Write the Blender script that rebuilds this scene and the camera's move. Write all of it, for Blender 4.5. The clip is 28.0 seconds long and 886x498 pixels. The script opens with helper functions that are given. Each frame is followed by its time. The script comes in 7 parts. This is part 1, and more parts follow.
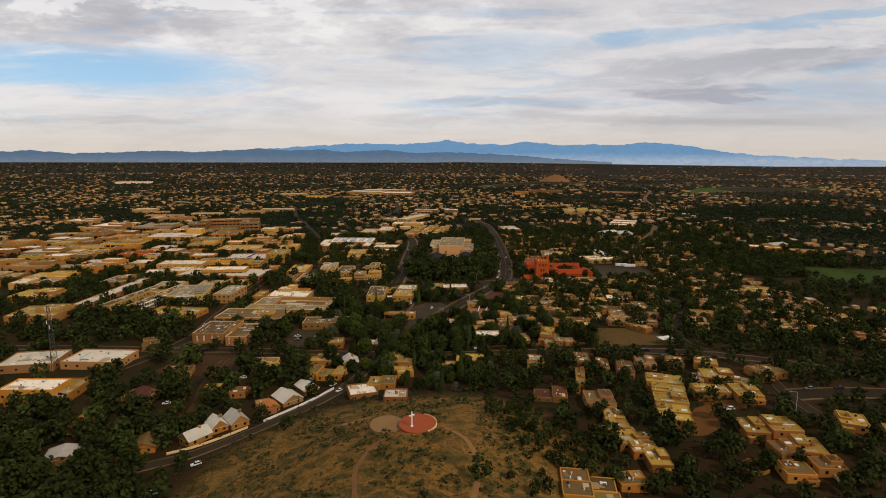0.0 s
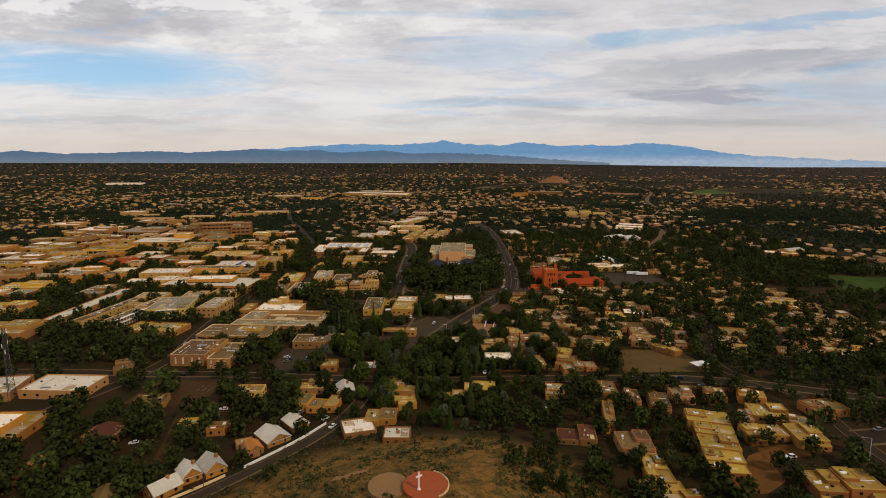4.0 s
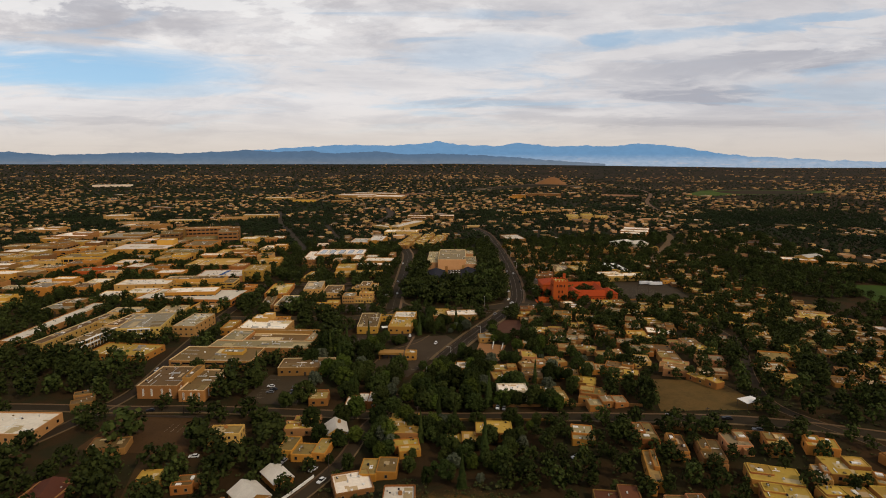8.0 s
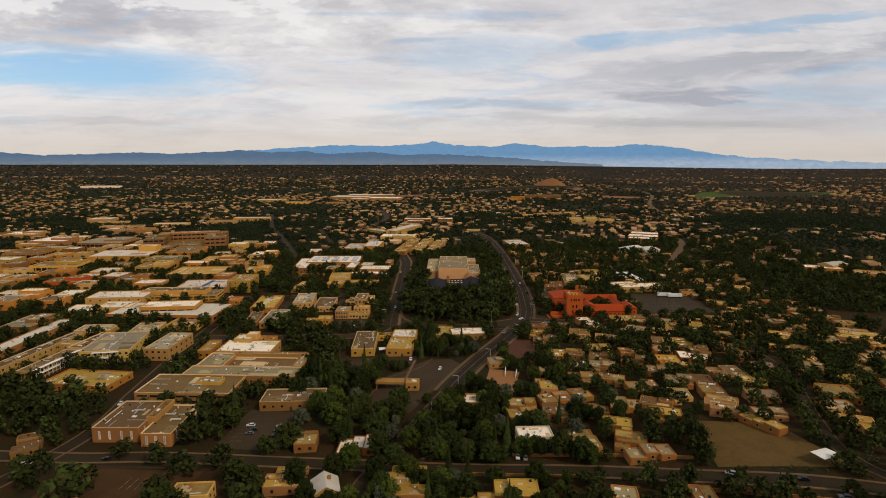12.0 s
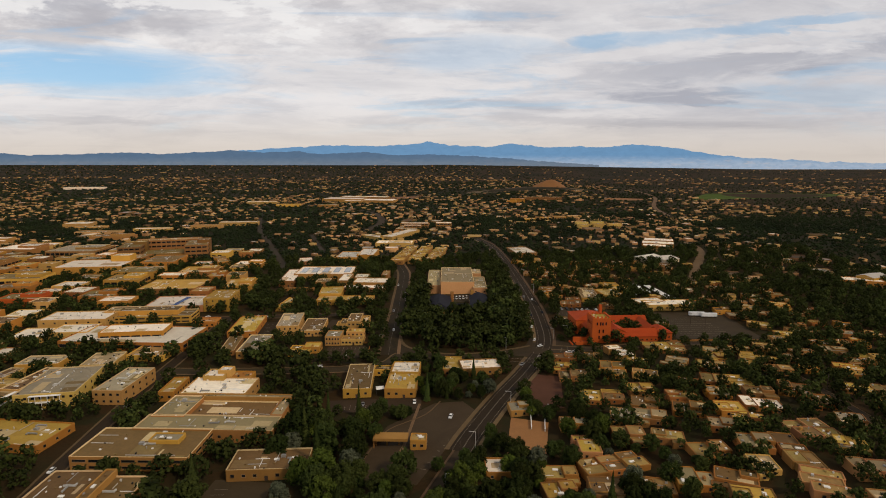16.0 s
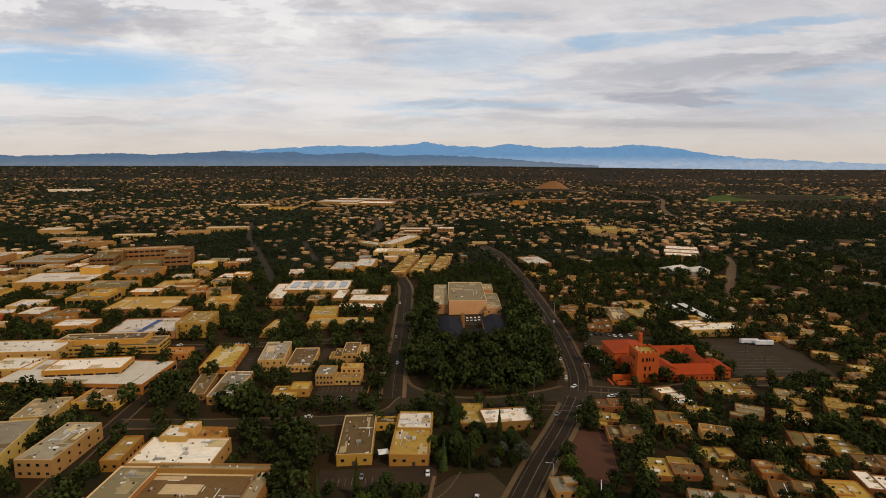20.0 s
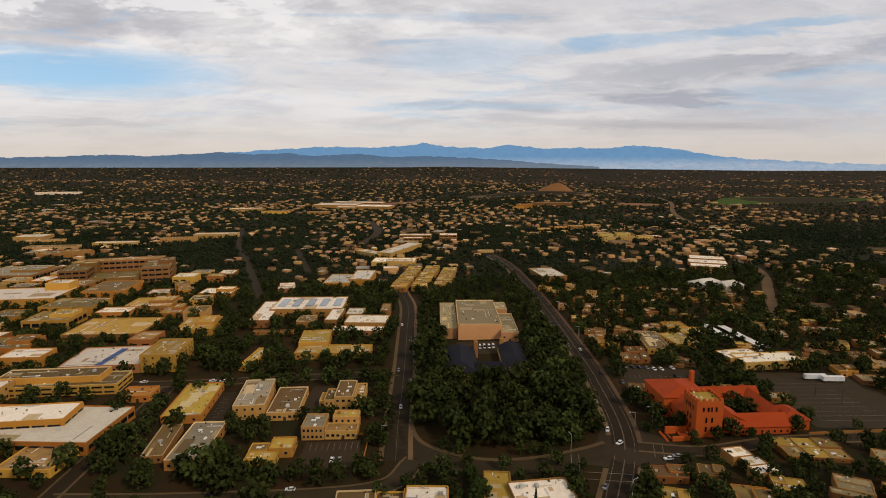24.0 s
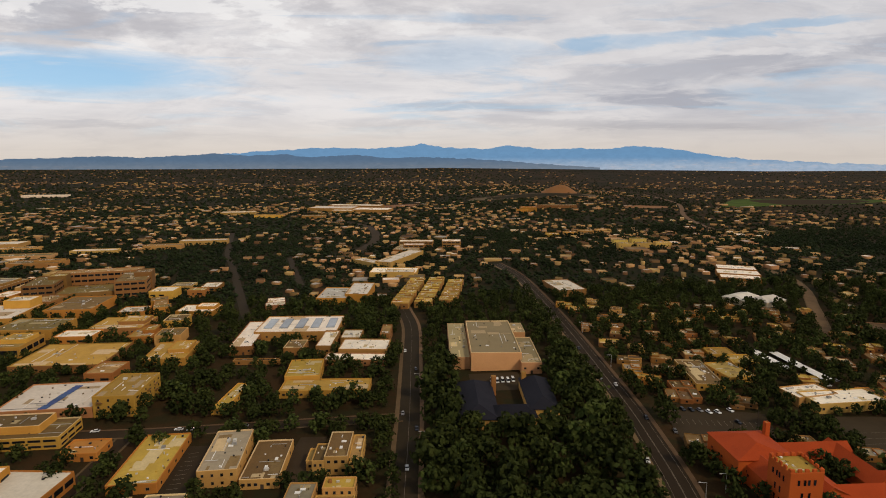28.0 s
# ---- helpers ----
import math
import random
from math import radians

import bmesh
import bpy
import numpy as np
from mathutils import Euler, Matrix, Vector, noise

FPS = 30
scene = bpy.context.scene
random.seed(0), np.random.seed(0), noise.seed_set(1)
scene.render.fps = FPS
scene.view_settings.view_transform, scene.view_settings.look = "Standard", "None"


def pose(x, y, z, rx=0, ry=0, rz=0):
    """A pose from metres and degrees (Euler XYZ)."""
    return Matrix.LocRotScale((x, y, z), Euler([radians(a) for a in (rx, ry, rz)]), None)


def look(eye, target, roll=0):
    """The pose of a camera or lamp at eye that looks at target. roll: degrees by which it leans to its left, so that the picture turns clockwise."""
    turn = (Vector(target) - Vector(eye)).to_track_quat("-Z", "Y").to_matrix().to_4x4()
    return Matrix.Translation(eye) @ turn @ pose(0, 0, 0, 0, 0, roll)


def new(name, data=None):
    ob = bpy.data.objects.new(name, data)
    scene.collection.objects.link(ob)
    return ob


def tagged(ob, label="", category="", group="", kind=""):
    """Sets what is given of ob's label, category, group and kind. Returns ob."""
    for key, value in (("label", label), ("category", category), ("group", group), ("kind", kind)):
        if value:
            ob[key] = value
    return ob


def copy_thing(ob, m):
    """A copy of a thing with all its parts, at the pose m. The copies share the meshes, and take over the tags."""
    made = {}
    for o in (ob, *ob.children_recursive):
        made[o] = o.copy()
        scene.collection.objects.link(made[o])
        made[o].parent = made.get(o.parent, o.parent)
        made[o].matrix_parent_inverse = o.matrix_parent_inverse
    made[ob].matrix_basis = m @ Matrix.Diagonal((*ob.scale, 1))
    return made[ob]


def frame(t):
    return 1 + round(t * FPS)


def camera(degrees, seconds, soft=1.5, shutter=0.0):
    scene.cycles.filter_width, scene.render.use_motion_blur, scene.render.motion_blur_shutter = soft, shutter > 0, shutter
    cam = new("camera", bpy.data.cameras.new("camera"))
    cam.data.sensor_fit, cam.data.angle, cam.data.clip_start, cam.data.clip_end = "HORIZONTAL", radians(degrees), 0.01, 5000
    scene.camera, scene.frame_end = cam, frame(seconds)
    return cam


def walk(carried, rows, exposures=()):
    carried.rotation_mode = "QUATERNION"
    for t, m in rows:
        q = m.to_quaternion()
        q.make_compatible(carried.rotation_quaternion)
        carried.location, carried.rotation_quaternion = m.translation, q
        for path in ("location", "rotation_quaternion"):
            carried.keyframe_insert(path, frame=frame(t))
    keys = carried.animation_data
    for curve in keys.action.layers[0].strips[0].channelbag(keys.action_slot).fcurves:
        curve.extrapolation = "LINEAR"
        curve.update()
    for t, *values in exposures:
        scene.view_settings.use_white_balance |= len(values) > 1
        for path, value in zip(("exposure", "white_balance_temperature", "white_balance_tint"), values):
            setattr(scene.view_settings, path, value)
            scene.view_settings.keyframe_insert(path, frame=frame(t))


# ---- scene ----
cam = camera(76.0, 28.0, soft=1.0)

# the flight: level, straight ahead over the town, turning slowly to the right
PATH = [
    (0.0, look((0.01, 0.00, 137.00), (0.01, 987.13, -22.91), 0.03)),
    (2.0, look((-2.69, 19.61, 137.72), (0.03, 1006.79, -21.87), 0.04)),
    (4.0, look((-5.59, 40.37, 138.45), (0.97, 1027.61, -20.70), 0.04)),
    (6.0, look((-8.75, 62.97, 139.19), (3.31, 1050.25, -19.36), 0.01)),
    (8.0, look((-11.85, 86.14, 139.83), (5.79, 1073.43, -18.12), -0.01)),
    (10.0, look((-14.60, 109.09, 140.29), (7.21, 1096.37, -17.21), 0.00)),
    (12.0, look((-17.50, 134.87, 140.80), (8.47, 1122.10, -16.40), 0.03)),
    (14.0, look((-21.04, 166.35, 141.57), (10.43, 1153.44, -15.43), 0.05)),
    (16.0, look((-25.19, 201.86, 142.41), (11.82, 1188.79, -14.44), 0.06)),
    (18.0, look((-29.65, 238.78, 143.13), (11.36, 1225.58, -13.55), 0.05)),
    (20.0, look((-33.68, 275.08, 143.85), (10.03, 1261.83, -12.40), 0.03)),
    (22.0, look((-36.69, 309.41, 144.71), (9.05, 1296.20, -10.72), 0.00)),
    (24.0, look((-39.23, 342.44, 145.49), (8.38, 1329.29, -8.98), -0.04)),
    (26.0, look((-41.92, 375.19, 145.95), (7.74, 1362.07, -7.69), -0.09)),
    (28.0, look((-44.77, 407.88, 146.21), (7.08, 1394.76, -6.71), -0.15)),
]
walk(cam, PATH, exposures=[(0.0, 0.0), (28.0, 0.0)])

# ---- sky and sun ----
world = bpy.data.worlds.new("world")
scene.world = world
world.use_nodes = True


class Nodes:
    """Short hand for building a node tree."""

    def __init__(self, tree):
        self.tree = tree
        tree.nodes.clear()

    def add(self, kind):
        return self.tree.nodes.new(kind)

    def put(self, socket, value):
        if isinstance(value, bpy.types.NodeSocket):
            self.tree.links.new(value, socket)
        elif isinstance(value, (tuple, list)) and len(value) == 3 and socket.type == "RGBA":
            socket.default_value = (*value, 1)
        else:
            socket.default_value = value

    def math(self, op, a, b=0.0, clamp=False):
        node = self.add("ShaderNodeMath")
        node.operation, node.use_clamp = op, clamp
        self.put(node.inputs[0], a)
        self.put(node.inputs[1], b)
        return node.outputs[0]

    def mix(self, fac, a, b, blend="MIX"):
        node = self.add("ShaderNodeMix")
        node.data_type, node.blend_type = "RGBA", blend
        self.put(node.inputs[0], fac)
        self.put(node.inputs[6], a)
        self.put(node.inputs[7], b)
        return node.outputs[2]

    def noise(self, vector, scale, detail=4.0, rough=0.55, distort=0.0):
        node = self.add("ShaderNodeTexNoise")
        if vector is not None:
            self.put(node.inputs["Vector"], vector)
        self.put(node.inputs["Scale"], scale)
        self.put(node.inputs["Detail"], detail)
        self.put(node.inputs["Roughness"], rough)
        self.put(node.inputs["Distortion"], distort)
        return node.outputs["Fac"]

    def span(self, value, lo, hi, to_lo=0.0, to_hi=1.0):
        node = self.add("ShaderNodeMapRange")
        node.interpolation_type = "SMOOTHSTEP"
        for i, v in enumerate((value, lo, hi, to_lo, to_hi)):
            self.put(node.inputs[i], v)
        return node.outputs[0]

    def vec(self, x, y, z):
        node = self.add("ShaderNodeCombineXYZ")
        for i, v in enumerate((x, y, z)):
            self.put(node.inputs[i], v)
        return node.outputs[0]


SUN_AZ, SUN_EL = radians(134), radians(42)      # clockwise from ahead, above the horizon


def build_sky():
    n = Nodes(world.node_tree)
    way = n.add("ShaderNodeTexCoord").outputs["Generated"]
    sep = n.add("ShaderNodeSeparateXYZ")
    n.put(sep.inputs[0], way)
    x, y, z = sep.outputs
    ahead = n.math("MAXIMUM", n.math("ABSOLUTE", y), 0.2)
    u, v = n.math("DIVIDE", x, ahead), n.math("DIVIDE", z, ahead)
    flat = n.math("ADD", n.math("MAXIMUM", z, 0.0), 0.07)
    sheet = n.vec(n.math("DIVIDE", x, flat), n.math("DIVIDE", y, flat), 0.0)
    big = n.noise(sheet, 0.42, 7, 0.58, 0.6)
    fine = n.noise(sheet, 1.7, 8, 0.62, 0.9)
    streak = n.noise(n.vec(n.math("MULTIPLY", u, 2.2), n.math("MULTIPLY", v, 13.0), 3.7), 1.6, 8, 0.6, 0.7)
    uu = n.math("ADD", u, n.math("MULTIPLY", n.math("SUBTRACT", fine, 0.5), 0.26))
    vv = n.math("ADD", v, n.math("MULTIPLY", n.math("SUBTRACT", streak, 0.5), 0.07))

    def blob(u0, v0, su, sv, lean=0.0):
        du, dv = n.math("SUBTRACT", uu, u0), n.math("SUBTRACT", vv, v0)
        dv = n.math("SUBTRACT", dv, n.math("MULTIPLY", du, lean))
        a, b = n.math("DIVIDE", du, su), n.math("DIVIDE", dv, sv)
        r = n.math("ADD", n.math("MULTIPLY", a, a), n.math("MULTIPLY", b, b))
        return n.span(r, 1.5, 0.1)

    def total(parts):
        out = parts[0]
        for p in parts[1:]:
            out = n.math("MAXIMUM", out, p)
        return out

    def some(amount, *shape):
        return n.math("MULTIPLY", blob(*shape), amount)

    gaps = total([blob(-0.66, 0.152, 0.36, 0.034, -0.03), some(0.45, -0.50, 0.118, 0.20, 0.016), some(0.38, 0.10, 0.178, 0.15, 0.030),
                  some(0.55, 0.36, 0.198, 0.16, 0.014, 0.07), some(0.6, 0.62, 0.228, 0.20, 0.011, 0.10), some(0.7, 0.29, 0.200, 0.07, 0.016), some(0.3, 0.70, 0.115, 0.2, 0.02)])
    veil = n.noise(n.vec(n.math("MULTIPLY", u, 2.0), n.math("MULTIPLY", v, 15.0), 6.1), 1.5, 7, 0.6, 0.9)
    gaps = n.math("MAXIMUM", gaps, n.math("MULTIPLY", n.span(veil, 0.50, 0.66, 0.0, 0.42), n.span(v, 0.03, 0.09)))
    gaps = n.math("MULTIPLY", gaps, n.span(streak, 0.20, 0.50))
    dark = total([blob(-0.56, 0.255, 0.40, 0.038, -0.06), some(0.8, -0.32, 0.205, 0.20, 0.012, -0.05), some(0.8, 0.56, 0.165, 0.36, 0.026, 0.11), some(0.9, 0.44, 0.113, 0.15, 0.011),
                  some(0.8, 0.11, 0.094, 0.14, 0.012), some(0.6, 0.32, 0.062, 0.34, 0.010), some(0.5, 0.16, 0.235, 0.10, 0.02), some(0.6, -0.62, 0.066, 0.22, 0.007), some(0.7, 0.85, 0.20, 0.3, 0.02, 0.1)])
    dark = n.math("MULTIPLY", dark, n.span(fine, 0.20, 0.55))
    bright = total([blob(-0.28, 0.215, 0.17, 0.030, -0.05), some(0.8, 0.60, 0.185, 0.2, 0.010, 0.1)])
    shade = n.math("ADD", n.span(big, 0.42, 0.66, 0.0, 0.26), n.span(streak, 0.46, 0.70, 0.0, 0.22))
    shade = n.math("ADD", shade, n.math("ADD", n.math("MULTIPLY", dark, 0.66), n.span(u, -0.1, 0.7, 0.0, 0.40)), clamp=True)
    shade = n.math("MULTIPLY", shade, n.math("SUBTRACT", 1.0, n.math("MULTIPLY", bright, 0.8)))
    cloud = n.mix(shade, (8.1, 7.8, 7.75), (4.2, 4.25, 4.75))
    mottle = n.noise(n.vec(n.math("MULTIPLY", u, 6.0), n.math("MULTIPLY", v, 26.0), 8.2), 1.5, 8, 0.68, 0.5)
    cloud = n.mix(n.span(mottle, 0.44, 0.70, 0.0, 0.42), cloud, (4.9, 5.0, 5.5))
    puff = n.noise(n.vec(n.math("MULTIPLY", u, 5.0), n.math("MULTIPLY", v, 14.0), 2.6), 1.2, 9, 0.60, 0.15)
    high = n.math("MULTIPLY", n.span(v, 0.13, 0.22), n.span(u, 0.25, -0.2, 0.25, 1.0))
    cloud = n.mix(n.math("MULTIPLY", high, n.span(puff, 0.47, 0.62, 0.0, 0.60)), cloud, (4.3, 4.2, 4.55))
    cloud = n.mix(n.math("MULTIPLY", high, n.span(puff, 0.47, 0.40, 0.0, 0.7)), cloud, (9.0, 8.8, 8.7))
    # overhead, out of view, the cloud is darkened to dim the light on the town
    cloud = n.mix(n.span(z, 0.30, 0.85, 0.0, 0.85), cloud, (2.5, 2.45, 2.5))
    low = n.span(v, 0.10, 0.0)
    cloud = n.mix(n.math("MULTIPLY", low, 0.75), cloud, (6.6, 5.75, 4.9))
    sky = n.add("ShaderNodeTexSky")
    sky.sky_type, sky.sun_disc, sky.sun_elevation, sky.sun_rotation, sky.altitude = "NISHITA", False, SUN_EL, SUN_AZ, 2100.0
    blue = n.mix(0.45, sky.outputs[0], (2.7, 6.0, 8.8))
    colour = n.mix(n.math("MULTIPLY", gaps, 0.9), cloud, blue)
    back = n.add("ShaderNodeBackground")
    n.put(back.inputs[0], colour)
    n.put(back.inputs[1], 0.1)
    n.tree.links.new(back.outputs[0], n.add("ShaderNodeOutputWorld").inputs[0])


build_sky()
sun = new("sun", bpy.data.lights.new("sun", "SUN"))
sun.data.energy, sun.data.angle, sun.data.color = 2.0, radians(7), (1.0, 0.82, 0.60)
toward = Vector((math.sin(SUN_AZ) * math.cos(SUN_EL), math.cos(SUN_AZ) * math.cos(SUN_EL), math.sin(SUN_EL)))
sun.matrix_world = look(Vector((0, 0, 300)) + toward * 100, (0, 0, 300))

# ---- materials ----
MATS = {}


def material(name, colour, second=None, rough=0.85, grain=3.0, stain=0.12, amount=0.5, bump=0.25, vary=0.25, metal=0.0, island=False, spots=0.0, gloss=0.2, deep=0.12):
    """A surface in two tones at two scales, with small relief, that differs a little from thing to thing."""
    m = bpy.data.materials.new(name)
    m.use_nodes = True
    n = Nodes(m.node_tree)
    place = n.add("ShaderNodeNewGeometry").outputs["Position"]
    second = second or tuple(c * 0.62 for c in colour)
    wide = n.noise(place, stain, 5, 0.6, 0.4)
    small = n.noise(place, grain, 5, 0.65)
    tone = n.mix(n.math("MULTIPLY", n.span(wide, 0.38, 0.68), amount), colour, second)
    tone = n.mix(n.span(small, 0.35, 0.75, 0.0, 0.35), tone, tuple(c * 0.55 for c in colour))
    if spots:
        tone = n.mix(n.span(n.noise(place, 0.9, 3, 0.5), 0.60, 0.72, 0.0, spots), tone, tuple(c * 0.45 for c in second))
    own = n.add("ShaderNodeNewGeometry").outputs["Random Per Island"] if island else n.add("ShaderNodeObjectInfo").outputs["Random"]
    hue = n.add("ShaderNodeHueSaturation")
    n.put(hue.inputs["Hue"], n.span(own, 0.0, 1.0, 0.5 - min(vary, 0.4) * 0.035, 0.5 + min(vary, 0.4) * 0.03))
    n.put(hue.inputs["Value"], n.span(n.math("FRACT", n.math("MULTIPLY", own, 7.31)), 0.0, 1.0, 1.0 - vary, 1.0 + vary * 0.7))
    n.put(hue.inputs["Color"], tone)
    b = n.add("ShaderNodeBsdfPrincipled")
    n.put(b.inputs["Base Color"], hue.outputs[0])
    n.put(b.inputs["Roughness"], rough)
    n.put(b.inputs["Metallic"], metal)
    n.put(b.inputs["Specular IOR Level"], gloss)
    if bump:
        rise = n.add("ShaderNodeBump")
        n.put(rise.inputs["Strength"], bump)
        n.put(rise.inputs["Distance"], deep)
        n.put(rise.inputs["Height"], small)
        n.put(b.inputs["Normal"], rise.outputs[0])
    n.tree.links.new(b.outputs[0], n.add("ShaderNodeOutputMaterial").inputs[0])
    MATS[name] = m
    return m


material("wall_tan", (0.34, 0.165, 0.043), (0.26, 0.118, 0.029))
material("wall_adobe", (0.31, 0.126, 0.0274), (0.232, 0.0894, 0.0196))
material("wall_orange", (0.46, 0.199, 0.0307), (0.368, 0.144, 0.0224))
material("wall_pink", (0.40, 0.185, 0.070), (0.34, 0.148, 0.05))
material("wall_peach", (0.56, 0.29, 0.125), (0.48, 0.24, 0.10))
material("wall_cream", (0.515, 0.296, 0.0815), (0.414, 0.227, 0.0578))
material("wall_yellow", (0.54, 0.288, 0.0481), (0.441, 0.227, 0.0357))
material("wall_lemon", (0.647, 0.432, 0.106), (0.539, 0.344, 0.0851))
material("wall_brown", (0.261, 0.126, 0.0342), (0.198, 0.09, 0.0247))
material("wall_white", (0.706, 0.568, 0.406), (0.588, 0.464, 0.315))
material("wall_red", (0.458, 0.0851, 0.0127), (0.378, 0.0655, 0.01), vary=0.06)
material("wall_stage", (0.608, 0.473, 0.294))
material("roof_white", (0.80, 0.71, 0.58), (0.64, 0.54, 0.42), stain=0.09, grain=0.5)
material("roof_grey", (0.3, 0.248, 0.165), (0.194, 0.161, 0.107), stain=0.14, grain=0.7)
material("roof_tan", (0.30, 0.195, 0.058), (0.19, 0.12, 0.04), stain=0.14, grain=0.8, amount=0.8, vary=0.4)
material("roof_yellow", (0.41, 0.258, 0.0439), (0.289, 0.17, 0.0319), stain=0.14, grain=0.8)
material("roof_brown", (0.138, 0.0809, 0.0276), (0.187, 0.107, 0.0385), stain=0.14, grain=0.9)
material("patch_dark", (0.2, 0.13, 0.0486), (0.13, 0.0856, 0.0334), stain=0.3, grain=0.9, vary=0.3)
material("patch_pale", (0.5, 0.372, 0.198), (0.38, 0.279, 0.137), stain=0.3, grain=0.9, vary=0.3)
material("roof_orange", (0.412, 0.16, 0.0319), (0.323, 0.12, 0.0266))
material("roof_olive", (0.29, 0.225, 0.115), (0.24, 0.18, 0.09), stain=0.08)
material("roof_redbrown", (0.118, 0.0363, 0.016), (0.088, 0.0279, 0.0129))
material("roof_slate", (0.013, 0.013, 0.019), (0.02, 0.02, 0.026), rough=0.8, gloss=0.08)
material("roof_tile", (0.333, 0.0468, 0.0054), (0.252, 0.0342, 0.0045), grain=2.2, vary=0.05, bump=0.6)
material("roof_metal", (0.589, 0.539, 0.458), (0.427, 0.381, 0.317), rough=0.6, metal=0.05, stain=0.2, gloss=0.15)
material("coping", (0.66, 0.484, 0.251), (0.55, 0.381, 0.182))
material("glass_dark", (0.014, 0.015, 0.017), rough=0.2, bump=0, vary=0.5)
material("frame_paint", (0.25, 0.167, 0.0836), vary=0.6)
material("unit_metal", (0.52, 0.50, 0.46), (0.3, 0.29, 0.27), rough=0.55, metal=0.3, vary=0.4)
material("solar_blue", (0.02, 0.05, 0.16), (0.03, 0.06, 0.2), rough=0.25, bump=0)
material("skylight_panel", (0.30, 0.33, 0.36), rough=0.2, bump=0)
material("asphalt", (0.0405, 0.0286, 0.0154), (0.0269, 0.0199, 0.0109), stain=0.06, grain=1.6, spots=0.15, gloss=0.08)
material("asphalt_lot", (0.0485, 0.0327, 0.0178), (0.0321, 0.0221, 0.0122), stain=0.07, grain=1.2, spots=0.2, gloss=0.1)
material("concrete", (0.145, 0.0921, 0.0465), (0.0944, 0.0604, 0.031), stain=0.2, gloss=0.1)
material("line_faded", (0.24, 0.20, 0.15), (0.10, 0.083, 0.066), bump=0)
material("dirt", (0.0595, 0.034, 0.0129), (0.0374, 0.0221, 0.00901), stain=0.08, grain=0.9, gloss=0.05, spots=0.3)
material("dry_field", (0.125, 0.0856, 0.0319), (0.085, 0.0651, 0.0228), stain=0.02, grain=0.5)
material("path_dirt", (0.25, 0.119, 0.0395), (0.19, 0.0911, 0.0319), grain=1.2)
material("dry_plot", (0.115, 0.066, 0.021), (0.055, 0.043, 0.015), stain=0.12, grain=0.7, spots=0.35, gloss=0.05)
material("brick_yard", (0.085, 0.040, 0.022), (0.060, 0.030, 0.017), stain=0.1, grain=1.5, gloss=0.08)
material("orange_dirt", (0.145, 0.062, 0.018), (0.095, 0.043, 0.014), stain=0.15, grain=0.8, gloss=0.04)
material("sand", (0.25, 0.116, 0.0395), (0.17, 0.0818, 0.0304), stain=0.03, grain=0.3)
material("plaza_red", (0.31, 0.0577, 0.0198), (0.25, 0.0484, 0.0167), grain=5, stain=0.3)
material("plaza_tan", (0.21, 0.112, 0.0456), (0.16, 0.0837, 0.035), grain=2)
material("lawn", (0.060, 0.092, 0.018), (0.040, 0.060, 0.014), gloss=0.03, rough=0.95, stain=0.03, amount=0.9)
material("leaf", (0.0389, 0.0513, 0.0123), (0.0126, 0.0182, 0.00525), rough=0.8, grain=1.6, stain=0.5, vary=0.42, bump=0.9, gloss=0.03, deep=0.7)
material("leaf_bright", (0.064, 0.086, 0.014), (0.034, 0.050, 0.010), rough=0.8, grain=1.6, stain=0.5, vary=0.3, bump=0.9, gloss=0.03, deep=0.7)
material("leaf_silver", (0.088, 0.098, 0.060), (0.05, 0.06, 0.034), rough=0.8, grain=1.6, stain=0.5, vary=0.3, bump=0.9, gloss=0.04, deep=0.7)
material("leaf_many", (0.0399, 0.0494, 0.0123), (0.0126, 0.0175, 0.00525), rough=0.8, grain=1.4, stain=0.11, amount=0.9, vary=0.2, bump=0.9, island=True, gloss=0.03, deep=0.7)
material("leaf_fresh", (0.058, 0.074, 0.018), (0.030, 0.042, 0.011), rough=0.8, grain=1.4, stain=0.2, amount=0.9, vary=0.3, bump=0.9, island=True, gloss=0.03, deep=0.7)
material("leaf_far", (0.0255, 0.0352, 0.0141), (0.00975, 0.015, 0.00638), rough=0.8, grain=0.5, stain=0.01, amount=0.9, vary=0.3, bump=0.6, island=True, gloss=0.03, deep=0.8)
material("pale_glass", (0.50, 0.46, 0.38), rough=0.25, bump=0)
material("scrub", (0.056, 0.060, 0.020), (0.030, 0.036, 0.012), rough=0.8, grain=2.5, stain=0.3, vary=0.5, island=True, gloss=0.04)
material("dry_grass", (0.19, 0.116, 0.0304), (0.125, 0.0837, 0.0228), vary=0.4, island=True, gloss=0.04)
material("bark", (0.11, 0.08, 0.055), (0.07, 0.05, 0.035), grain=6)
material("wood_pole", (0.06, 0.042, 0.03), grain=6)
material("steel", (0.07, 0.062, 0.055), rough=0.6, metal=0.2)
material("white_paint", (0.78, 0.76, 0.72), (0.66, 0.64, 0.6), bump=0, vary=0.05)
material("car_white", (0.74, 0.74, 0.74), rough=0.3, bump=0, vary=0.05)
material("car_grey", (0.19, 0.19, 0.2), rough=0.3, bump=0, vary=0.4)
material("car_dark", (0.02, 0.022, 0.028), rough=0.25, bump=0, vary=0.4)
material("car_red", (0.26, 0.02, 0.015), rough=0.3, bump=0)
material("tyre", (0.012, 0.012, 0.012), bump=0)
material("house_many", (0.37, 0.209, 0.0769), (0.229, 0.123, 0.0435), stain=0.02, vary=0.6, island=True)
material("roof_many", (0.342, 0.226, 0.099), (0.153, 0.0963, 0.041), stain=0.05, vary=0.9, island=True)
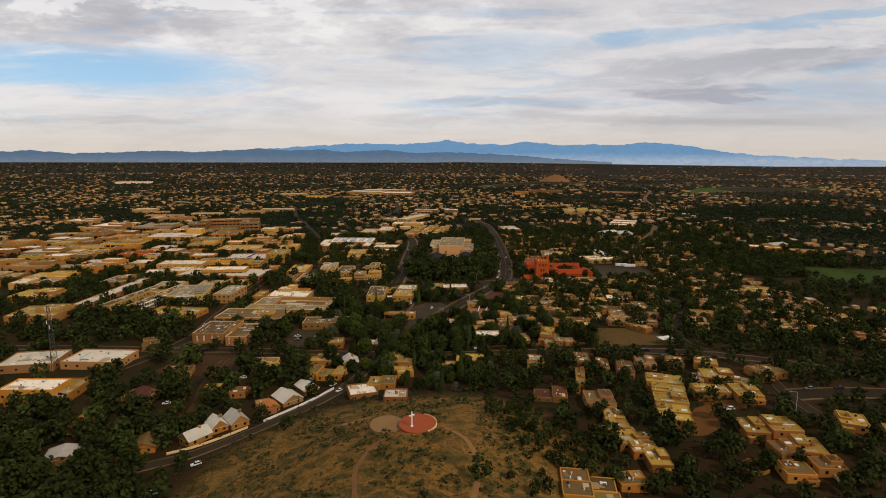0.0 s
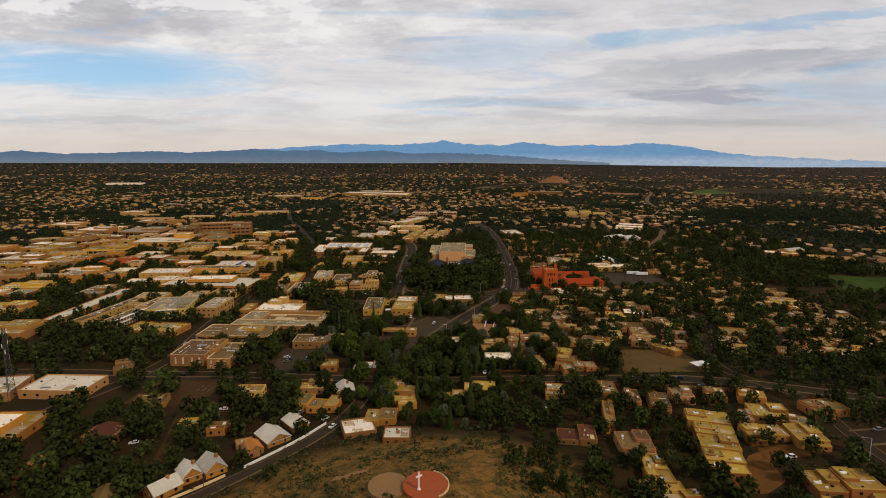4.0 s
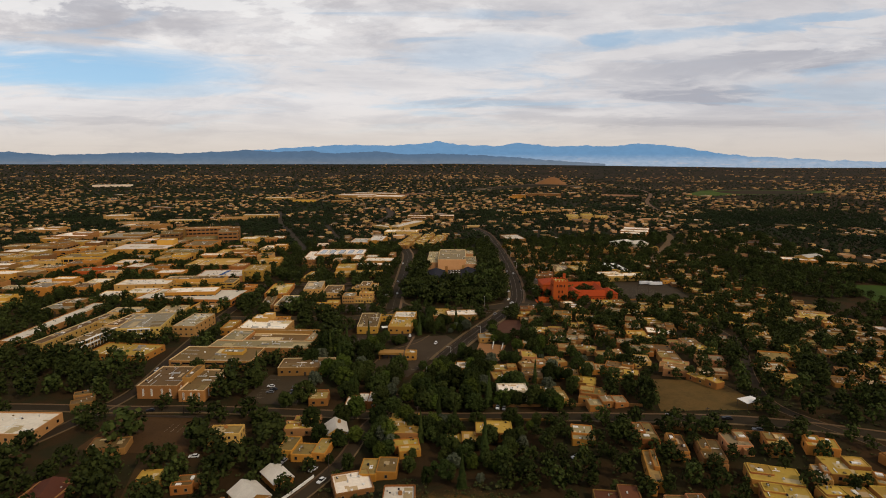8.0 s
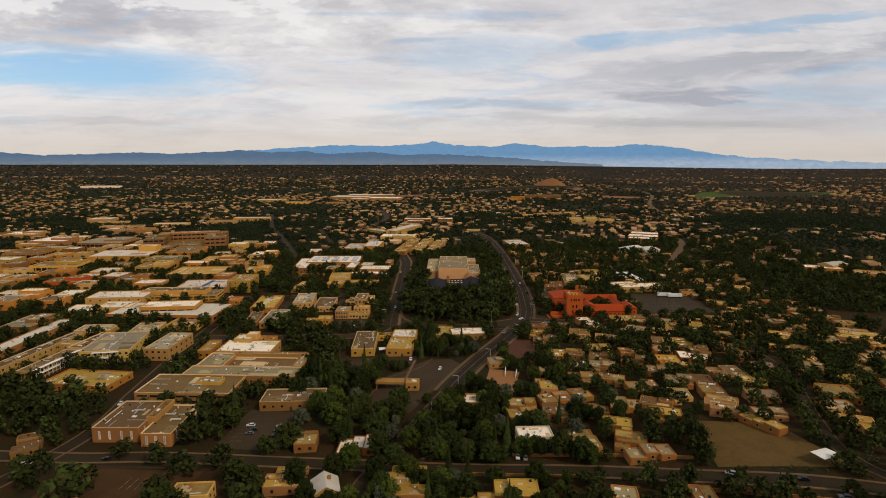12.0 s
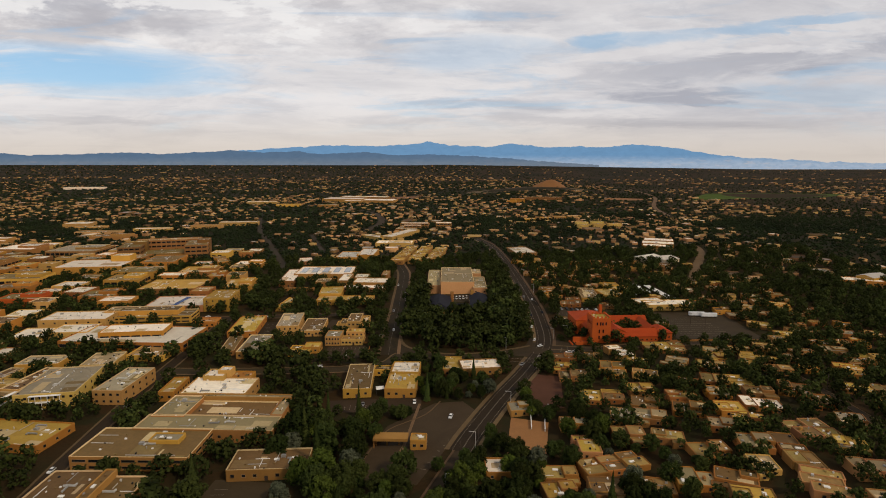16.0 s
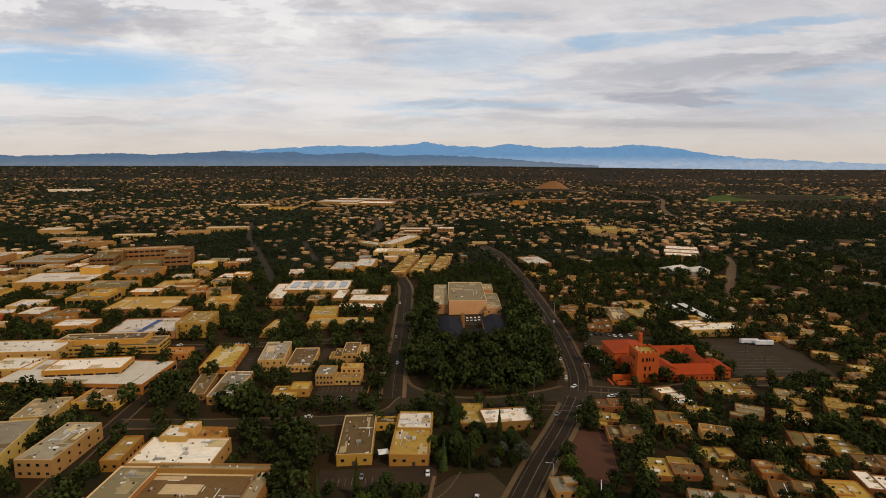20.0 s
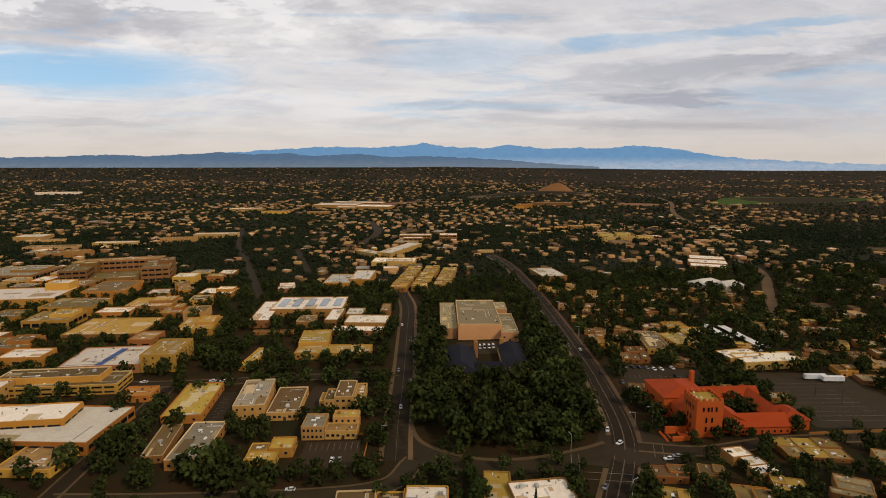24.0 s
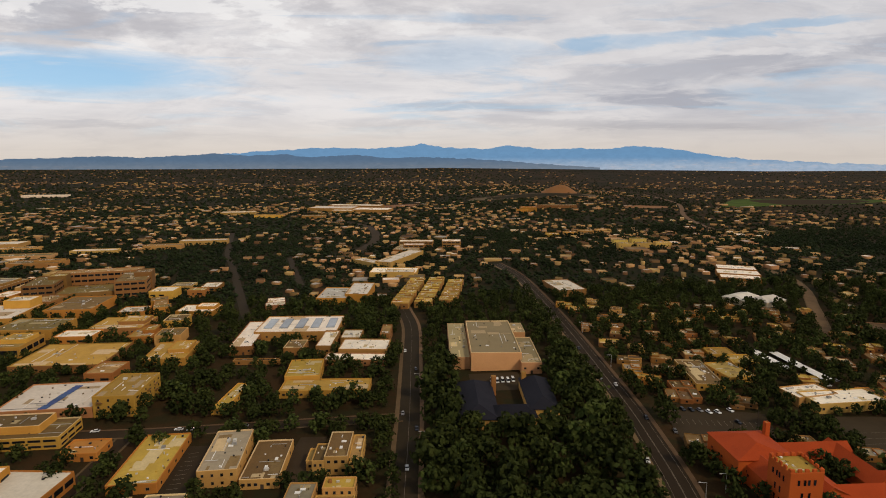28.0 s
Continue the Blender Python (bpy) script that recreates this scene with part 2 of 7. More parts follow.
material("roof_pale", (0.62, 0.55, 0.46), (0.42, 0.36, 0.29), stain=0.05, vary=0.5, island=True)


def ground_material():
    m = bpy.data.materials.new("earth")
    m.use_nodes = True
    n = Nodes(m.node_tree)
    place = n.add("ShaderNodeNewGeometry").outputs["Position"]
    sep = n.add("ShaderNodeSeparateXYZ")
    n.put(sep.inputs[0], place)
    wide, mid, small = n.noise(place, 0.006, 6, 0.6, 0.5), n.noise(place, 0.045, 6, 0.62, 0.6), n.noise(place, 0.6, 6, 0.7)
    tone = n.mix(n.span(wide, 0.35, 0.65), (0.0432, 0.0238, 0.00976), (0.0288, 0.0186, 0.0073))
    tone = n.mix(n.span(mid, 0.42, 0.62, 0.0, 0.75), tone, (0.0192, 0.0216, 0.0088))
    # dry grass slope of the hill and the bare hills far ahead
    dx, dy = n.math("DIVIDE", n.math("ADD", sep.outputs[0], 22.0), 84.0), n.math("DIVIDE", n.math("SUBTRACT", sep.outputs[1], 205.0), 85.0)
    near = n.span(n.math("ADD", n.math("MULTIPLY", dx, dx), n.math("MULTIPLY", dy, dy)), 1.15, 0.7)
    grass = n.mix(n.span(n.noise(place, 0.14, 6, 0.65, 0.8), 0.40, 0.62), (0.245, 0.125, 0.03), (0.085, 0.064, 0.017))
    grass = n.mix(n.span(n.noise(place, 1.1, 5, 0.7), 0.45, 0.7, 0.0, 0.7), grass, (0.0336, 0.0282, 0.00848))
    tone = n.mix(near, tone, grass)
    # the watered town floor beyond, and the dry slopes on one side of it
    town = n.mix(n.span(mid, 0.40, 0.62), (0.0272, 0.0208, 0.00912), (0.0144, 0.0168, 0.008))
    arid = n.math("MULTIPLY", n.span(sep.outputs[0], 150.0, 700.0), n.span(sep.outputs[1], 1150.0, 1700.0))
    town = n.mix(n.math("MULTIPLY", arid, n.span(wide, 0.35, 0.6, 0.35, 0.9)), town, (0.0368, 0.0223, 0.0103))
    tone = n.mix(n.span(sep.outputs[1], 820.0, 1050.0), tone, town)
    far = n.span(sep.outputs[1], 1900.0, 3000.0)
    dry = n.mix(n.span(n.noise(place, 0.004, 7, 0.6, 0.5), 0.38, 0.62), (0.04, 0.0253, 0.0128), (0.0176, 0.0156, 0.0073))
    tone = n.mix(n.math("MULTIPLY", far, 0.8), tone, dry)
    tone = n.mix(n.span(small, 0.4, 0.75, 0.0, 0.5), tone, (0.0176, 0.0126, 0.00608))
    b = n.add("ShaderNodeBsdfPrincipled")
    n.put(b.inputs["Base Color"], tone)
    n.put(b.inputs["Roughness"], 0.95)
    n.put(b.inputs["Specular IOR Level"], 0.05)
    rise = n.add("ShaderNodeBump")
    n.put(rise.inputs["Strength"], 0.5)
    n.put(rise.inputs["Distance"], 0.3)
    n.put(rise.inputs["Height"], small)
    n.put(b.inputs["Normal"], rise.outputs[0])
    n.tree.links.new(b.outputs[0], n.add("ShaderNodeOutputMaterial").inputs[0])
    MATS["earth"] = m


ground_material()


def haze_material(name, low, high, z0, z1, pale):
    """Bare mountains through many miles of air: the blue haze is painted as glow."""
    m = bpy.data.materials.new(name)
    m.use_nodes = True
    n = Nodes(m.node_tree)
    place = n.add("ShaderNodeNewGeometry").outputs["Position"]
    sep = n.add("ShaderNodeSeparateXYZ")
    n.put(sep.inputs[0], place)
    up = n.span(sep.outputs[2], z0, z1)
    # haze thickens downward: the painted colour is paler toward the foot
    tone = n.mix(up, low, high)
    # darker folds are put into the glow colour as noise
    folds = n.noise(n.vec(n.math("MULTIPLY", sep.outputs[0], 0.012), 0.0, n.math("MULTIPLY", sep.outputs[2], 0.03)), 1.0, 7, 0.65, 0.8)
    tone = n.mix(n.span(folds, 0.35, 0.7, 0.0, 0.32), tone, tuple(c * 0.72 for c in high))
    # pale patches at random, strongest toward the foot
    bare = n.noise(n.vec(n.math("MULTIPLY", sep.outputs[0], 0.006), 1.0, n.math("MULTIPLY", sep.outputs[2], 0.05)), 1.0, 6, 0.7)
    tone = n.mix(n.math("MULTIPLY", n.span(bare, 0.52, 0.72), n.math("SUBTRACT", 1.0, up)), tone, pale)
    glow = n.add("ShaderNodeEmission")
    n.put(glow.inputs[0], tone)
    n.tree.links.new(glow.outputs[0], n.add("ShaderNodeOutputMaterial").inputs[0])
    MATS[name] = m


haze_material("far_mountain", (0.36, 0.44, 0.55), (0.15, 0.295, 0.485), 95, 185, (0.52, 0.48, 0.48))
haze_material("near_mountain", (0.17, 0.21, 0.26), (0.10, 0.16, 0.245), 85, 170, (0.21, 0.22, 0.25))

# ---- ground ----


def ground(x, y):
    """The height of the land: the cross hill, the shelf of houses beside it, low hills beyond, and the rise to the horizon."""
    x, y = np.asarray(x, float), np.asarray(y, float)

    def swell(cx, cy, sx, sy):
        return np.exp(-(((x - cx) / sx) ** 2) - ((y - cy) / sy) ** 2)

    z = 31 * np.exp(-((np.abs(x + 5) / np.where(x < -5, 72, 55)) ** 2.4)) * np.where(y > 185, np.exp(-((np.abs(y - 185) / 80) ** 2.2)), 1.0)
    z = z + 22 * swell(170, 300, 140, 230) * (1 - 0.75 * swell(-5, 185, 60, 70)) + 3 / (1 + np.exp(-np.clip(x / 40, -50, 50)))
    z = z + 14 * swell(420, 1150, 260, 330) + 26 * swell(420, 2300, 260, 300) + 20 * swell(1500, 1900, 600, 500)
    return z + (90 - 34 * np.clip((x - 200) / 2600, 0, 1)) * np.maximum(0, (y - 1700) / 3100) ** 1.25


def gz(x, y):
    return float(ground(x, y))


def mesh_from(name, verts, faces, mats, index=None, smooth=False):
    """A mesh from lists or arrays. index: which of the materials each face has."""
    me = bpy.data.meshes.new(name)
    me.from_pydata([tuple(v) for v in verts], [], [tuple(f) for f in faces])
    for m in mats if isinstance(mats, (list, tuple)) else [mats]:
        me.materials.append(MATS[m])
    if index is not None:
        me.polygons.foreach_set("material_index", np.asarray(index, np.int32))
    if smooth:
        me.polygons.foreach_set("use_smooth", np.ones(len(me.polygons), bool))
    me.update()
    return me


def lines_between(stops):
    """Grid lines: (start, step), ..., end."""
    out = []
    for (a, step), nxt in zip(stops[:-1], stops[1:]):
        b = nxt[0]
        out += list(np.linspace(a, b, max(1, round((b - a) / step)), endpoint=False))
    return np.array(out + [stops[-1][0]])


def build_ground():
    xs = lines_between([(-4900, 160), (-1200, 50), (-500, 16), (-170, 5), (240, 16), (700, 50), (1500, 130), (4900, 0)])
    ys = lines_between([(-1600, 200), (-200, 40), (80, 5), (420, 10), (900, 30), (1800, 60), (4850, 0)])
    gx, gy = np.meshgrid(xs, ys)
    z = ground(gx, gy)
    verts = np.stack([gx.ravel(), gy.ravel(), z.ravel()], -1)
    nx, ny = len(xs), len(ys)
    i = (np.arange(ny - 1)[:, None] * nx + np.arange(nx - 1)[None]).ravel()
    faces = np.stack([i, i + 1, i + nx + 1, i + nx], -1)
    me = mesh_from("ground", verts.tolist(), faces.tolist(), "earth", smooth=True)
    tagged(new("ground", me), "dry brown earth with scrub and patchy grass", "ground", kind="structure")


build_ground()


def smooth_line(points, step=5.0):
    """Points every few metres along a curve through the given ones."""
    p = np.array(points, float)
    p = np.vstack([2 * p[0] - p[1], p, 2 * p[-1] - p[-2]])
    out = []
    for i in range(1, len(p) - 2):
        a, b, c, d = p[i - 1:i + 3]
        k = max(1, int(np.linalg.norm(c - b) / step))
        for t in np.arange(k) / k:
            out.append(0.5 * (2 * b + (c - a) * t + (2 * a - 5 * b + 4 * c - d) * t**2 + (3 * b - a - 3 * c + d) * t**3))
    return np.array(out + [p[-2]])


def strip(line, left, right, lift, depth=0.35):
    """A band along a line, from left to right of it in metres, lying on the land with closed sides."""
    d = np.gradient(line, axis=0)
    d /= np.linalg.norm(d, axis=1)[:, None] + 1e-9
    side = np.stack([d[:, 1], -d[:, 0]], -1)
    verts, faces = [], []
    for p, s in zip(line, side):
        for off in (left, (left + right) / 2, right):
            q = p + s * off
            z = gz(q[0], q[1]) + lift
            verts.append((q[0], q[1], z))
        for off in (left, right):
            q = p + s * off
            verts.append((q[0], q[1], gz(q[0], q[1]) + lift - depth))
    for i in range(len(line) - 1):
        a, b = i * 5, i * 5 + 5
        faces += [(a, b, b + 1, a + 1), (a + 1, b + 1, b + 2, a + 2), (a + 3, b + 3, b, a), (a + 2, b + 2, b + 4, a + 4)]
    return verts, [f[::-1] for f in faces]


ROADS = []      # line, half of the width with its pavements


def part(name, me, parent, label="", at=None):
    ob = new(name, me)
    if parent is not None:
        ob.parent = parent
    if at is not None:
        ob.matrix_basis = at
    if label:
        ob["label"] = label
    return ob


def road(points, width, label, walks=(2.0, 2.0), centre=True, mat="asphalt", edge=False, gaps=()):
    line = smooth_line(points)
    h = width / 2
    ROADS.append((line, h + max(walks)))
    ob = tagged(new("road", mesh_from("road", *strip(line, -h, h, 0.12), mat)), label, "road", kind="structure")
    for s, w in zip((-1, 1), walks):
        if w:
            lo, hi = sorted((s * h, s * (h + w)))
            run = []
            for p in list(line) + [None]:
                if p is None or any(side == s and y0 < p[1] < y1 for side, y0, y1 in gaps):
                    if len(run) > 2:
                        tagged(new("pavement", mesh_from("pavement", *strip(np.array(run), lo, hi, 0.27), "concrete")), "worn tan concrete pavement with kerb beside the road", "pavement", kind="structure")
                    run = []
                else:
                    run.append(p)
    if centre:
        for off in ((-0.15, 0.15) if centre == 2 else (0.0,)):
            part("centre_line", mesh_from("centre_line", *strip(line, off - 0.07, off + 0.07, 0.135, 0.01), "line_faded"), ob)
    if edge:
        for off in (-h + 1.6, h - 1.6):
            part("edge_line", mesh_from("edge_line", *strip(line, off - 0.06, off + 0.06, 0.135, 0.01), "line_faded"), ob)
    return ob


road([(-7, 454), (0.5, 472), (20.5, 513), (46, 561), (67, 612), (77, 680), (82, 750), (87, 913), (84.6, 1089), (70, 1180)], 12.5, "wide dark asphalt avenue curving past the park", (2.4, 2.4), 2, edge=True, gaps=((-1, 580, 610), (1, 584, 606)))
road([(-50, 600), (-50, 637), (-49, 676), (-48, 730), (-47.5, 808), (-47.5, 893), (-55, 952), (-62, 1010)], 12, "straight asphalt side street with faded centre line", (2.5, 2.5))
road([(-50, 640), (-47, 622), (-38, 607), (-13, 591), (15, 588), (43, 594), (58, 600)], 12, "curved asphalt street round the wooded oval", (2.5, 0.0), False)
road([(-150, 226), (-128, 236), (-114.6, 243), (-94, 262), (-71, 291), (-54, 327), (-47, 358), (-36, 385), (-22, 418), (-7, 454)], 6.5, "narrow asphalt street below the hill", (1.0, 0.8), False)
road([(-330, 396), (-240, 394), (-185, 390), (-139, 389), (-60, 378), (-6, 366), (44, 353), (87, 338), (126, 325), (153, 314), (185, 302), (240, 285)], 7.5, "asphalt cross street between adobe walls", (1.2, 1.2), False)
road([(-240, 300), (-222, 335), (-203, 378), (-193, 418), (-196, 470), (-200, 560), (-200, 700)], 7.5, "asphalt street running into downtown", (1.2, 1.2), False)
road([(-200, 575), (-140, 573), (-60, 576), (-40, 600)], 10, "asphalt street in front of the offices", (1.2, 1.2), False)
road([(-330, 705), (-200, 706), (-120, 712), (-52, 716)], 9, "asphalt street between stucco blocks", (1.2, 1.2), False)
road([(172, 200), (168, 234), (166, 258), (168, 295), (150, 335), (160, 375), (189, 439), (198, 479), (205, 540)], 5.0, "asphalt residential street on the slope", (0.4, 0.4), False)
road([(168, 258), (200, 262), (260, 270)], 10, "asphalt side road with parked cars", (1.2, 1.2), False)
road([(275, 815), (301, 856), (328, 904), (360, 961), (377, 1008), (380, 1060)], 9, "asphalt road winding up a far slope", (1.0, 1.0), False, "concrete")
road([(-206, 944), (-240, 1040), (-304, 1220), (-345, 1330), (-420, 1600)], 9, "far straight street between trees", (0, 0), False, "asphalt_lot")
road([(-180, 1080), (-205, 1170), (-235, 1280)], 8, "far straight street between trees", (0, 0), False, "asphalt_lot")
road([(-140, 1330), (-120, 1430), (-121, 1554), (-150, 1700), (-210, 1790)], 16, "far curving road", (0, 0), False, "asphalt_lot")
road([(560, 1500), (640, 1800), (760, 2100), (820, 2500)], 12, "far pale road on the dry hills", (0, 0), False, "concrete")
road([(70, 600), (100, 592), (140, 598), (200, 600)], 8, "asphalt street in front of the red temple", (1.5, 1.5), False)

LOTS = []


def lot(points, mat, label, lines=None, name="parking_lot", paint="line_faded"):
    """A flat yard laid on the land. lines: from, step and count of the bays' painted lines."""
    LOTS.append(np.array(points, float))
    bm = bmesh.new()
    bm.faces.new([bm.verts.new((x, y, 0)) for x, y in points])
    for _ in range(3):
        bmesh.ops.subdivide_edges(bm, edges=bm.edges[:], cuts=1, use_grid_fill=True)
    bmesh.ops.triangulate(bm, faces=bm.faces[:])
    bmesh.ops.recalc_face_normals(bm, faces=bm.faces[:])
    if sum(f.normal.z for f in bm.faces) < 0:
        bmesh.ops.reverse_faces(bm, faces=bm.faces[:])
    for v in bm.verts:
        v.co.z = gz(v.co.x, v.co.y) + 0.10
    me = bpy.data.meshes.new(name)
    bm.to_mesh(me)
    me.materials.append(MATS[mat])
    ob = tagged(new(name, me), label, "ground", kind="structure")
    if lines:
        (x0, y0), (dx, dy), (lx, ly), count = lines
        for i in range(count):
            a = np.array([x0 + dx * i, y0 + dy * i])
            part("bay_line", mesh_from("bay_line", *strip(np.array([a, a + [lx / 2, ly / 2], a + [lx, ly]]), -0.07, 0.07, 0.14, 0.01), paint), ob)


lot([(92, 672), (140, 664), (152, 700), (98, 716)], "asphalt_lot", "asphalt parking lot with parked cars behind the temple", ((98, 692), (3.2, -0.6), (1.0, 6), 14))
lot([(170, 612), (236, 606), (246, 690), (180, 694)], "asphalt_lot", "large worn asphalt parking lot", ((178, 620), (0, 6), (40, -1), 10))
lot([(-60, 436), (-28, 428), (-12, 462), (8, 490), (-2, 512), (-18, 512), (-44, 486)], "asphalt_lot", "asphalt bank drive-through yard", ((-24, 440), (2.4, 5.2), (-6, 2.6), 11))
lot([(-98, 596), (-68, 596), (-69, 622), (-97, 622)], "asphalt_lot", "small asphalt parking lot with white bays", ((-94, 612), (3, 0), (0, 8), 9))
lot([(-160, 640), (-147, 640), (-150, 690), (-163, 690)], "asphalt_lot", "narrow dark asphalt parking lane", ((-157, 646), (-0.3, 4), (5, 1), 10))
lot([(-110, 652), (-95, 652), (-92, 696), (-106, 696)], "asphalt_lot", "asphalt service yard")
lot([(-124, 398), (-90, 392), (-92, 436), (-118, 440)], "asphalt_lot", "asphalt car park under trees", ((-118, 404), (0.3, 4), (6, 0), 8))
lot([(-80, 505), (-26, 505), (-26, 522), (-80, 522)], "asphalt_lot", "asphalt car park with white bays", ((-76, 508), (3, 0), (0, 6), 9))
lot([(-186, 346), (-126, 338), (-120, 376), (-182, 382)], "dirt", "bare reddish-brown gravel car park with faint bays", ((-150, 372), (3.4, -0.4), (-1, -9), 8), "dirt_yard")
lot([(98, 342), (146, 332), (140, 372), (106, 384)], "dry_plot", "empty dry grass plot", None, "dirt_yard")
lot([(14, 448), (32, 444), (40, 476), (22, 486)], "path_dirt", "bare orange dirt plot beside the avenue", None, "dirt_yard")
lot([(32, 500), (52, 492), (62, 540), (46, 548)], "brick_yard", "brick-red forecourt beside the avenue", None, "forecourt")
lot([(99, 231), (112, 226), (122, 232), (124, 246), (134, 250), (131, 254), (118, 250), (104, 234)], "orange_dirt", "bare orange dirt yard between adobe houses", None, "dirt_yard")
lot([(122, 246), (139, 246), (150, 250), (138, 255), (124, 255)], "orange_dirt", "bare orange dirt court among the terraces", None, "dirt_yard")
lot([(410, 600), (500, 590), (540, 660), (430, 680)], "lawn", "green playing field", None, "playing_field")
lot([(835, 1990), (900, 2090), (1010, 2230), (1130, 2230), (1330, 2120), (1420, 2050), (1300, 1990), (1180, 1962), (1000, 1985)], "lawn", "green golf course on the far slope", None, "playing_field")
lot([(130, 2225), (330, 2180), (540, 2195), (565, 2280), (340, 2300), (150, 2290)], "dry_field", "long pale field of dry grass far away", None, "dirt_yard")
lot([(535, 1980), (610, 2035), (690, 2025), (705, 1990), (620, 1970)], "path_dirt", "bare orange field far away", None, "dirt_yard")
lot([(-165, 2125), (-110, 2120), (-30, 2175), (-25, 2215), (-90, 2215), (-150, 2180)], "path_dirt", "bare orange building plot beside the mall", None, "dirt_yard")
lot([(-150, 1010), (-132, 1000), (-140, 1062), (-165, 1062)], "dirt", "brown dirt parking yard", None, "dirt_yard")
lot([(36, 588), (60, 578), (92, 584), (90, 600), (76, 622), (60, 628), (52, 608), (40, 598)], "asphalt", "wide asphalt street junction", None, "road_junction")
lot([(30, 782), (48, 780), (46, 850), (32, 850)], "asphalt_lot", "car park beside the courthouse")
lot([(-8, 748), (26, 748), (26, 778), (-8, 778)], "asphalt_lot", "service yard of the post office with vans")
lot([(-150, 336), (-142, 336), (-133, 300), (-127, 270), (-135, 266), (-141, 300)], "dirt", "brown dirt drive", None, "dirt_yard")

crossing = tagged(new("crosswalk"), "worn white crosswalk lines across the junction", "crosswalk", kind="structure")
for points in (((37, 580), (47, 577.5), (58, 575)), ((35, 574.5), (45, 571.5), (56, 569)), ((33, 573), (36, 584), (39, 596)), ((29.5, 574), (32.5, 585), (35.5, 597)), ((74, 589), (76, 595), (78, 601)), ((78, 588), (80, 594), (82, 600))):
    part("painted_line", mesh_from("painted_line", *strip(np.array(points, float), -0.14, 0.14, 0.15, 0.01), "line_faded"), crossing)

# ---- mountains ----


def mountains(name, profile, y, base, mat, label, rough, slope):
    px, pz = zip(*profile)
    xs = np.arange(px[0], px[-1], 10.0)
    top = np.interp(xs, px, pz)
    top = top + np.array([rough * noise.fractal(Vector((x * 0.011, y * 0.01, 0)), 0.7, 2.0, 6) for x in xs])
    rows = 8
    verts, faces = [], []
    for j in range(rows + 1):
        k = j / rows
        for x, t in zip(xs, top):
            w = 14 * noise.fractal(Vector((x * 0.01, k * 3.0, y)), 0.9, 2.0, 4) * k * (1 - k) * 4
            verts.append((x, y - slope * (1 - k) + w, base + (t - base) * k))
    n = len(xs)
    faces = [(j * n + i, j * n + i + 1, j * n + n + i + 1, j * n + n + i) for j in range(rows) for i in range(n - 1)]
    ob = new(name, mesh_from(name, verts, faces, mat, smooth=True))
    tagged(ob, label, "mountains", kind="structure")


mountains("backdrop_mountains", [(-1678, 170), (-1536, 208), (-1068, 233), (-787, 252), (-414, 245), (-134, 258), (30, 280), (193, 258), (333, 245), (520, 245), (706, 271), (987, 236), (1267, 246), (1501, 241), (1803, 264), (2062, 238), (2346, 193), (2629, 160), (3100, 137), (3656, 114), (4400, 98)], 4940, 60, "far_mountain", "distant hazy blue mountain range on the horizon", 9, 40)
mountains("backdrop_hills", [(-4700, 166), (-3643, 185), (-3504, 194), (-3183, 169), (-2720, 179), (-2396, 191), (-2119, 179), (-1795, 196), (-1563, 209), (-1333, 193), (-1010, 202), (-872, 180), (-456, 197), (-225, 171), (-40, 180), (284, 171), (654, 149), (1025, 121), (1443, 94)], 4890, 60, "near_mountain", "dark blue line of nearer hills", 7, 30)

# ---- buildings ----
RECTS = []      # x, y, half width, half depth, yaw: what trees and further houses keep clear of
CACHE = {}


def thing(name, label, category, x, y, group="", z=None):
    ob = new(name)
    ob.empty_display_size = 1.0
    ob.location = (x, y, gz(x, y) if z is None else z)
    return tagged(ob, label, category, group)


def ring(w, d, c):
    """The eight corners of a rectangle with its corners cut."""
    a, b = w / 2, d / 2
    c = min(c, a * 0.4, b * 0.4)
    return [(-a + c, -b), (a - c, -b), (a, -b + c), (a, b - c), (a - c, b), (-a + c, b), (-a, b - c), (-a, -b + c)]


def lathe(rings):
    """Verts and faces of stacked rings of (points, z), open at both ends."""
    verts = [(x, y, z) for pts, z in rings for x, y in pts]
    n = len(rings[0][0])
    return verts, [(k * n + i, k * n + (i + 1) % n, k * n + n + (i + 1) % n, k * n + n + i) for k in range(len(rings) - 1) for i in range(n)]


def solid(parts):
    """Boxes (x0, x1, y0, y1, z0, z1) as one set of verts and faces."""
    verts, faces = [], []
    for x0, x1, y0, y1, z0, z1 in parts:
        k = len(verts)
        verts += [(x, y, z) for z in (z0, z1) for x, y in ((x0, y0), (x1, y0), (x1, y1), (x0, y1))]
        faces += [(k + 3, k + 2, k + 1, k), (k + 4, k + 5, k + 6, k + 7)] + [(k + i, k + (i + 1) % 4, k + 4 + (i + 1) % 4, k + 4 + i) for i in range(4)]
    return verts, faces


def cached(key, build):
    if key not in CACHE:
        CACHE[key] = build()
    return CACHE[key]


def window_mesh(w, h, mat="frame_paint"):
    t = 0.11
    v, f = solid([(-w / 2, w / 2, -0.10, 0.02, -h / 2, -h / 2 + t), (-w / 2, w / 2, -0.10, 0.02, h / 2 - t, h / 2), (-w / 2, -w / 2 + t, -0.10, 0.02, -h / 2 + t, h / 2 - t),
                  (w / 2 - t, w / 2, -0.10, 0.02, -h / 2 + t, h / 2 - t), (-w / 2 - 0.08, w / 2 + 0.08, -0.18, 0.02, -h / 2 - 0.1, -h / 2)])
    return mesh_from("window", v, f, mat)


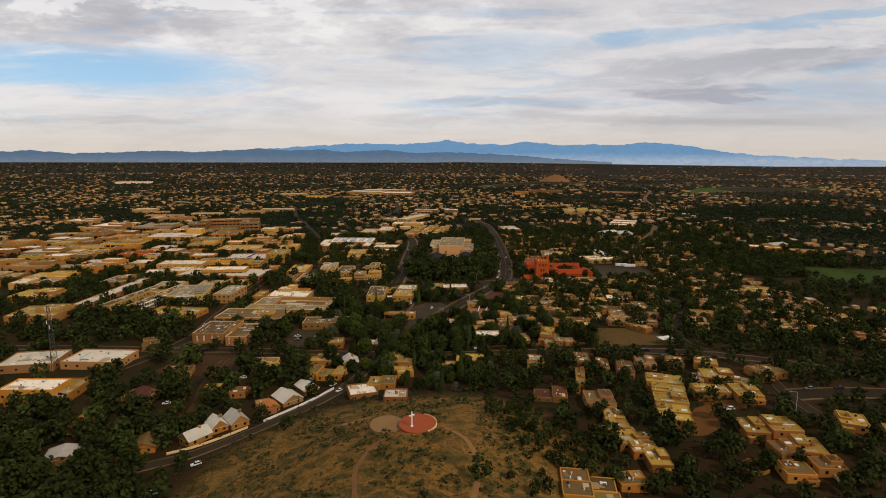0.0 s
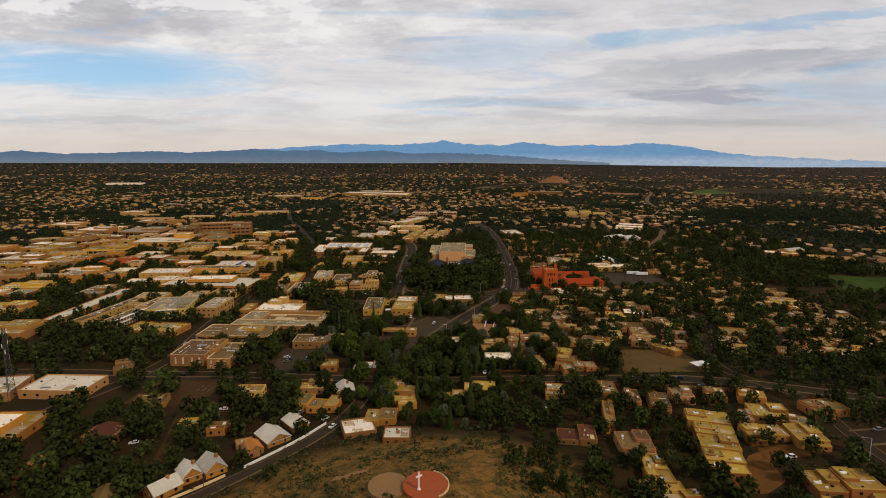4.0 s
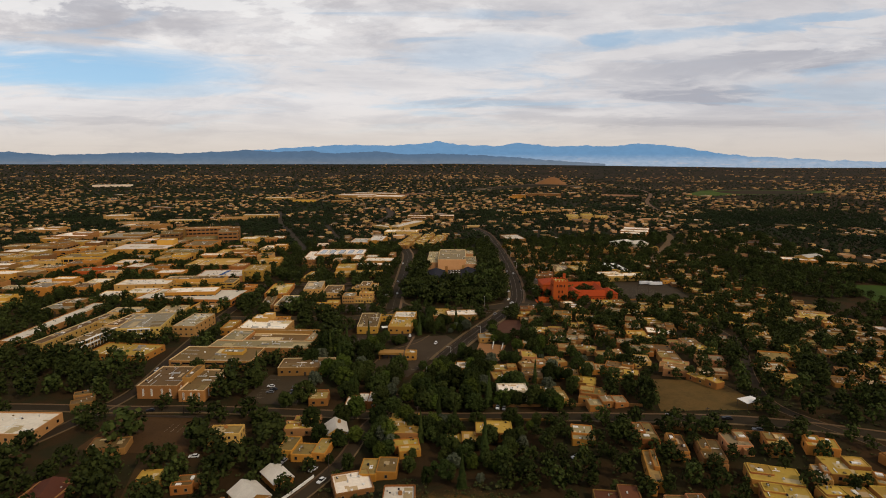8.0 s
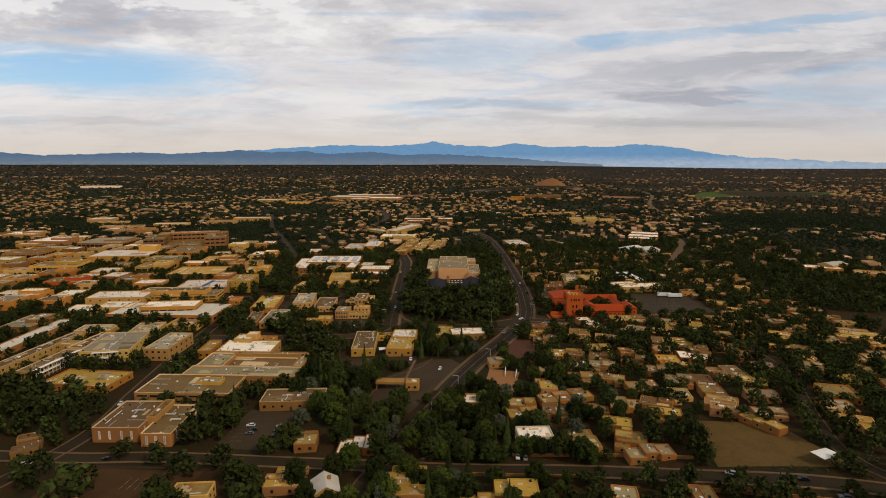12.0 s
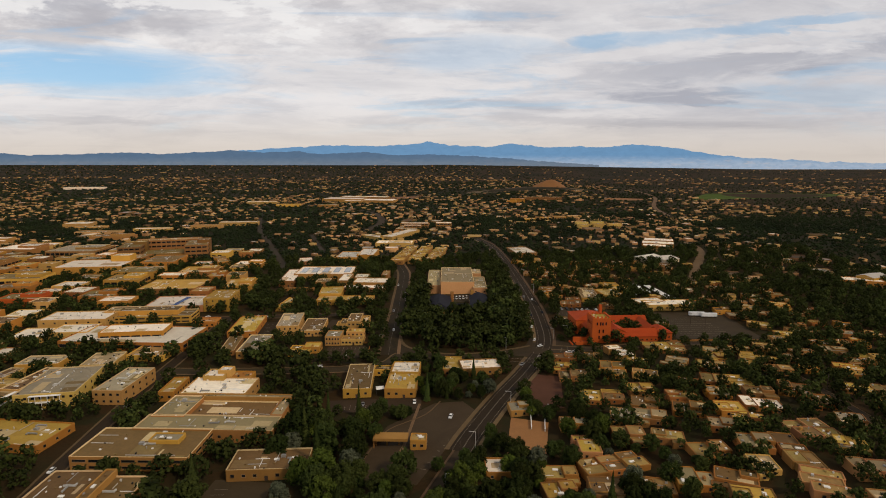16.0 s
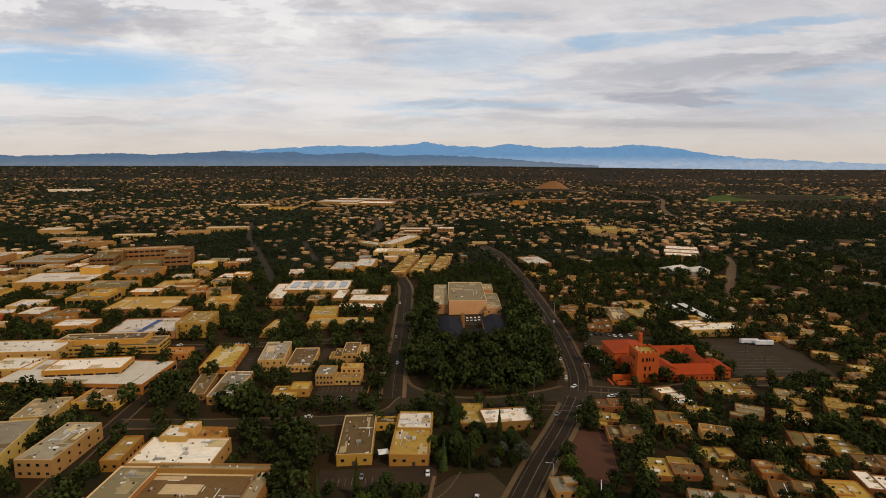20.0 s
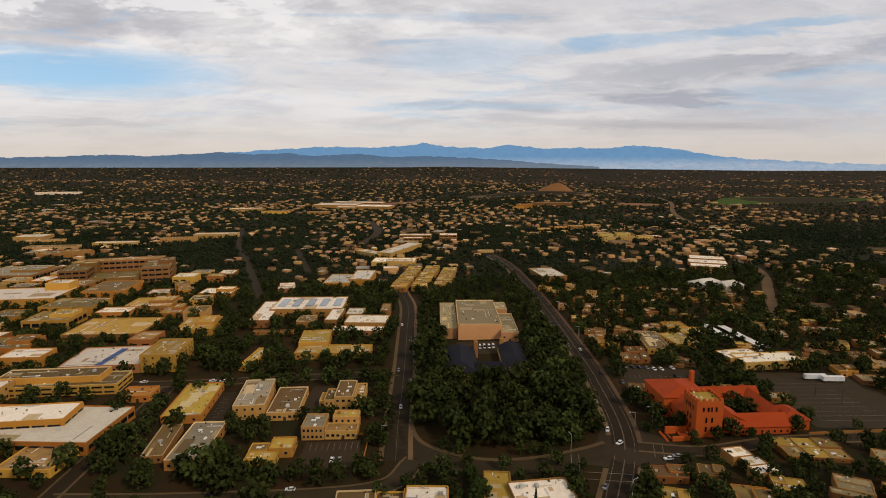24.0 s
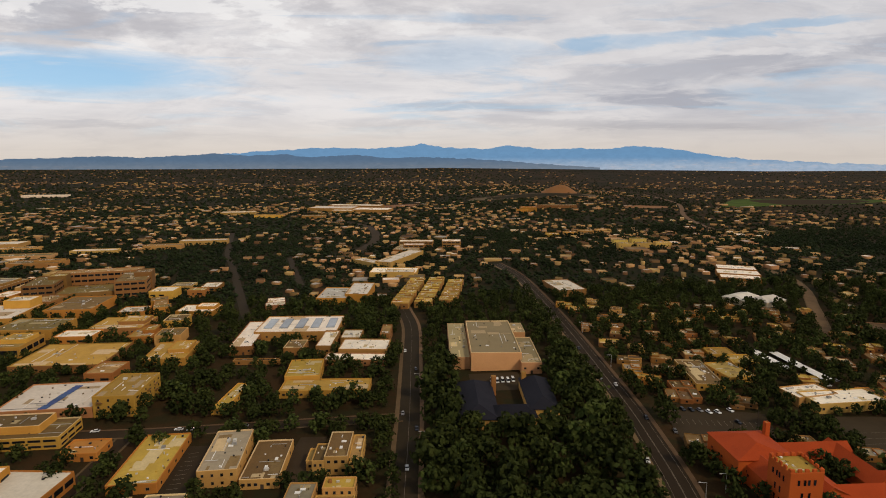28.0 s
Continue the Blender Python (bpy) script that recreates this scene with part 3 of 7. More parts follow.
def far_window_mesh(w, h):
    v, f = solid([(-w / 2, w / 2, -0.06, 0.02, -h / 2, h / 2), (-w / 2 + 0.12, w / 2 - 0.12, -0.08, 0.0, -h / 2 + 0.12, h / 2 - 0.12)])
    return mesh_from("window", v, f, ["frame_paint", "glass_dark"], [0] * 6 + [1] * 6)


def pane_mesh(w, h):
    return mesh_from("pane", *solid([(-w / 2 + 0.11, w / 2 - 0.11, -0.05, 0.01, -h / 2 + 0.11, h / 2 - 0.11)]), "glass_dark")


def window(parent, base, x, y, z, turn, w=1.5, h=1.6):
    at = base @ pose(x, y, z, 0, 0, turn)
    if (parent.location.y > 480 or abs(parent.location.x) > 190 or parent.get("group")) and parent.get("category") != "temple":
        part("window", cached(("far_window", w, h), lambda: far_window_mesh(w, h)), parent, at=at)
        return
    mat = "wall_red" if parent.get("category") == "temple" else "frame_paint"
    ob = part("window", cached(("window", w, h, mat), lambda: window_mesh(w, h, mat)), parent, at=at)
    part("pane", cached(("pane", w, h), lambda: pane_mesh(w, h)), ob)


def unit_mesh(kind):
    if kind == 0:       # air unit: a box on feet with a fan ring
        v, f = solid([(-1.1, 1.1, -0.8, 0.8, 0.15, 1.15), (-1.0, -0.8, -0.8, 0.8, -0.05, 0.15), (0.8, 1.0, -0.8, 0.8, -0.05, 0.15), (-0.6, 0.6, -0.6, 0.6, 1.15, 1.27)])
        return "air_unit", mesh_from("air_unit", v, f, "unit_metal")
    if kind == 1:       # skylight kerb with a sloped pane
        v, f = solid([(-1.2, 1.2, -0.7, 0.7, -0.05, 0.3), (-1.1, 1.1, -0.6, 0.6, 0.3, 0.42)])
        return "skylight", mesh_from("skylight", v, f, "white_paint")
    if kind == 2:       # vent pipe with a cap
        c8 = [(math.cos(a) * 0.22, math.sin(a) * 0.22) for a in np.arange(8) * math.pi / 4]
        v, f = lathe([(c8, -0.05), (c8, 0.9), ([(x * 1.7, y * 1.7) for x, y in c8], 0.95), ([(x * 1.2, y * 1.2) for x, y in c8], 1.15), ([(x * 0.05, y * 0.05) for x, y in c8], 1.25)])
        return "vent_pipe", mesh_from("vent_pipe", v, f, "unit_metal")
    if kind == 3:       # run of duct
        v, f = solid([(-2.6, 2.6, -0.35, 0.35, 0.25, 0.85), (-2.4, -2.2, -0.3, 0.3, -0.05, 0.25), (2.2, 2.4, -0.3, 0.3, -0.05, 0.25), (1.9, 2.6, 0.35, 1.6, 0.25, 0.85)])
        return "duct", mesh_from("duct", v, f, "unit_metal")
    v, f = lathe([(ring(1.6, 1.3, 0.3), -0.1), (ring(1.5, 1.2, 0.3), 1.2), (ring(1.1, 0.9, 0.2), 1.4), (ring(0.5, 0.4, 0.1), 1.42)])
    return "chimney", mesh_from("chimney", v, f, "wall_tan")


def roof_mesh(w, d, z, soft, roof, rng, y):
    """A roof deck with its felt patches, seams, pipe runs, kerbs and vent stubs."""
    pts = ring(w - 0.9, d - 0.9, soft)
    v, f = lathe([(pts, z - 0.3), (pts, z)])
    f += [tuple(range(8, 16)), tuple(range(7, -1, -1))]
    index = [0] * len(f)
    a, b = w / 2 - 1.2, d / 2 - 1.2
    if a > 1.2 and b > 1.2:
        boxes, mats = [], []
        area = w * d
        near = 1.0 if y < 620 else 0.55
        for _ in range(min(3 if roof == "white" else 6, 1 + int(area / 90))):
            p, q, e, g = rng.uniform(-a, a), rng.uniform(-b, b), rng.uniform(0.5, 0.16 * w + 0.6), rng.uniform(0.5, 0.16 * d + 0.6)
            boxes.append((max(-a, p - e), min(a, p + e), max(-b, q - g), min(b, q + g), z - 0.02, z + rng.uniform(0.015, 0.045)))
            mats.append(4 if roof in ("white", "yellow", "olive") else rng.choice((0, 1, 4)))
        for _ in range(min(16, int(area / 42 * near) + 1)):
            p, q, e, g = rng.uniform(-a, a), rng.uniform(-b, b), rng.uniform(0.18, 0.5), rng.uniform(0.18, 0.6)
            boxes.append((p - e, p + e, q - g, q + g, z - 0.02, z + rng.uniform(0.3, 0.75)))
            mats.append(rng.choice((2, 3, 5, 1, 0)))
        for _ in range(min(5, int(area / 150))):
            p, q, run = rng.uniform(-a, a), rng.uniform(-b, b), rng.uniform(1.5, 0.35 * min(w, d))
            if rng.random() < 0.5:
                boxes.append((max(-a, p - run), min(a, p + run), q - 0.12, q + 0.12, z + 0.1, z + 0.34))
            else:
                boxes.append((p - 0.12, p + 0.12, max(-b, q - run), min(b, q + run), z + 0.1, z + 0.34))
            mats.append(rng.choice((2, 3)))
        bv, bf = solid(boxes)
        k = len(v)
        v, f = v + bv, f + [tuple(i + k for i in q) for q in bf]
        index += [m for m in mats for _ in range(6)]
    return mesh_from("roof", v, f, ["roof_" + roof, "patch_dark", "white_paint", "unit_metal", "patch_pale", "glass_dark"], index)


def block(th, x, y, w, d, yaw, h, wall, roof, rows=1, nf=3, ns=2, units=2, parapet=0.7, base=None, keep=True, band=False):
    """A flat-roofed stucco block of a building: walls with a soft parapet, a sunk roof deck, windows, and what stands on the roof."""
    rng = random.Random(int(x * 7 + y * 13))
    z0 = gz(x, y) if base is None else base
    to = Matrix.Translation(Vector((x, y, z0)) - th.location) @ pose(0, 0, 0, 0, 0, yaw)
    if keep:
        RECTS.append((x, y, w / 2, d / 2, yaw))
    soft = 0.35 if h < 9 else 0.2
    slope = max(abs(gz(x + a * w / 2, y + b * d / 2) - z0) for a in (-1, 1) for b in (-1, 1))
    foot = -0.6 - slope
    v, f = lathe([(ring(w, d, soft), foot), (ring(w, d, soft), h - 0.22), (ring(w - 0.18, d - 0.18, soft), h - 0.05), (ring(w - 0.4, d - 0.4, soft), h), (ring(w - 0.9, d - 0.9, soft), h - 0.02), (ring(w - 0.95, d - 0.95, soft), h - parapet)])
    rim = "roof_yellow" if roof == "yellow" and wall in ("adobe", "tan") else "coping" if roof in ("brown", "grey", "olive") and w * d > 260 else "wall_" + wall
    part("wall", mesh_from("wall", v, f, ["wall_" + wall, rim], [0] * 16 + [1] * 24), th, at=to)
    part("roof", roof_mesh(w, d, h - parapet, soft, roof, rng, y), th, at=to)
    ww = 1.3 if h / max(rows, 1) < 4.4 else 1.7
    storey = (h - parapet) / max(rows, 1)
    if band:
        for r in range(rows):
            zz = storey * (r + 0.55)
            for side, length, out in ((0, w, d / 2), (90 if x < 0 else -90, d, w / 2)):
                n = max(2, int(length / 7))
                for k in range(n):
                    q = ((k + 0.5) / n - 0.5) * (length - 2)
                    wide = round((length - 2) / n * 0.84, 1)
                    window(th, to @ pose(0, 0, 0, 0, 0, side), q, -out, zz, 0, wide, round(storey * 0.42, 1))
        rows = 0
    if (y > 900 or x < -330) and not band:
        nf, ns = min(nf, 3), 0
    for r in range(rows):
        zz = storey * (r + 0.5) + 0.15
        wh = min(1.5, storey * 0.48)
        for k in range(nf):
            if rows == 1 and nf > 2 and k == nf // 2:
                continue
            window(th, to, (k + 0.5) / nf * (w - 1) - (w - 1) / 2, -d / 2, zz, 0, ww, round(wh, 1))
        for k in range(ns):
            q = (k + 0.5) / ns * (d - 1) - (d - 1) / 2
            window(th, to, *((w / 2, q, zz, 90) if x < 0 else (-w / 2, q, zz, -90)), ww, round(wh, 1))
    if rows == 1 and nf > 2:
        k = nf // 2
        q = (k + 0.5) / nf * (w - 1) - (w - 1) / 2
        part("door", cached(("door",), lambda: mesh_from("door", *solid([(-0.65, 0.65, -0.08, 0.02, 0, 2.2), (-0.75, -0.65, -0.14, 0.02, 0, 2.3), (0.65, 0.75, -0.14, 0.02, 0, 2.3), (-0.65, 0.65, -0.14, 0.02, 2.2, 2.3)]), "wood_pole")), th, at=to @ pose(q, -d / 2, 0.0))
    for k in range(units if y < 560 and abs(x) < 300 else (units + 1) // 2):
        kind = rng.choice((0, 0, 1, 2, 2, 3) if w * d > 300 else (1, 1, 2, 2, 4))
        name, me = cached(("unit", kind), lambda: unit_mesh(kind))
        part(name, me, th, at=to @ pose(rng.uniform(-0.40, 0.40) * (w - 3), rng.uniform(-0.40, 0.40) * (d - 3), h - parapet, 0, 0, rng.choice((0, 90, 180))))
    return to


def gable(th, x, y, w, d, yaw, eave, ridge, wall, roof, base=None, over=0.4, hip=0.0, windows=2):
    """A block with a pitched roof, its ridge along its depth. hip: how far the ridge stops short of the ends."""
    z0 = gz(x, y) if base is None else base
    to = Matrix.Translation(Vector((x, y, z0)) - th.location) @ pose(0, 0, 0, 0, 0, yaw)
    RECTS.append((x, y, w / 2, d / 2, yaw))
    a, b = w / 2, d / 2
    verts = [(-a, -b, -2.5), (a, -b, -2.5), (a, b, -2.5), (-a, b, -2.5), (-a, -b, eave), (a, -b, eave), (a, b, eave), (-a, b, eave)]
    faces = [(0, 1, 5, 4), (1, 2, 6, 5), (2, 3, 7, 6), (3, 0, 4, 7)]
    if not hip:
        verts += [(0, -b, ridge - 0.1), (0, b, ridge - 0.1)]
        faces += [(4, 5, 8), (6, 7, 9)]
    part("wall", mesh_from("wall", verts, faces, "wall_" + wall), th, at=to)
    k = (ridge - eave) / a
    A, B, E = a + over, b + over, eave - over * k
    r = B - hip if hip else B
    top = [(-A, -B, E), (A, -B, E), (A, B, E), (-A, B, E), (0, -r, ridge), (0, r, ridge)]
    low = [(p, q, z - 0.2) for p, q, z in top]
    faces = [(0, 4, 5, 3), (1, 2, 5, 4), (9, 11, 10, 6), (10, 11, 8, 7), (0, 1, 7, 6)[::-1], (1, 2, 8, 7)[::-1], (2, 3, 9, 8)[::-1], (3, 0, 6, 9)[::-1]]
    faces = faces + ([(0, 1, 4), (2, 3, 5)] if hip else [(0, 4, 10, 6), (4, 1, 7, 10), (2, 5, 11, 8), (5, 3, 9, 11)])
    part("roof", mesh_from("roof", top + low, faces, "roof_" + roof), th, at=to)
    for i in range(windows):
        window(th, to, (i + 0.5) / windows * w - a, -b, eave * 0.55, 0, 1.3, 1.5)
        q = (i + 0.5) / windows * d - b
        window(th, to, *((a, q, eave * 0.55, 90) if x < 0 else (-a, q, eave * 0.55, -90)), 1.3, 1.5)
    return to


def cluster(th, x, y, w, d, yaw, h, wall, roof, rows=1, nf=2, ns=1, units=2):
    """A rambling adobe house: two or three joined blocks of uneven height and depth."""
    rng = random.Random(int(x * 11 + y * 5))
    c, s = math.cos(radians(yaw)), math.sin(radians(yaw))
    n = 3 if max(w, d) > 17 else 2
    cuts = sorted(rng.uniform(0.3, 0.7) for _ in range(n - 1)) if n == 2 else [rng.uniform(0.26, 0.4), rng.uniform(0.62, 0.74)]
    edges = [0.0] + cuts + [1.0]
    for i in range(n):
        a, b = edges[i], edges[i + 1]
        mid, size = (a + b) / 2 - 0.5, b - a
        trim, push, up = rng.uniform(0.72, 1.0), rng.uniform(-0.14, 0.14), rng.choice((-0.6, -0.2, 0.2, 0.6))
        if w > d:
            p, q, bw, bd = mid * w, push * d, size * w + 0.5, d * trim
        else:
            p, q, bw, bd = push * w, mid * d, w * trim, size * d + 0.5
        block(th, x + p * c - q * s, y + p * s + q * c, bw, bd, yaw, max(2.8, h * 0.88 + up), wall, roof, 1, 2 if bw > 9 else 1, 0, rng.choice((0, 0, 1)), rng.uniform(0.3, 0.5))


def rambling(th, x, y, w, d, yaw, h, wall, roof, *_):
    """A pueblo-style complex: joined low blocks at many levels under one stepped roof, with rounded ends."""
    rng = random.Random(int(x * 3 + y * 17))
    c, s = math.cos(radians(yaw)), math.sin(radians(yaw))
    nx, ny = max(1, round(w / 9.0)), max(1, round(d / 7.5))
    for i in range(nx):
        for j in range(ny):
            if nx * ny > 5 and rng.random() < 0.06:
                continue
            p, q = ((i + 0.5) / nx - 0.5) * w + rng.uniform(-0.5, 0.5), ((j + 0.5) / ny - 0.5) * d + rng.uniform(-0.5, 0.5)
            bw, bd = w / nx + rng.uniform(-0.2, 1.6), d / ny + rng.uniform(0.1, 1.4)
            up = rng.uniform(-1.1, 0.3)
            block(th, x + p * c - q * s, y + p * s + q * c, bw, bd, yaw + rng.uniform(-2, 2), min(h * 0.8, 3.8) + up * 0.7, wall, rng.choice((roof, roof, roof, roof, "tan")), 1, 1 if j == 0 else 0, 0, rng.choice((0, 1, 1, 2)), rng.uniform(0.22, 0.4))


def balcony(th, base, x, y, z, turn, w=3.2):
    at = base @ pose(x, y, z, 0, 0, turn)
    ob = part("balcony", cached(("balcony", w), lambda: mesh_from("balcony", *solid([(-w / 2, w / 2, -1.3, 0.02, -0.15, 0.0)]), "wall_brown")), th, at=at)
    part("railing", cached(("railing", w), lambda: mesh_from("railing", *solid([(-w / 2, w / 2, -1.3, -1.24, 0.9, 1.0)] + [(-w / 2 + k * w / 8 - 0.03, -w / 2 + k * w / 8 + 0.03, -1.3, -1.25, 0, 0.9) for k in range(9)]), "steel")), ob)




def tall_window(th, base, x, y, z, turn, w=1.5, h=4.6):
    at = base @ pose(x, y, z, 0, 0, turn)
    ob = part("window", cached(("tall", w, h), lambda: window_mesh(w, h, "white_paint")), th, "tall white-framed window", at=at)
    part("pane", cached(("pale_pane", w, h), lambda: mesh_from("pane", *solid([(-w / 2 + 0.11, w / 2 - 0.11, -0.05, 0.01, -h / 2 + 0.11, h / 2 - 0.11)]), "pale_glass")), ob)


def gallery(th, x, y, length, yaw, turn, floors=2, storey=3.6):
    """White posts, rails and a thin roof along a facade, on each floor. x, y: the middle of the facade's line."""
    to = Matrix.Translation(Vector((x, y, gz(x, y))) - th.location) @ pose(0, 0, 0, 0, 0, yaw + turn)
    n = max(3, int(length / 3.2))
    post = cached(("gallery_post", floors, storey), lambda: mesh_from("post", *lathe([(ring(0.26, 0.26, 0.05), -0.5), (ring(0.26, 0.26, 0.05), floors * storey)]), "white_paint"))
    for i in range(n + 1):
        part("post", post, th, at=to @ pose(length * (i / n - 0.5), -1.8, 0))
    for k in range(1, floors + 1):
        part("porch_floor", mesh_from("porch_floor", *solid([(-length / 2 - 0.3, length / 2 + 0.3, -2.1, 0.05, 0, 0.22)]), "white_paint"), th, at=to @ pose(0, 0, k * storey))
        if k < floors:
            part("railing", mesh_from("railing", *solid([(-length / 2, length / 2, -1.86, -1.78, 0.95, 1.03), (-length / 2, length / 2, -1.84, -1.80, 0.3, 0.85)]), "white_paint"), th, at=to @ pose(0, 0, k * storey))
t = thing("office_building", "orange stucco flat-roofed office with rooftop air units", "building", -172.6, 671.2)
block(t, -172.6, 671.2, 22.1, 48.1, 3.4, 5.0, "orange", "yellow", 1, 3, 5, 6)
t = thing("office_building", "cream two-storey office with grey roof and low wing", "building", -136.3, 670.4)
block(t, -136.3, 670.4, 18.0, 39.4, 4.6, 8.5, "cream", "grey", 2, 4, 3, 7)
block(t, -115.9, 666.6, 17.8, 36.9, 1.1, 5.0, "cream", "brown", 1, 6, 2, 6)
t = thing("office_building", "stepped cream stucco building with white roof pipes", "building", -81.9, 669.6)
block(t, -82, 670, 11, 25, -1, 9.5, "cream", "brown", 2, 3, 3, 6)
block(t, -90.5, 666, 6, 17, -1, 7.6, "cream", "brown", 2, 2, 2, 1)
block(t, -95, 668, 4, 12, -1, 5.5, "cream", "tan", 1, 1, 1, 0)
block(t, -73.5, 671, 6, 25, -1, 7.0, "cream", "tan", 2, 2, 3, 1)
t = thing("office_building", "cream two-storey stucco offices behind a parking lot", "building", -86.1, 632.3)
block(t, -94, 632, 12, 16, -2, 7.6, "cream", "grey", 2, 5, 3, 7)
block(t, -79.5, 629, 17, 10, -2, 4.8, "cream", "tan", 1, 6, 1, 3)
block(t, -78, 638.5, 14, 9, -2, 7.8, "cream", "yellow", 2, 4, 2, 3)
t = thing("office_building", "low yellow adobe building with flat roof", "building", -112.1, 609.3)
block(t, -115, 603, 15, 10, 0, 4.2, "yellow", "yellow", 1, 4, 2, 2)
block(t, -107, 613, 12, 12, 0, 5.2, "yellow", "yellow", 1, 2, 2, 3)
block(t, -118.5, 612, 9, 8, 0, 3.8, "yellow", "tan", 1, 2, 1, 1)
t = thing("office_building", "long tan building with pale grey membrane roof", "building", -151.1, 618.0)
block(t, -151.1, 618.0, 17.4, 40.3, 0.9, 5.5, "tan", "grey", 1, 4, 6, 6)
t = thing("office_building", "brown flat-roofed annex with rooftop pipes", "building", -170.1, 621.9)
block(t, -170.1, 621.9, 10.8, 34.3, 6.1, 4.0, "tan", "brown", 1, 3, 0, 4)
t = thing("office_building", "small orange adobe house with flat roof", "building", -211.6, 685.2)
block(t, -211.6, 685.2, 19.0, 15.5, 1.1, 4.5, "orange", "orange", 1, 4, 2, 2)
t = thing("office_building", "long orange stucco building with bright white roof", "building", -250.0, 639.5)
block(t, -250.0, 639.5, 96.1, 42.8, -4.7, 7.0, "orange", "white", 1, 16, 5, 8, band=True)
block(t, -222, 606, 27, 22, -4, 4.4, "yellow", "tan", 1, 4, 3, 1)
block(t, -251.4, 643.8, 47.7, 22.3, 4.8, 10.5, "orange", "white", 1, 6, 2, 2, band=True)
t = thing("office_building", "three-storey tan stucco hotel with dark flat roof", "building", -266.7, 702.6)
block(t, -266.7, 701.0, 76, 23.5, 3.3, 6.8, "yellow", "brown", 2, 16, 4, 2, band=True)
block(t, -272.5, 703.5, 62, 16.5, 3.3, 10.4, "yellow", "brown", 1, 8, 2, 6, keep=False)
t = thing("office_building", "pink stucco building with white roof and solar panels", "building", -259.3, 746.4)
block(t, -259.3, 746.4, 53.2, 41.6, 4.4, 6.5, "pink", "white", 1, 8, 3, 12)
t = thing("office_building", "four-storey yellow stucco building with balconies", "building", -219.3, 745.7)
block(t, -219.3, 745.7, 23.6, 36.5, 1.4, 13.0, "yellow", "yellow", 3, 4, 6, 3)
to = Matrix.Translation((0, 0, 0)) @ pose(0, 0, 0, 0, 0, 1.4)
for k in range(3):
    for q in (-7.5, 7.5):
        balcony(t, to, q, -18.25, 1.0 + 4.0 * k, 0)
    for q in (-10, 0, 10):
        balcony(t, to, 11.8, q, 1.0 + 4.0 * k, 90)
t = thing("office_building", "massive stepped brown pueblo-style hotel", "building", -404.3, 1052.4)
block(t, -418, 1092, 92, 24, 15.6, 19.0, "brown", "tan", 3, 14, 2, 3, band=True)
block(t, -452, 1046, 30, 56, 15.6, 17.0, "brown", "tan", 3, 4, 8, 2, band=True)
block(t, -363, 1062, 32, 62, 15.6, 18.0, "brown", "tan", 3, 4, 9, 2, band=True)
block(t, -357, 1072, 18, 24, 15.6, 22.0, "brown", "tan", 1, 2, 3, 1, keep=False)
block(t, -447, 1062, 18, 18, 15.6, 20.0, "brown", "tan", 1, 2, 2, 1, keep=False)
block(t, -405, 1046, 56, 42, 15.6, 7.0, "brown", "tan", 1, 8, 0, 2)
t = thing("office_building", "yellow stucco theatre with tall stage box", "building", -446.1, 940.0)
block(t, -446.1, 940.0, 79.5, 54.9, 6.2, 9.0, "yellow", "white", 2, 10, 4, 5)
t = thing("office_building", "yellow stucco two-storey commercial building", "building", -370.9, 897.7)
block(t, -370.9, 897.7, 49.9, 37.1, -1.0, 9.0, "yellow", "tan", 2, 8, 4, 4)
t = thing("office_building", "orange stucco commercial building with stepped parapets", "building", -373.6, 972.6)
block(t, -373.6, 972.6, 42.4, 56.0, 3.8, 9.0, "orange", "tan", 2, 6, 5, 5)
t = thing("office_building", "long tan single-storey building with flat yellow roof", "building", -297.3, 825.3)
block(t, -297.3, 825.3, 62.4, 49.8, 1.2, 6.0, "tan", "yellow", 1, 8, 4, 5)
t = thing("office_building", "tan convention hall with white roof and skylights", "building", -142.2, 888.2)
block(t, -142.2, 888.2, 67.9, 48.3, -1.2, 8.0, "tan", "white", 1, 10, 4, 4)
block(t, -179.3, 866.3, 17.6, 70.0, 2.6, 7.0, "tan", "white", 1, 4, 8, 3)
block(t, -82.8, 831.0, 36.7, 25.3, -4.8, 7.0, "tan", "white", 1, 6, 2, 5)
block(t, -88.0, 809.1, 44.4, 15.0, -4.9, 5.0, "pink", "white", 1, 8, 2, 2)
block(t, -137, 838, 15, 20, -2, 6.2, "tan", "brown", 1, 3, 3, 3)
block(t, -113, 846, 12, 40, -3, 8, "tan", "white", 1, 2, 5, 4)
block(t, -96, 862, 16, 22, -3, 6, "tan", "white", 1, 2, 2, 3)
block(t, -160, 812, 34, 5, -2, 3.4, "tan", "brown", 1, 4, 1, 0)
block(t, -68, 862, 8, 26, -3, 9, "tan", "tan", 1, 2, 2, 1)
t = thing("office_building", "yellow adobe building with wings among trees", "building", -101.6, 757.2)
block(t, -101.6, 757.2, 56.2, 19.5, -1.4, 5.0, "yellow", "yellow", 1, 10, 2, 4)
block(t, -119.8, 783.6, 22.9, 32.2, 3.2, 7.0, "yellow", "yellow", 1, 3, 4, 2)
block(t, -157.9, 746.1, 8.2, 39.2, -6.2, 4.0, "yellow", "yellow", 1, 1, 5, 0)
t = thing("office_building", "orange stucco building with pale roof", "building", -116.7, 1012.3)
block(t, -128, 1006, 32, 50, -4, 7.5, "orange", "metal", 1, 5, 5, 9)
block(t, -103, 1016, 24, 56, -4, 9.5, "orange", "metal", 1, 4, 5, 7)
t = thing("office_building", "peach stucco courthouse with olive-grey roof", "building", 13.6, 822.4)
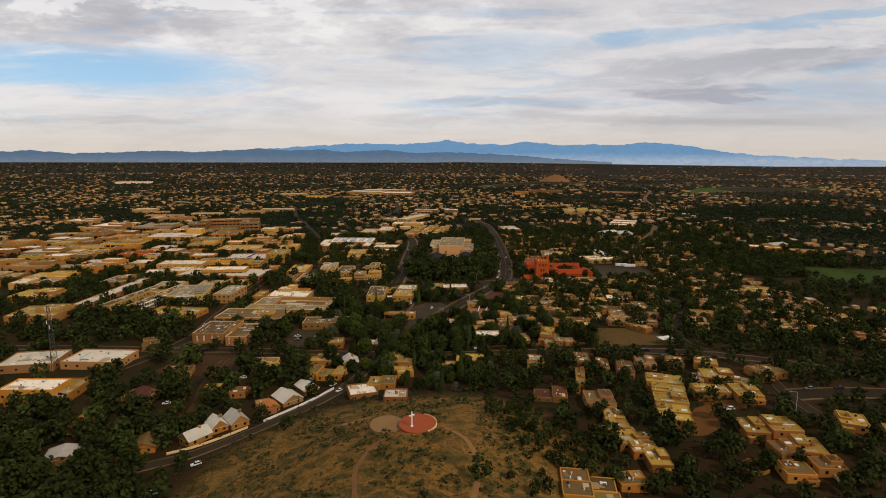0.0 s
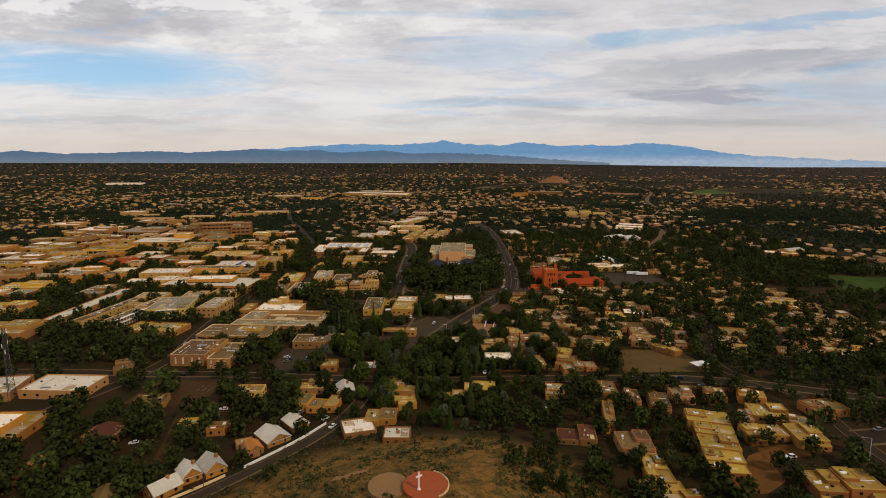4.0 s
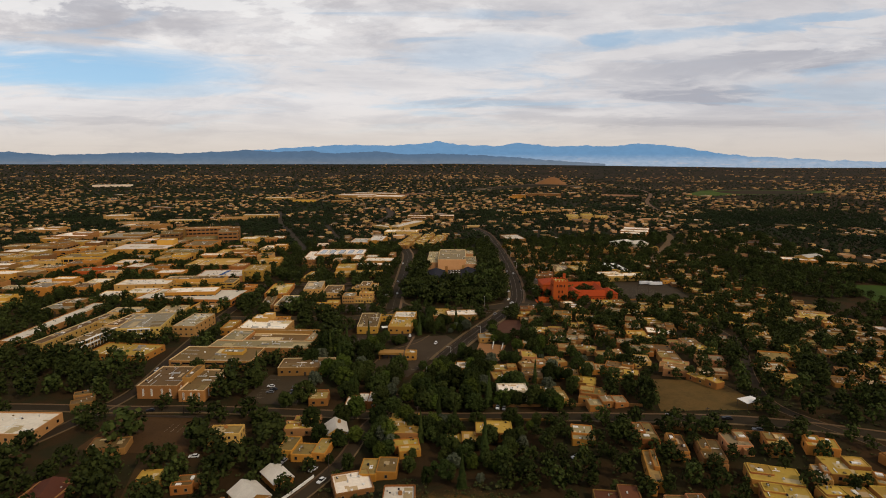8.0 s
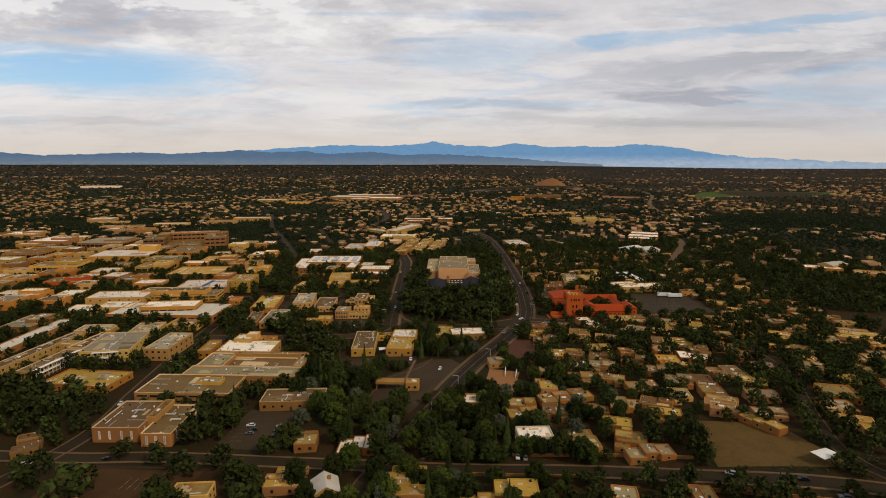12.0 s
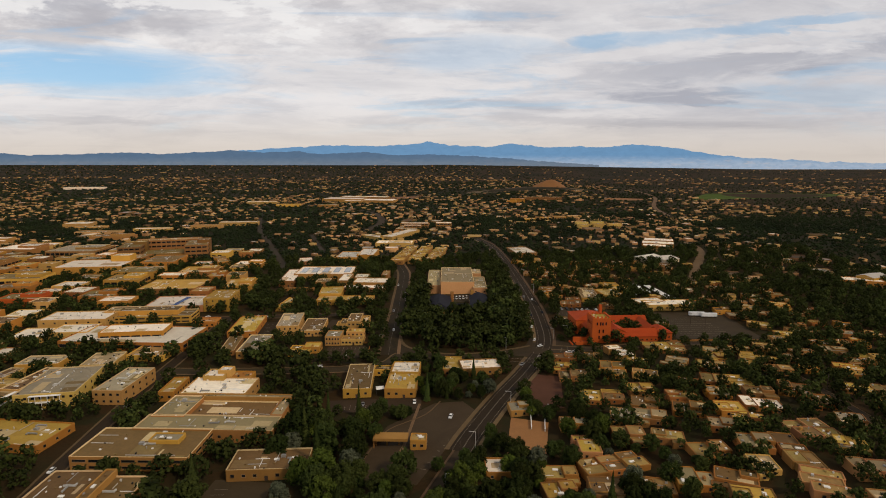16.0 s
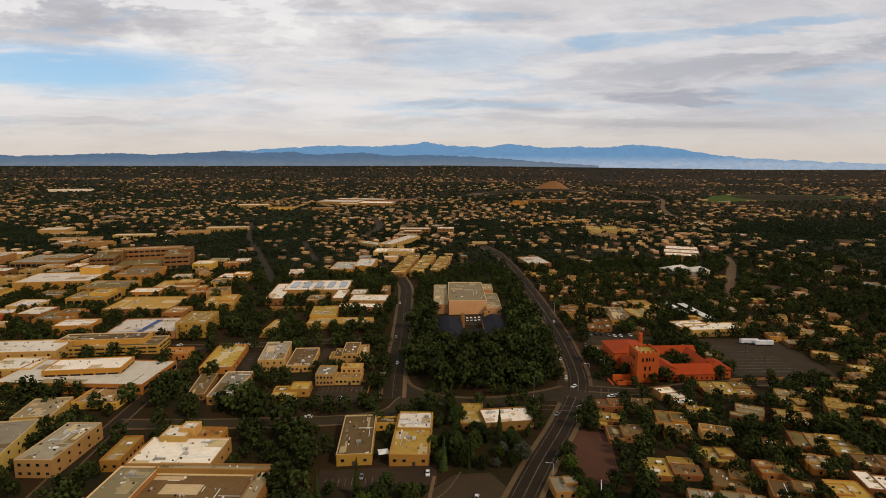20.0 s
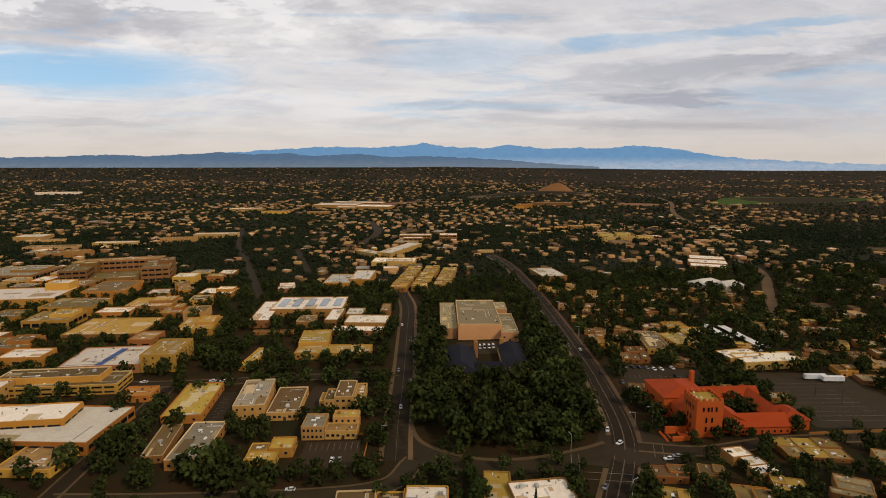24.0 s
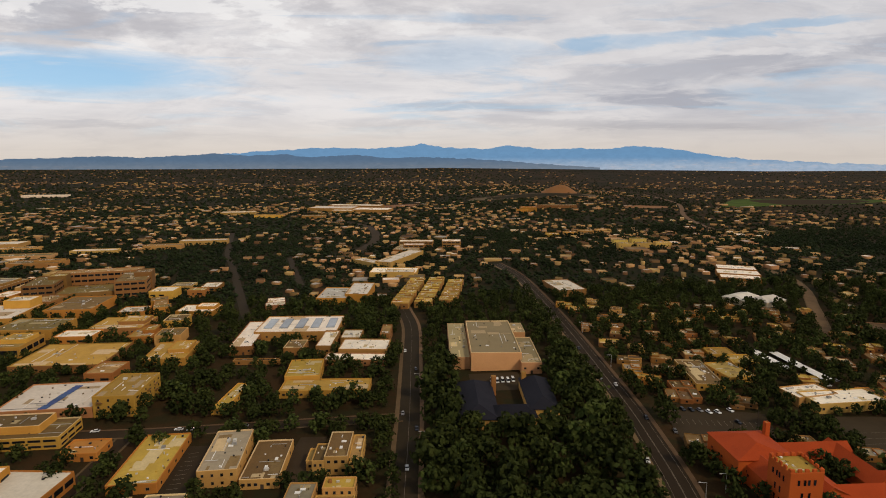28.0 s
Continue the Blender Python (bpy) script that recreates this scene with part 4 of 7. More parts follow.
block(t, 13.6, 822.4, 35.3, 79.9, -2.6, 13.0, "peach", "olive", 1, 0, 0, 3)
block(t, 36.4, 802.0, 14.4, 56.5, -3.1, 8.0, "peach", "olive", 1, 3, 3, 2)
t = thing("office_building", "tan box building with bright white roof", "building", 118.6, 1007.2)
block(t, 118.6, 1007.2, 30.2, 52.4, 7.5, 7.0, "tan", "white", 2, 6, 4, 3)
t = thing("office_building", "low yellow office wing with brown roof", "building", 142.1, 756.1)
block(t, 142.1, 756.1, 17.6, 44.5, -7.6, 4.5, "yellow", "brown", 1, 3, 8, 3)
t = thing("office_building", "low yellow office wing with tan roof", "building", 164.4, 758.2)
block(t, 164.4, 758.2, 19.8, 27.8, 6.8, 4.5, "yellow", "tan", 1, 5, 6, 3)
t = thing("office_building", "small yellow stucco office", "building", 176.4, 793.5)
block(t, 176.4, 793.5, 18.5, 15.5, -2.1, 4.5, "yellow", "yellow", 1, 4, 3, 2)
t = thing("office_building", "small yellow stucco office", "building", 182.8, 776.6)
block(t, 182.8, 776.6, 17.5, 18.2, -6.0, 4.5, "yellow", "yellow", 1, 4, 3, 2)
t = thing("office_building", "cream building with pale roofs and arched portico", "building", 188.7, 717.2)
block(t, 188.7, 717.2, 27.6, 16.4, 9.9, 6.0, "cream", "white", 1, 3, 3, 6)
block(t, 203.0, 707.9, 43.9, 18.3, 3.9, 6.0, "cream", "white", 1, 9, 2, 8)
t = thing("office_building", "adobe corner building with white roof", "building", -5.1, 564.9)
block(t, -5.1, 564.9, 11.9, 25.2, -6.0, 5.0, "tan", "yellow", 1, 2, 3, 2)
block(t, 12.7, 559.3, 26.1, 17.1, 5.4, 5.5, "tan", "white", 1, 5, 3, 5)
t = thing("office_building", "yellow U-shaped adobe office around a courtyard", "building", -65.0, 545.9)
block(t, -65.0, 545.9, 16.8, 41.8, 1.0, 6.0, "yellow", "brown", 1, 3, 6, 3)
block(t, -37.1, 543.8, 19.0, 43.4, -4.1, 6.0, "yellow", "yellow", 1, 4, 6, 9)
block(t, -51, 563, 12, 8, -2, 4.5, "yellow", "brown", 1, 2, 0, 2)
block(t, -35.8, 557, 18, 19, -4.1, 6.7, "yellow", "white", 0, 0, 0, 6, keep=False)
t = thing("office_building", "pale yellow two-storey building with porch columns", "building", -246.2, 541.0)
block(t, -246.2, 541.0, 33.0, 44.2, 8.3, 9.0, "lemon", "grey", 2, 8, 5, 8)
gallery(t, -242.0, 518.9, 16, 8.3, 0, 2, 4.0)
block(t, -208.2, 541.1, 17.9, 37.5, -3.5, 9.0, "cream", "grey", 2, 4, 5, 5)
t = thing("office_building", "tan two-storey office with brown gravel roof", "building", -159.9, 463.7)
block(t, -159.9, 463.7, 55.6, 29.1, -3.2, 7.0, "tan", "brown", 2, 10, 4, 4, band=True)
block(t, -150, 466, 15, 8, -3, 8.4, "yellow", "grey", 0, 0, 0, 3)
t = thing("office_building", "tan office with brown roof and white parapet line", "building", -95.3, 447.5)
block(t, -95.3, 447.5, 35.5, 18.5, 1.3, 5.5, "tan", "brown", 1, 7, 3, 4)
t = thing("office_building", "long cream two-storey building", "building", -278.6, 526.0)
block(t, -293.0, 524.0, 10, 80, -7.7, 8.4, "cream", "brown", 2, 2, 16, 5)
block(t, -272.6, 506.0, 10, 42, -7.7, 7.6, "cream", "brown", 2, 2, 9, 3)
block(t, -266.0, 545.0, 12, 36, -7.7, 8.6, "cream", "brown", 2, 2, 8, 3)
block(t, -279.5, 541.0, 18, 10, -7.7, 8.0, "cream", "tan", 2, 3, 1, 1)
gallery(t, -267.4, 506.8, 40, -7.7, 90, 2)
gallery(t, -259.8, 545.9, 34, -7.7, 90, 2)
t = thing("office_building", "long low building with white roof", "building", -328.3, 557.0)
block(t, -328.3, 557.0, 14.5, 115.6, -2.0, 5.0, "tan", "white", 1, 2, 12, 4)
t = thing("office_building", "cream multi-level building with white roofs", "building", -318.3, 670.1)
block(t, -318, 684, 54, 28, 3, 10, "cream", "white", 2, 6, 3, 5)
block(t, -306, 656, 30, 24, 3, 7.2, "cream", "white", 2, 4, 3, 4)
block(t, -336, 652, 26, 26, 3, 5, "cream", "white", 1, 4, 2, 3)
t = thing("office_building", "orange stucco government building with tall windows", "building", -174.1, 421.0)
block(t, -174.1, 421.0, 23.9, 32.3, -1.1, 8.0, "tan", "brown", 0, 0, 0, 3)
to = pose(0, 0, 0, 0, 0, -1.1)
for q in (-8, -3, 3, 8):
    tall_window(t, to, q, -16.15, 4.0, 0, 1.0, 4.2)
for q in (-11, -4, 4, 11):
    tall_window(t, to, 11.95, q, 4.0, 90, 1.0, 4.2)
block(t, -160.3, 424.0, 5.0, 22.0, -1.1, 9.6, "tan", "tan", 0, 0, 0, 1, keep=False)
block(t, -151.7, 416.7, 15.4, 33.7, -1.9, 7.0, "tan", "brown", 0, 0, 0, 2)
to = pose(22.4, -4.3, 0, 0, 0, -1.9)
for q in (-4.5, 0, 4.5):
    tall_window(t, to, q, -16.85, 3.6, 0, 1.0, 4.2)
for q in (-11, -4, 4, 11):
    tall_window(t, to, 7.7, q, 3.6, 90, 1.0, 4.2)
t = thing("office_building", "low orange building with cluttered yellow roof", "building", -233.2, 481.8)
block(t, -233.2, 481.8, 45.0, 25.1, -8.4, 4.5, "orange", "yellow", 1, 5, 3, 6)
t = thing("office_building", "pink stucco building with off-white roof", "building", -271.5, 360.5)
block(t, -271.5, 360.5, 34.1, 28.0, 10.0, 5.5, "pink", "white", 1, 4, 3, 3)
t = thing("office_building", "pink stucco building with off-white stepped roof", "building", -230.3, 364.6)
block(t, -230.3, 364.6, 38.6, 24.8, -2.6, 5.5, "pink", "white", 1, 5, 3, 3)
t = thing("office_building", "orange stucco building with raised white-roofed storey", "building", -228.0, 311.5)
block(t, -228.0, 311.5, 32.3, 29.8, 1.8, 5.0, "orange", "yellow", 1, 4, 3, 2)
block(t, -235.1, 310.0, 31.2, 17.1, -0.0, 8.0, "orange", "white", 1, 6, 2, 2)
t = thing("office_building", "pink house with dark brown roof", "building", -171.9, 304.5)
block(t, -171.9, 304.5, 15.2, 12.5, -4.0, 4.5, "pink", "redbrown", 1, 3, 2, 2)
t = thing("office_building", "white two-storey stucco house", "building", 31.1, 378.7)
block(t, 31.1, 378.7, 16.2, 10.4, 0.7, 7.5, "white", "white", 2, 4, 2, 3)
t = thing("office_building", "tan two-storey house with white balcony", "building", -115.0, 352.1)
block(t, -115.0, 352.1, 15.9, 10.3, 2.9, 6.5, "cream", "tan", 2, 5, 2, 1)
t = thing("adobe_house", "brown adobe house with flat brown roof", "house", 54.8, 273.1)
cluster(t, 54.8, 273.1, 16.3, 14.3, -8.3, 3.8, "brown", "redbrown", 1, 4, 2, 3)
t = thing("adobe_house", "orange adobe house with flat brown roof", "house", 55.6, 326.7)
cluster(t, 55.6, 326.7, 12.3, 13.3, -11.6, 3.3, "orange", "olive", 1, 3, 2, 3)
t = thing("adobe_house", "orange adobe house with flat brown roof", "house", 52.1, 184.0)
rambling(t, 52.1, 184.0, 18.2, 18.6, -7.3, 5.0, "orange", "brown", 1, 4, 3, 3)
t = thing("adobe_house", "brown adobe house with flat white roof", "house", -45.5, 302.6)
block(t, -45.5, 302.6, 15.7, 15.2, 16.9, 3.5, "brown", "white", 1, 3, 2, 3)
t = thing("adobe_house", "earth-brown adobe house with flat white roof", "house", -25.2, 286.9)
block(t, -25.2, 286.9, 12.5, 11.5, -0.3, 3.5, "adobe", "white", 1, 3, 1, 3)
t = thing("adobe_house", "orange adobe house with flat tan roof", "house", -35.3, 313.2)
cluster(t, -35.3, 313.2, 15.5, 15.0, -2.7, 5.0, "orange", "tan", 1, 3, 2, 3)
t = thing("adobe_house", "tan adobe house with flat tan-yellow roof", "house", -27.4, 353.4)
cluster(t, -27.4, 353.4, 16.8, 23.9, -3.1, 5.5, "tan", "yellow", 1, 4, 3, 3)
t = thing("adobe_house", "orange adobe house with flat tan-yellow roof", "house", -24.2, 332.2)
cluster(t, -24.2, 332.2, 12.0, 12.4, 7.0, 4.0, "orange", "yellow", 1, 3, 2, 3)
t = thing("adobe_house", "orange adobe house with flat tan roof", "house", -72.5, 336.6)
cluster(t, -72.5, 336.6, 23.1, 14.5, -7.6, 5.0, "orange", "tan", 1, 5, 2, 3)
t = thing("adobe_house", "pink adobe house with flat tan-yellow roof", "house", -80.3, 364.2)
cluster(t, -80.3, 364.2, 17.7, 17.9, 2.0, 4.0, "pink", "yellow", 1, 4, 2, 3)
t = thing("adobe_house", "pink adobe house with flat tan roof", "house", -95.3, 289.4)
cluster(t, -95.3, 289.4, 9.0, 15.6, 25.9, 4.0, "pink", "tan", 1, 2, 2, 3)
t = thing("adobe_house", "brown adobe house with flat brown roof", "house", -213.7, 400.9)
cluster(t, -213.7, 400.9, 11.7, 19.2, 27.3, 4.0, "brown", "brown", 1, 2, 3, 3)
t = thing("adobe_house", "brown adobe house with flat brown roof", "house", -168.7, 345.0)
cluster(t, -168.7, 345.0, 16.8, 14.9, 11.2, 4.0, "brown", "brown", 1, 4, 2, 3)
t = thing("adobe_house", "earth-brown adobe house with flat brown roof", "house", -118.2, 312.0)
cluster(t, -118.2, 312.0, 10.5, 10.5, 6.3, 4.0, "adobe", "brown", 1, 2, 1, 3)
t = thing("adobe_house", "earth-brown adobe house with flat tan-yellow roof", "house", -134.6, 316.3)
cluster(t, -134.6, 316.3, 11.5, 11.7, 5.5, 4.0, "adobe", "yellow", 1, 2, 1, 3)
t = thing("adobe_house", "earth-brown adobe house with flat tan roof", "house", -78.8, 398.3)
cluster(t, -78.8, 398.3, 13.3, 15.9, 3.3, 4.5, "adobe", "tan", 1, 3, 2, 3)
t = thing("adobe_house", "earth-brown adobe house with flat white roof", "house", -51.8, 390.0)
cluster(t, -51.8, 390.0, 17.5, 14.9, -2.2, 4.5, "adobe", "white", 1, 4, 2, 3)
t = thing("adobe_house", "tan adobe house with flat tan roof", "house", 51.6, 373.8)
cluster(t, 51.6, 373.8, 15.2, 16.8, 1.2, 3.8, "tan", "tan", 1, 3, 2, 3)
t = thing("adobe_house", "earth-brown adobe house with flat brown roof", "house", 75.9, 357.1)
cluster(t, 75.9, 357.1, 19.1, 9.9, -0.5, 3.8, "adobe", "olive", 1, 4, 1, 3)
t = thing("office_building", "bright orange adobe house", "building", 191.2, 403.5)
block(t, 191.2, 403.5, 16.6, 17.6, -14.3, 3.8, "orange", "tan", 1, 4, 2, 1)
t = thing("adobe_house", "pink adobe house with flat tan roof", "house", 126.6, 393.1)
cluster(t, 126.6, 393.1, 15.6, 20.8, -26.2, 3.8, "pink", "tan", 1, 3, 3, 3)
t = thing("adobe_house", "pink adobe house with flat tan roof", "house", 153.2, 440.0)
rambling(t, 153.2, 440.0, 17.9, 18.5, -2.2, 3.8, "pink", "tan", 1, 4, 3, 3)
t = thing("adobe_house", "earth-brown adobe house with flat brown roof", "house", 133.4, 427.2)
cluster(t, 133.4, 427.2, 14.5, 16.3, -14.4, 3.8, "adobe", "brown", 1, 3, 2, 3)
t = thing("adobe_house", "earth-brown adobe house with flat tan-yellow roof", "house", 132.4, 370.5)
cluster(t, 132.4, 370.5, 19.7, 7.4, -69.4, 4.0, "adobe", "yellow", 1, 4, 1, 3)
t = thing("adobe_house", "pink adobe house with flat brown roof", "house", 149.9, 399.3)
cluster(t, 149.9, 399.3, 14.4, 13.3, -9.0, 3.8, "pink", "olive", 1, 3, 2, 3)
t = thing("adobe_house", "orange adobe house with flat brown roof", "house", 82.7, 406.2)
cluster(t, 82.7, 406.2, 14.7, 14.5, -10.5, 3.8, "orange", "olive", 1, 3, 2, 3)
t = thing("adobe_house", "earth-brown adobe house with flat tan roof", "house", 99.3, 426.6)
cluster(t, 99.3, 426.6, 15.1, 13.3, -0.7, 3.8, "adobe", "tan", 1, 3, 2, 3)
t = thing("adobe_house", "earth-brown adobe house with flat white roof", "house", 149.4, 472.2)
cluster(t, 149.4, 472.2, 18.6, 16.0, -12.3, 3.8, "adobe", "white", 1, 4, 2, 3)
t = thing("adobe_house", "tan adobe house with flat tan-yellow roof", "house", 157.5, 509.5)
cluster(t, 157.5, 509.5, 15.1, 18.2, -11.2, 3.8, "tan", "yellow", 1, 3, 3, 3)
t = thing("adobe_house", "pink adobe house with flat tan-yellow roof", "house", 308.4, 545.3)
cluster(t, 308.4, 545.3, 32.7, 33.5, -22.1, 3.8, "pink", "yellow", 1, 5, 3, 3)
t = thing("adobe_house", "tan adobe house with flat tan roof", "house", 270.4, 476.9)
cluster(t, 270.4, 476.9, 26.7, 18.4, -10.9, 3.8, "tan", "tan", 1, 5, 3, 3)
t = thing("adobe_house", "tan adobe house with flat tan-yellow roof", "house", 215.0, 427.4)
cluster(t, 215.0, 427.4, 10.5, 18.9, -24.1, 3.8, "tan", "yellow", 1, 2, 3, 3)
t = thing("adobe_house", "orange adobe house with flat tan-yellow roof", "house", 243.9, 533.5)
cluster(t, 243.9, 533.5, 17.2, 25.2, -25.0, 3.8, "orange", "yellow", 1, 4, 3, 3)
t = thing("office_building", "yellow school building with blue vaulted roof", "building", 467.9, 808.8)
block(t, 455, 792, 40, 20, -22, 6.0, "orange", "white", 1, 6, 2, 2)
gable(t, 474, 800, 18, 30, -66, 8.0, 10.0, "yellow", "metal")
block(t, 500, 760, 52, 24, -24, 6.0, "yellow", "tan", 1, 8, 2, 3)
t = thing("adobe_house", "earth-brown adobe house with flat tan-yellow roof", "house", 16.9, 340.2)
cluster(t, 16.9, 340.2, 16.8, 13.6, -3.5, 5.0, "adobe", "yellow", 1, 4, 2, 3)
t = thing("adobe_house", "brown adobe house with flat tan-yellow roof", "house", 1.9, 335.9)
cluster(t, 1.9, 335.9, 14.9, 11.3, -1.5, 3.8, "brown", "yellow", 1, 3, 1, 3)
t = thing("adobe_house", "tan adobe house with flat white roof", "house", 111.4, 574.4)
cluster(t, 111.4, 574.4, 12.3, 23.6, 8.3, 5.0, "tan", "white", 1, 3, 3, 3)
t = thing("adobe_house", "earth-brown adobe house with flat tan-yellow roof", "house", 147.3, 585.7)
rambling(t, 147.3, 585.7, 27.5, 18.7, -8.2, 3.8, "adobe", "yellow", 1, 5, 3, 3)
t = thing("adobe_house", "brown adobe house with flat brown roof", "house", 139.6, 548.6)
cluster(t, 139.6, 548.6, 16.8, 17.1, -28.8, 3.8, "brown", "olive", 1, 4, 2, 3)
t = thing("adobe_house", "earth-brown adobe house with flat tan roof", "house", 159.6, 541.5)
rambling(t, 159.6, 541.5, 18.3, 17.0, -16.1, 3.8, "adobe", "tan", 1, 4, 2, 3)
t = thing("adobe_house", "earth-brown adobe house with flat tan roof", "house", 146.5, 511.7)
cluster(t, 146.5, 511.7, 16.2, 15.9, -19.8, 3.8, "adobe", "tan", 1, 4, 2, 3)
t = thing("adobe_house", "earth-brown adobe house with flat tan roof", "house", 130.8, 512.3)
cluster(t, 130.8, 512.3, 11.3, 10.9, -23.8, 3.8, "adobe", "tan", 1, 2, 1, 3)
t = thing("adobe_house", "tan adobe house with flat tan roof", "house", 211.9, 573.2)
cluster(t, 211.9, 573.2, 14.2, 15.4, -17.3, 6.5, "tan", "tan", 1, 3, 2, 3)
t = thing("adobe_house", "tan adobe house with flat tan-yellow roof", "house", 187.0, 550.3)
cluster(t, 187.0, 550.3, 10.5, 24.9, -23.8, 5.0, "tan", "yellow", 1, 2, 3, 3)
t = thing("adobe_house", "tan adobe house with flat brown roof", "house", 68.6, 535.9)
cluster(t, 68.6, 535.9, 16.7, 15.0, -9.4, 3.8, "tan", "brown", 1, 4, 2, 3)
t = thing("adobe_house", "earth-brown adobe house with flat tan-yellow roof", "house", 75.4, 500.1)
rambling(t, 75.4, 500.1, 22.2, 15.6, -11.2, 3.8, "adobe", "yellow", 1, 5, 2, 3)
t = thing("adobe_house", "orange adobe house with flat tan-yellow roof", "house", 305.1, 702.3)
cluster(t, 305.1, 702.3, 19.9, 24.9, -24.7, 3.8, "orange", "yellow", 1, 4, 3, 3)
t = thing("adobe_house", "earth-brown adobe house with flat brown roof", "house", 116.6, 724.9)
cluster(t, 116.6, 724.9, 19.1, 15.7, -13.9, 4.0, "adobe", "brown", 1, 4, 2, 3)
t = thing("adobe_house", "earth-brown adobe house with flat tan roof", "house", 56.0, 425.3)
rambling(t, 56.0, 425.3, 26.7, 12.8, 10.4, 4.3, "adobe", "tan", 1, 5, 2, 3)
t = thing("adobe_house", "pink adobe house with flat tan-yellow roof", "house", 49.9, 442.3)
cluster(t, 49.9, 442.3, 10.8, 16.9, -5.0, 4.3, "pink", "yellow", 1, 2, 2, 3)
t = thing("adobe_house", "earth-brown adobe house with flat white roof", "house", 9.3, 431.8)
block(t, 9.3, 431.8, 14.7, 12.4, -2.4, 4.0, "adobe", "white", 1, 3, 2, 3)
t = thing("adobe_house", "earth-brown adobe house with flat brown roof", "house", -42.2, 1356.6)
cluster(t, -42.2, 1356.6, 56.6, 97.7, -11.2, 6.0, "adobe", "olive", 1, 5, 3, 3)
t = thing("adobe_house", "earth-brown adobe house with flat white roof", "house", 325.7, 1038.1)
cluster(t, 325.7, 1038.1, 47.2, 70.5, -23.7, 6.0, "adobe", "white", 1, 5, 3, 3)
t = thing("adobe_house", "pink adobe house with flat white roof", "house", -185.8, 985.1)
cluster(t, -185.8, 985.1, 21.1, 35.5, 12.0, 5.0, "pink", "white", 1, 5, 3, 3)
t = thing("adobe_house", "orange adobe house with flat tan roof", "house", -300.4, 980.9)
cluster(t, -300.4, 980.9, 17.4, 51.4, 22.4, 7.0, "orange", "tan", 1, 4, 3, 3)

# ---- terraced adobe houses on the slope ----


def terrace(x, y, w, d, yaw, h, wall, roof, label):
    """One flat-roofed adobe house of a terrace: a main block, a raised room, and a lower one in front."""
    rng = random.Random(int(x * 5 + y * 3))
    t = thing("adobe_house", label, "house", x, y, "terraced adobe houses")
    c, s = math.cos(radians(yaw)), math.sin(radians(yaw))
    block(t, x, y, w, d, yaw, h, wall, roof, 1, max(1, int(w / 5)), 1, 1, rng.uniform(0.25, 0.4))
    p, q = rng.choice((-1, 1)) * w * 0.24, d * 0.16
    block(t, x + p * c - q * s, y + p * s + q * c, w * 0.46, d * 0.58, yaw, h + rng.uniform(0.5, 1.1), wall, roof, 0, 0, 0, 1, 0.3, keep=False)
    if d > 9:
        p, q = rng.choice((-1, 1)) * w * 0.26, -d * 0.5 - 0.9
        block(t, x + p * c - q * s, y + p * s + q * c, w * 0.42, 2.4, yaw, h - 0.9, wall, roof, 1, 1, 0, 0, 0.25, keep=False)


OCHRE = "earth-brown adobe house with stained ochre flat roof"
for x, y, w, d, yaw in ((79, 247.3, 9.1, 10, -6), (78, 238.5, 10, 10, -3), (75.5, 231, 17, 8, 0), (81.1, 224.5, 16, 8, 6), (82.8, 218, 11, 9, 0), (85.5, 209.5, 9, 12, -2), (114, 277.8, 18, 12, -16), (111.8, 266.6, 16, 10, -16),
                        (109, 256.6, 15.5, 11, -15), (106.3, 247, 14.6, 9.5, -13), (104.3, 239, 14, 8, -8), (141.3, 278.2, 16, 13, -11), (130.5, 262.5, 17, 10, -4), (145.5, 258.4, 12, 15, -6), (131.7, 226.4, 10, 13.8, -6),
                        (144, 226.4, 12.5, 13.8, -5), (145.3, 210, 10.2, 13.5, -11), (176, 229, 11, 13, -23), (190, 218, 13, 15, -23)):
    terrace(x, y, w, d, yaw, 3.3, "adobe", "yellow", OCHRE)
for x, y, w, d, yaw, h, wall, roof, label in ((77.1, 264.3, 14, 15, -4, 3.6, "pink", "brown", "pink-brown adobe house with brown gravel roof"), (70.4, 196, 11, 9, 5, 3.4, "orange", "tan", "orange adobe house with curved terrace wall"),
                                              (130.3, 276, 5.4, 10.6, -20, 3.3, "tan", "grey", "narrow tan adobe house with grey roof"), (149, 269, 7.6, 8, -23, 3.3, "orange", "olive", "small orange adobe house with olive roof"),
                                              (135.5, 209.5, 9, 11, 0, 3.2, "adobe", "brown", "earth-brown adobe house with brown roof"), (144.9, 198, 11, 9, -5, 3.2, "adobe", "brown", "earth-brown adobe house with brown roof"),
                                              (132, 196, 11, 9.7, -5, 3.2, "orange", "brown", "orange-brown adobe house with brown roof"), (74.1, 291, 5, 24, -12, 4.2, "orange", "tan", "narrow orange adobe row house with tan roof"),
                                              (81.4, 318.8, 9, 16, -6, 4, "adobe", "tan", "earth-brown adobe house with tan roof"), (100.3, 298.2, 9.2, 16.8, -12, 3.8, "brown", "brown", "brown adobe house with brown roof"),
                                              (113, 303, 10, 11, -6, 3.8, "pink", "olive", "pink adobe house with olive-brown roof"), (143, 295, 11.7, 9, -20, 3.8, "orange", "yellow", "orange adobe house with ochre roof"),
                                              (128, 300, 9, 12, -14, 3.6, "adobe", "tan", "earth-brown adobe house with tan roof"), (168, 281, 17, 12, 10, 3.6, "adobe", "tan", "earth-brown adobe house beside the street"),
                                              (90, 306, 7, 15, -10, 3.8, "adobe", "brown", "earth-brown adobe house with brown roof")):
    terrace(x, y, w, d, yaw, h, wall, roof, label)

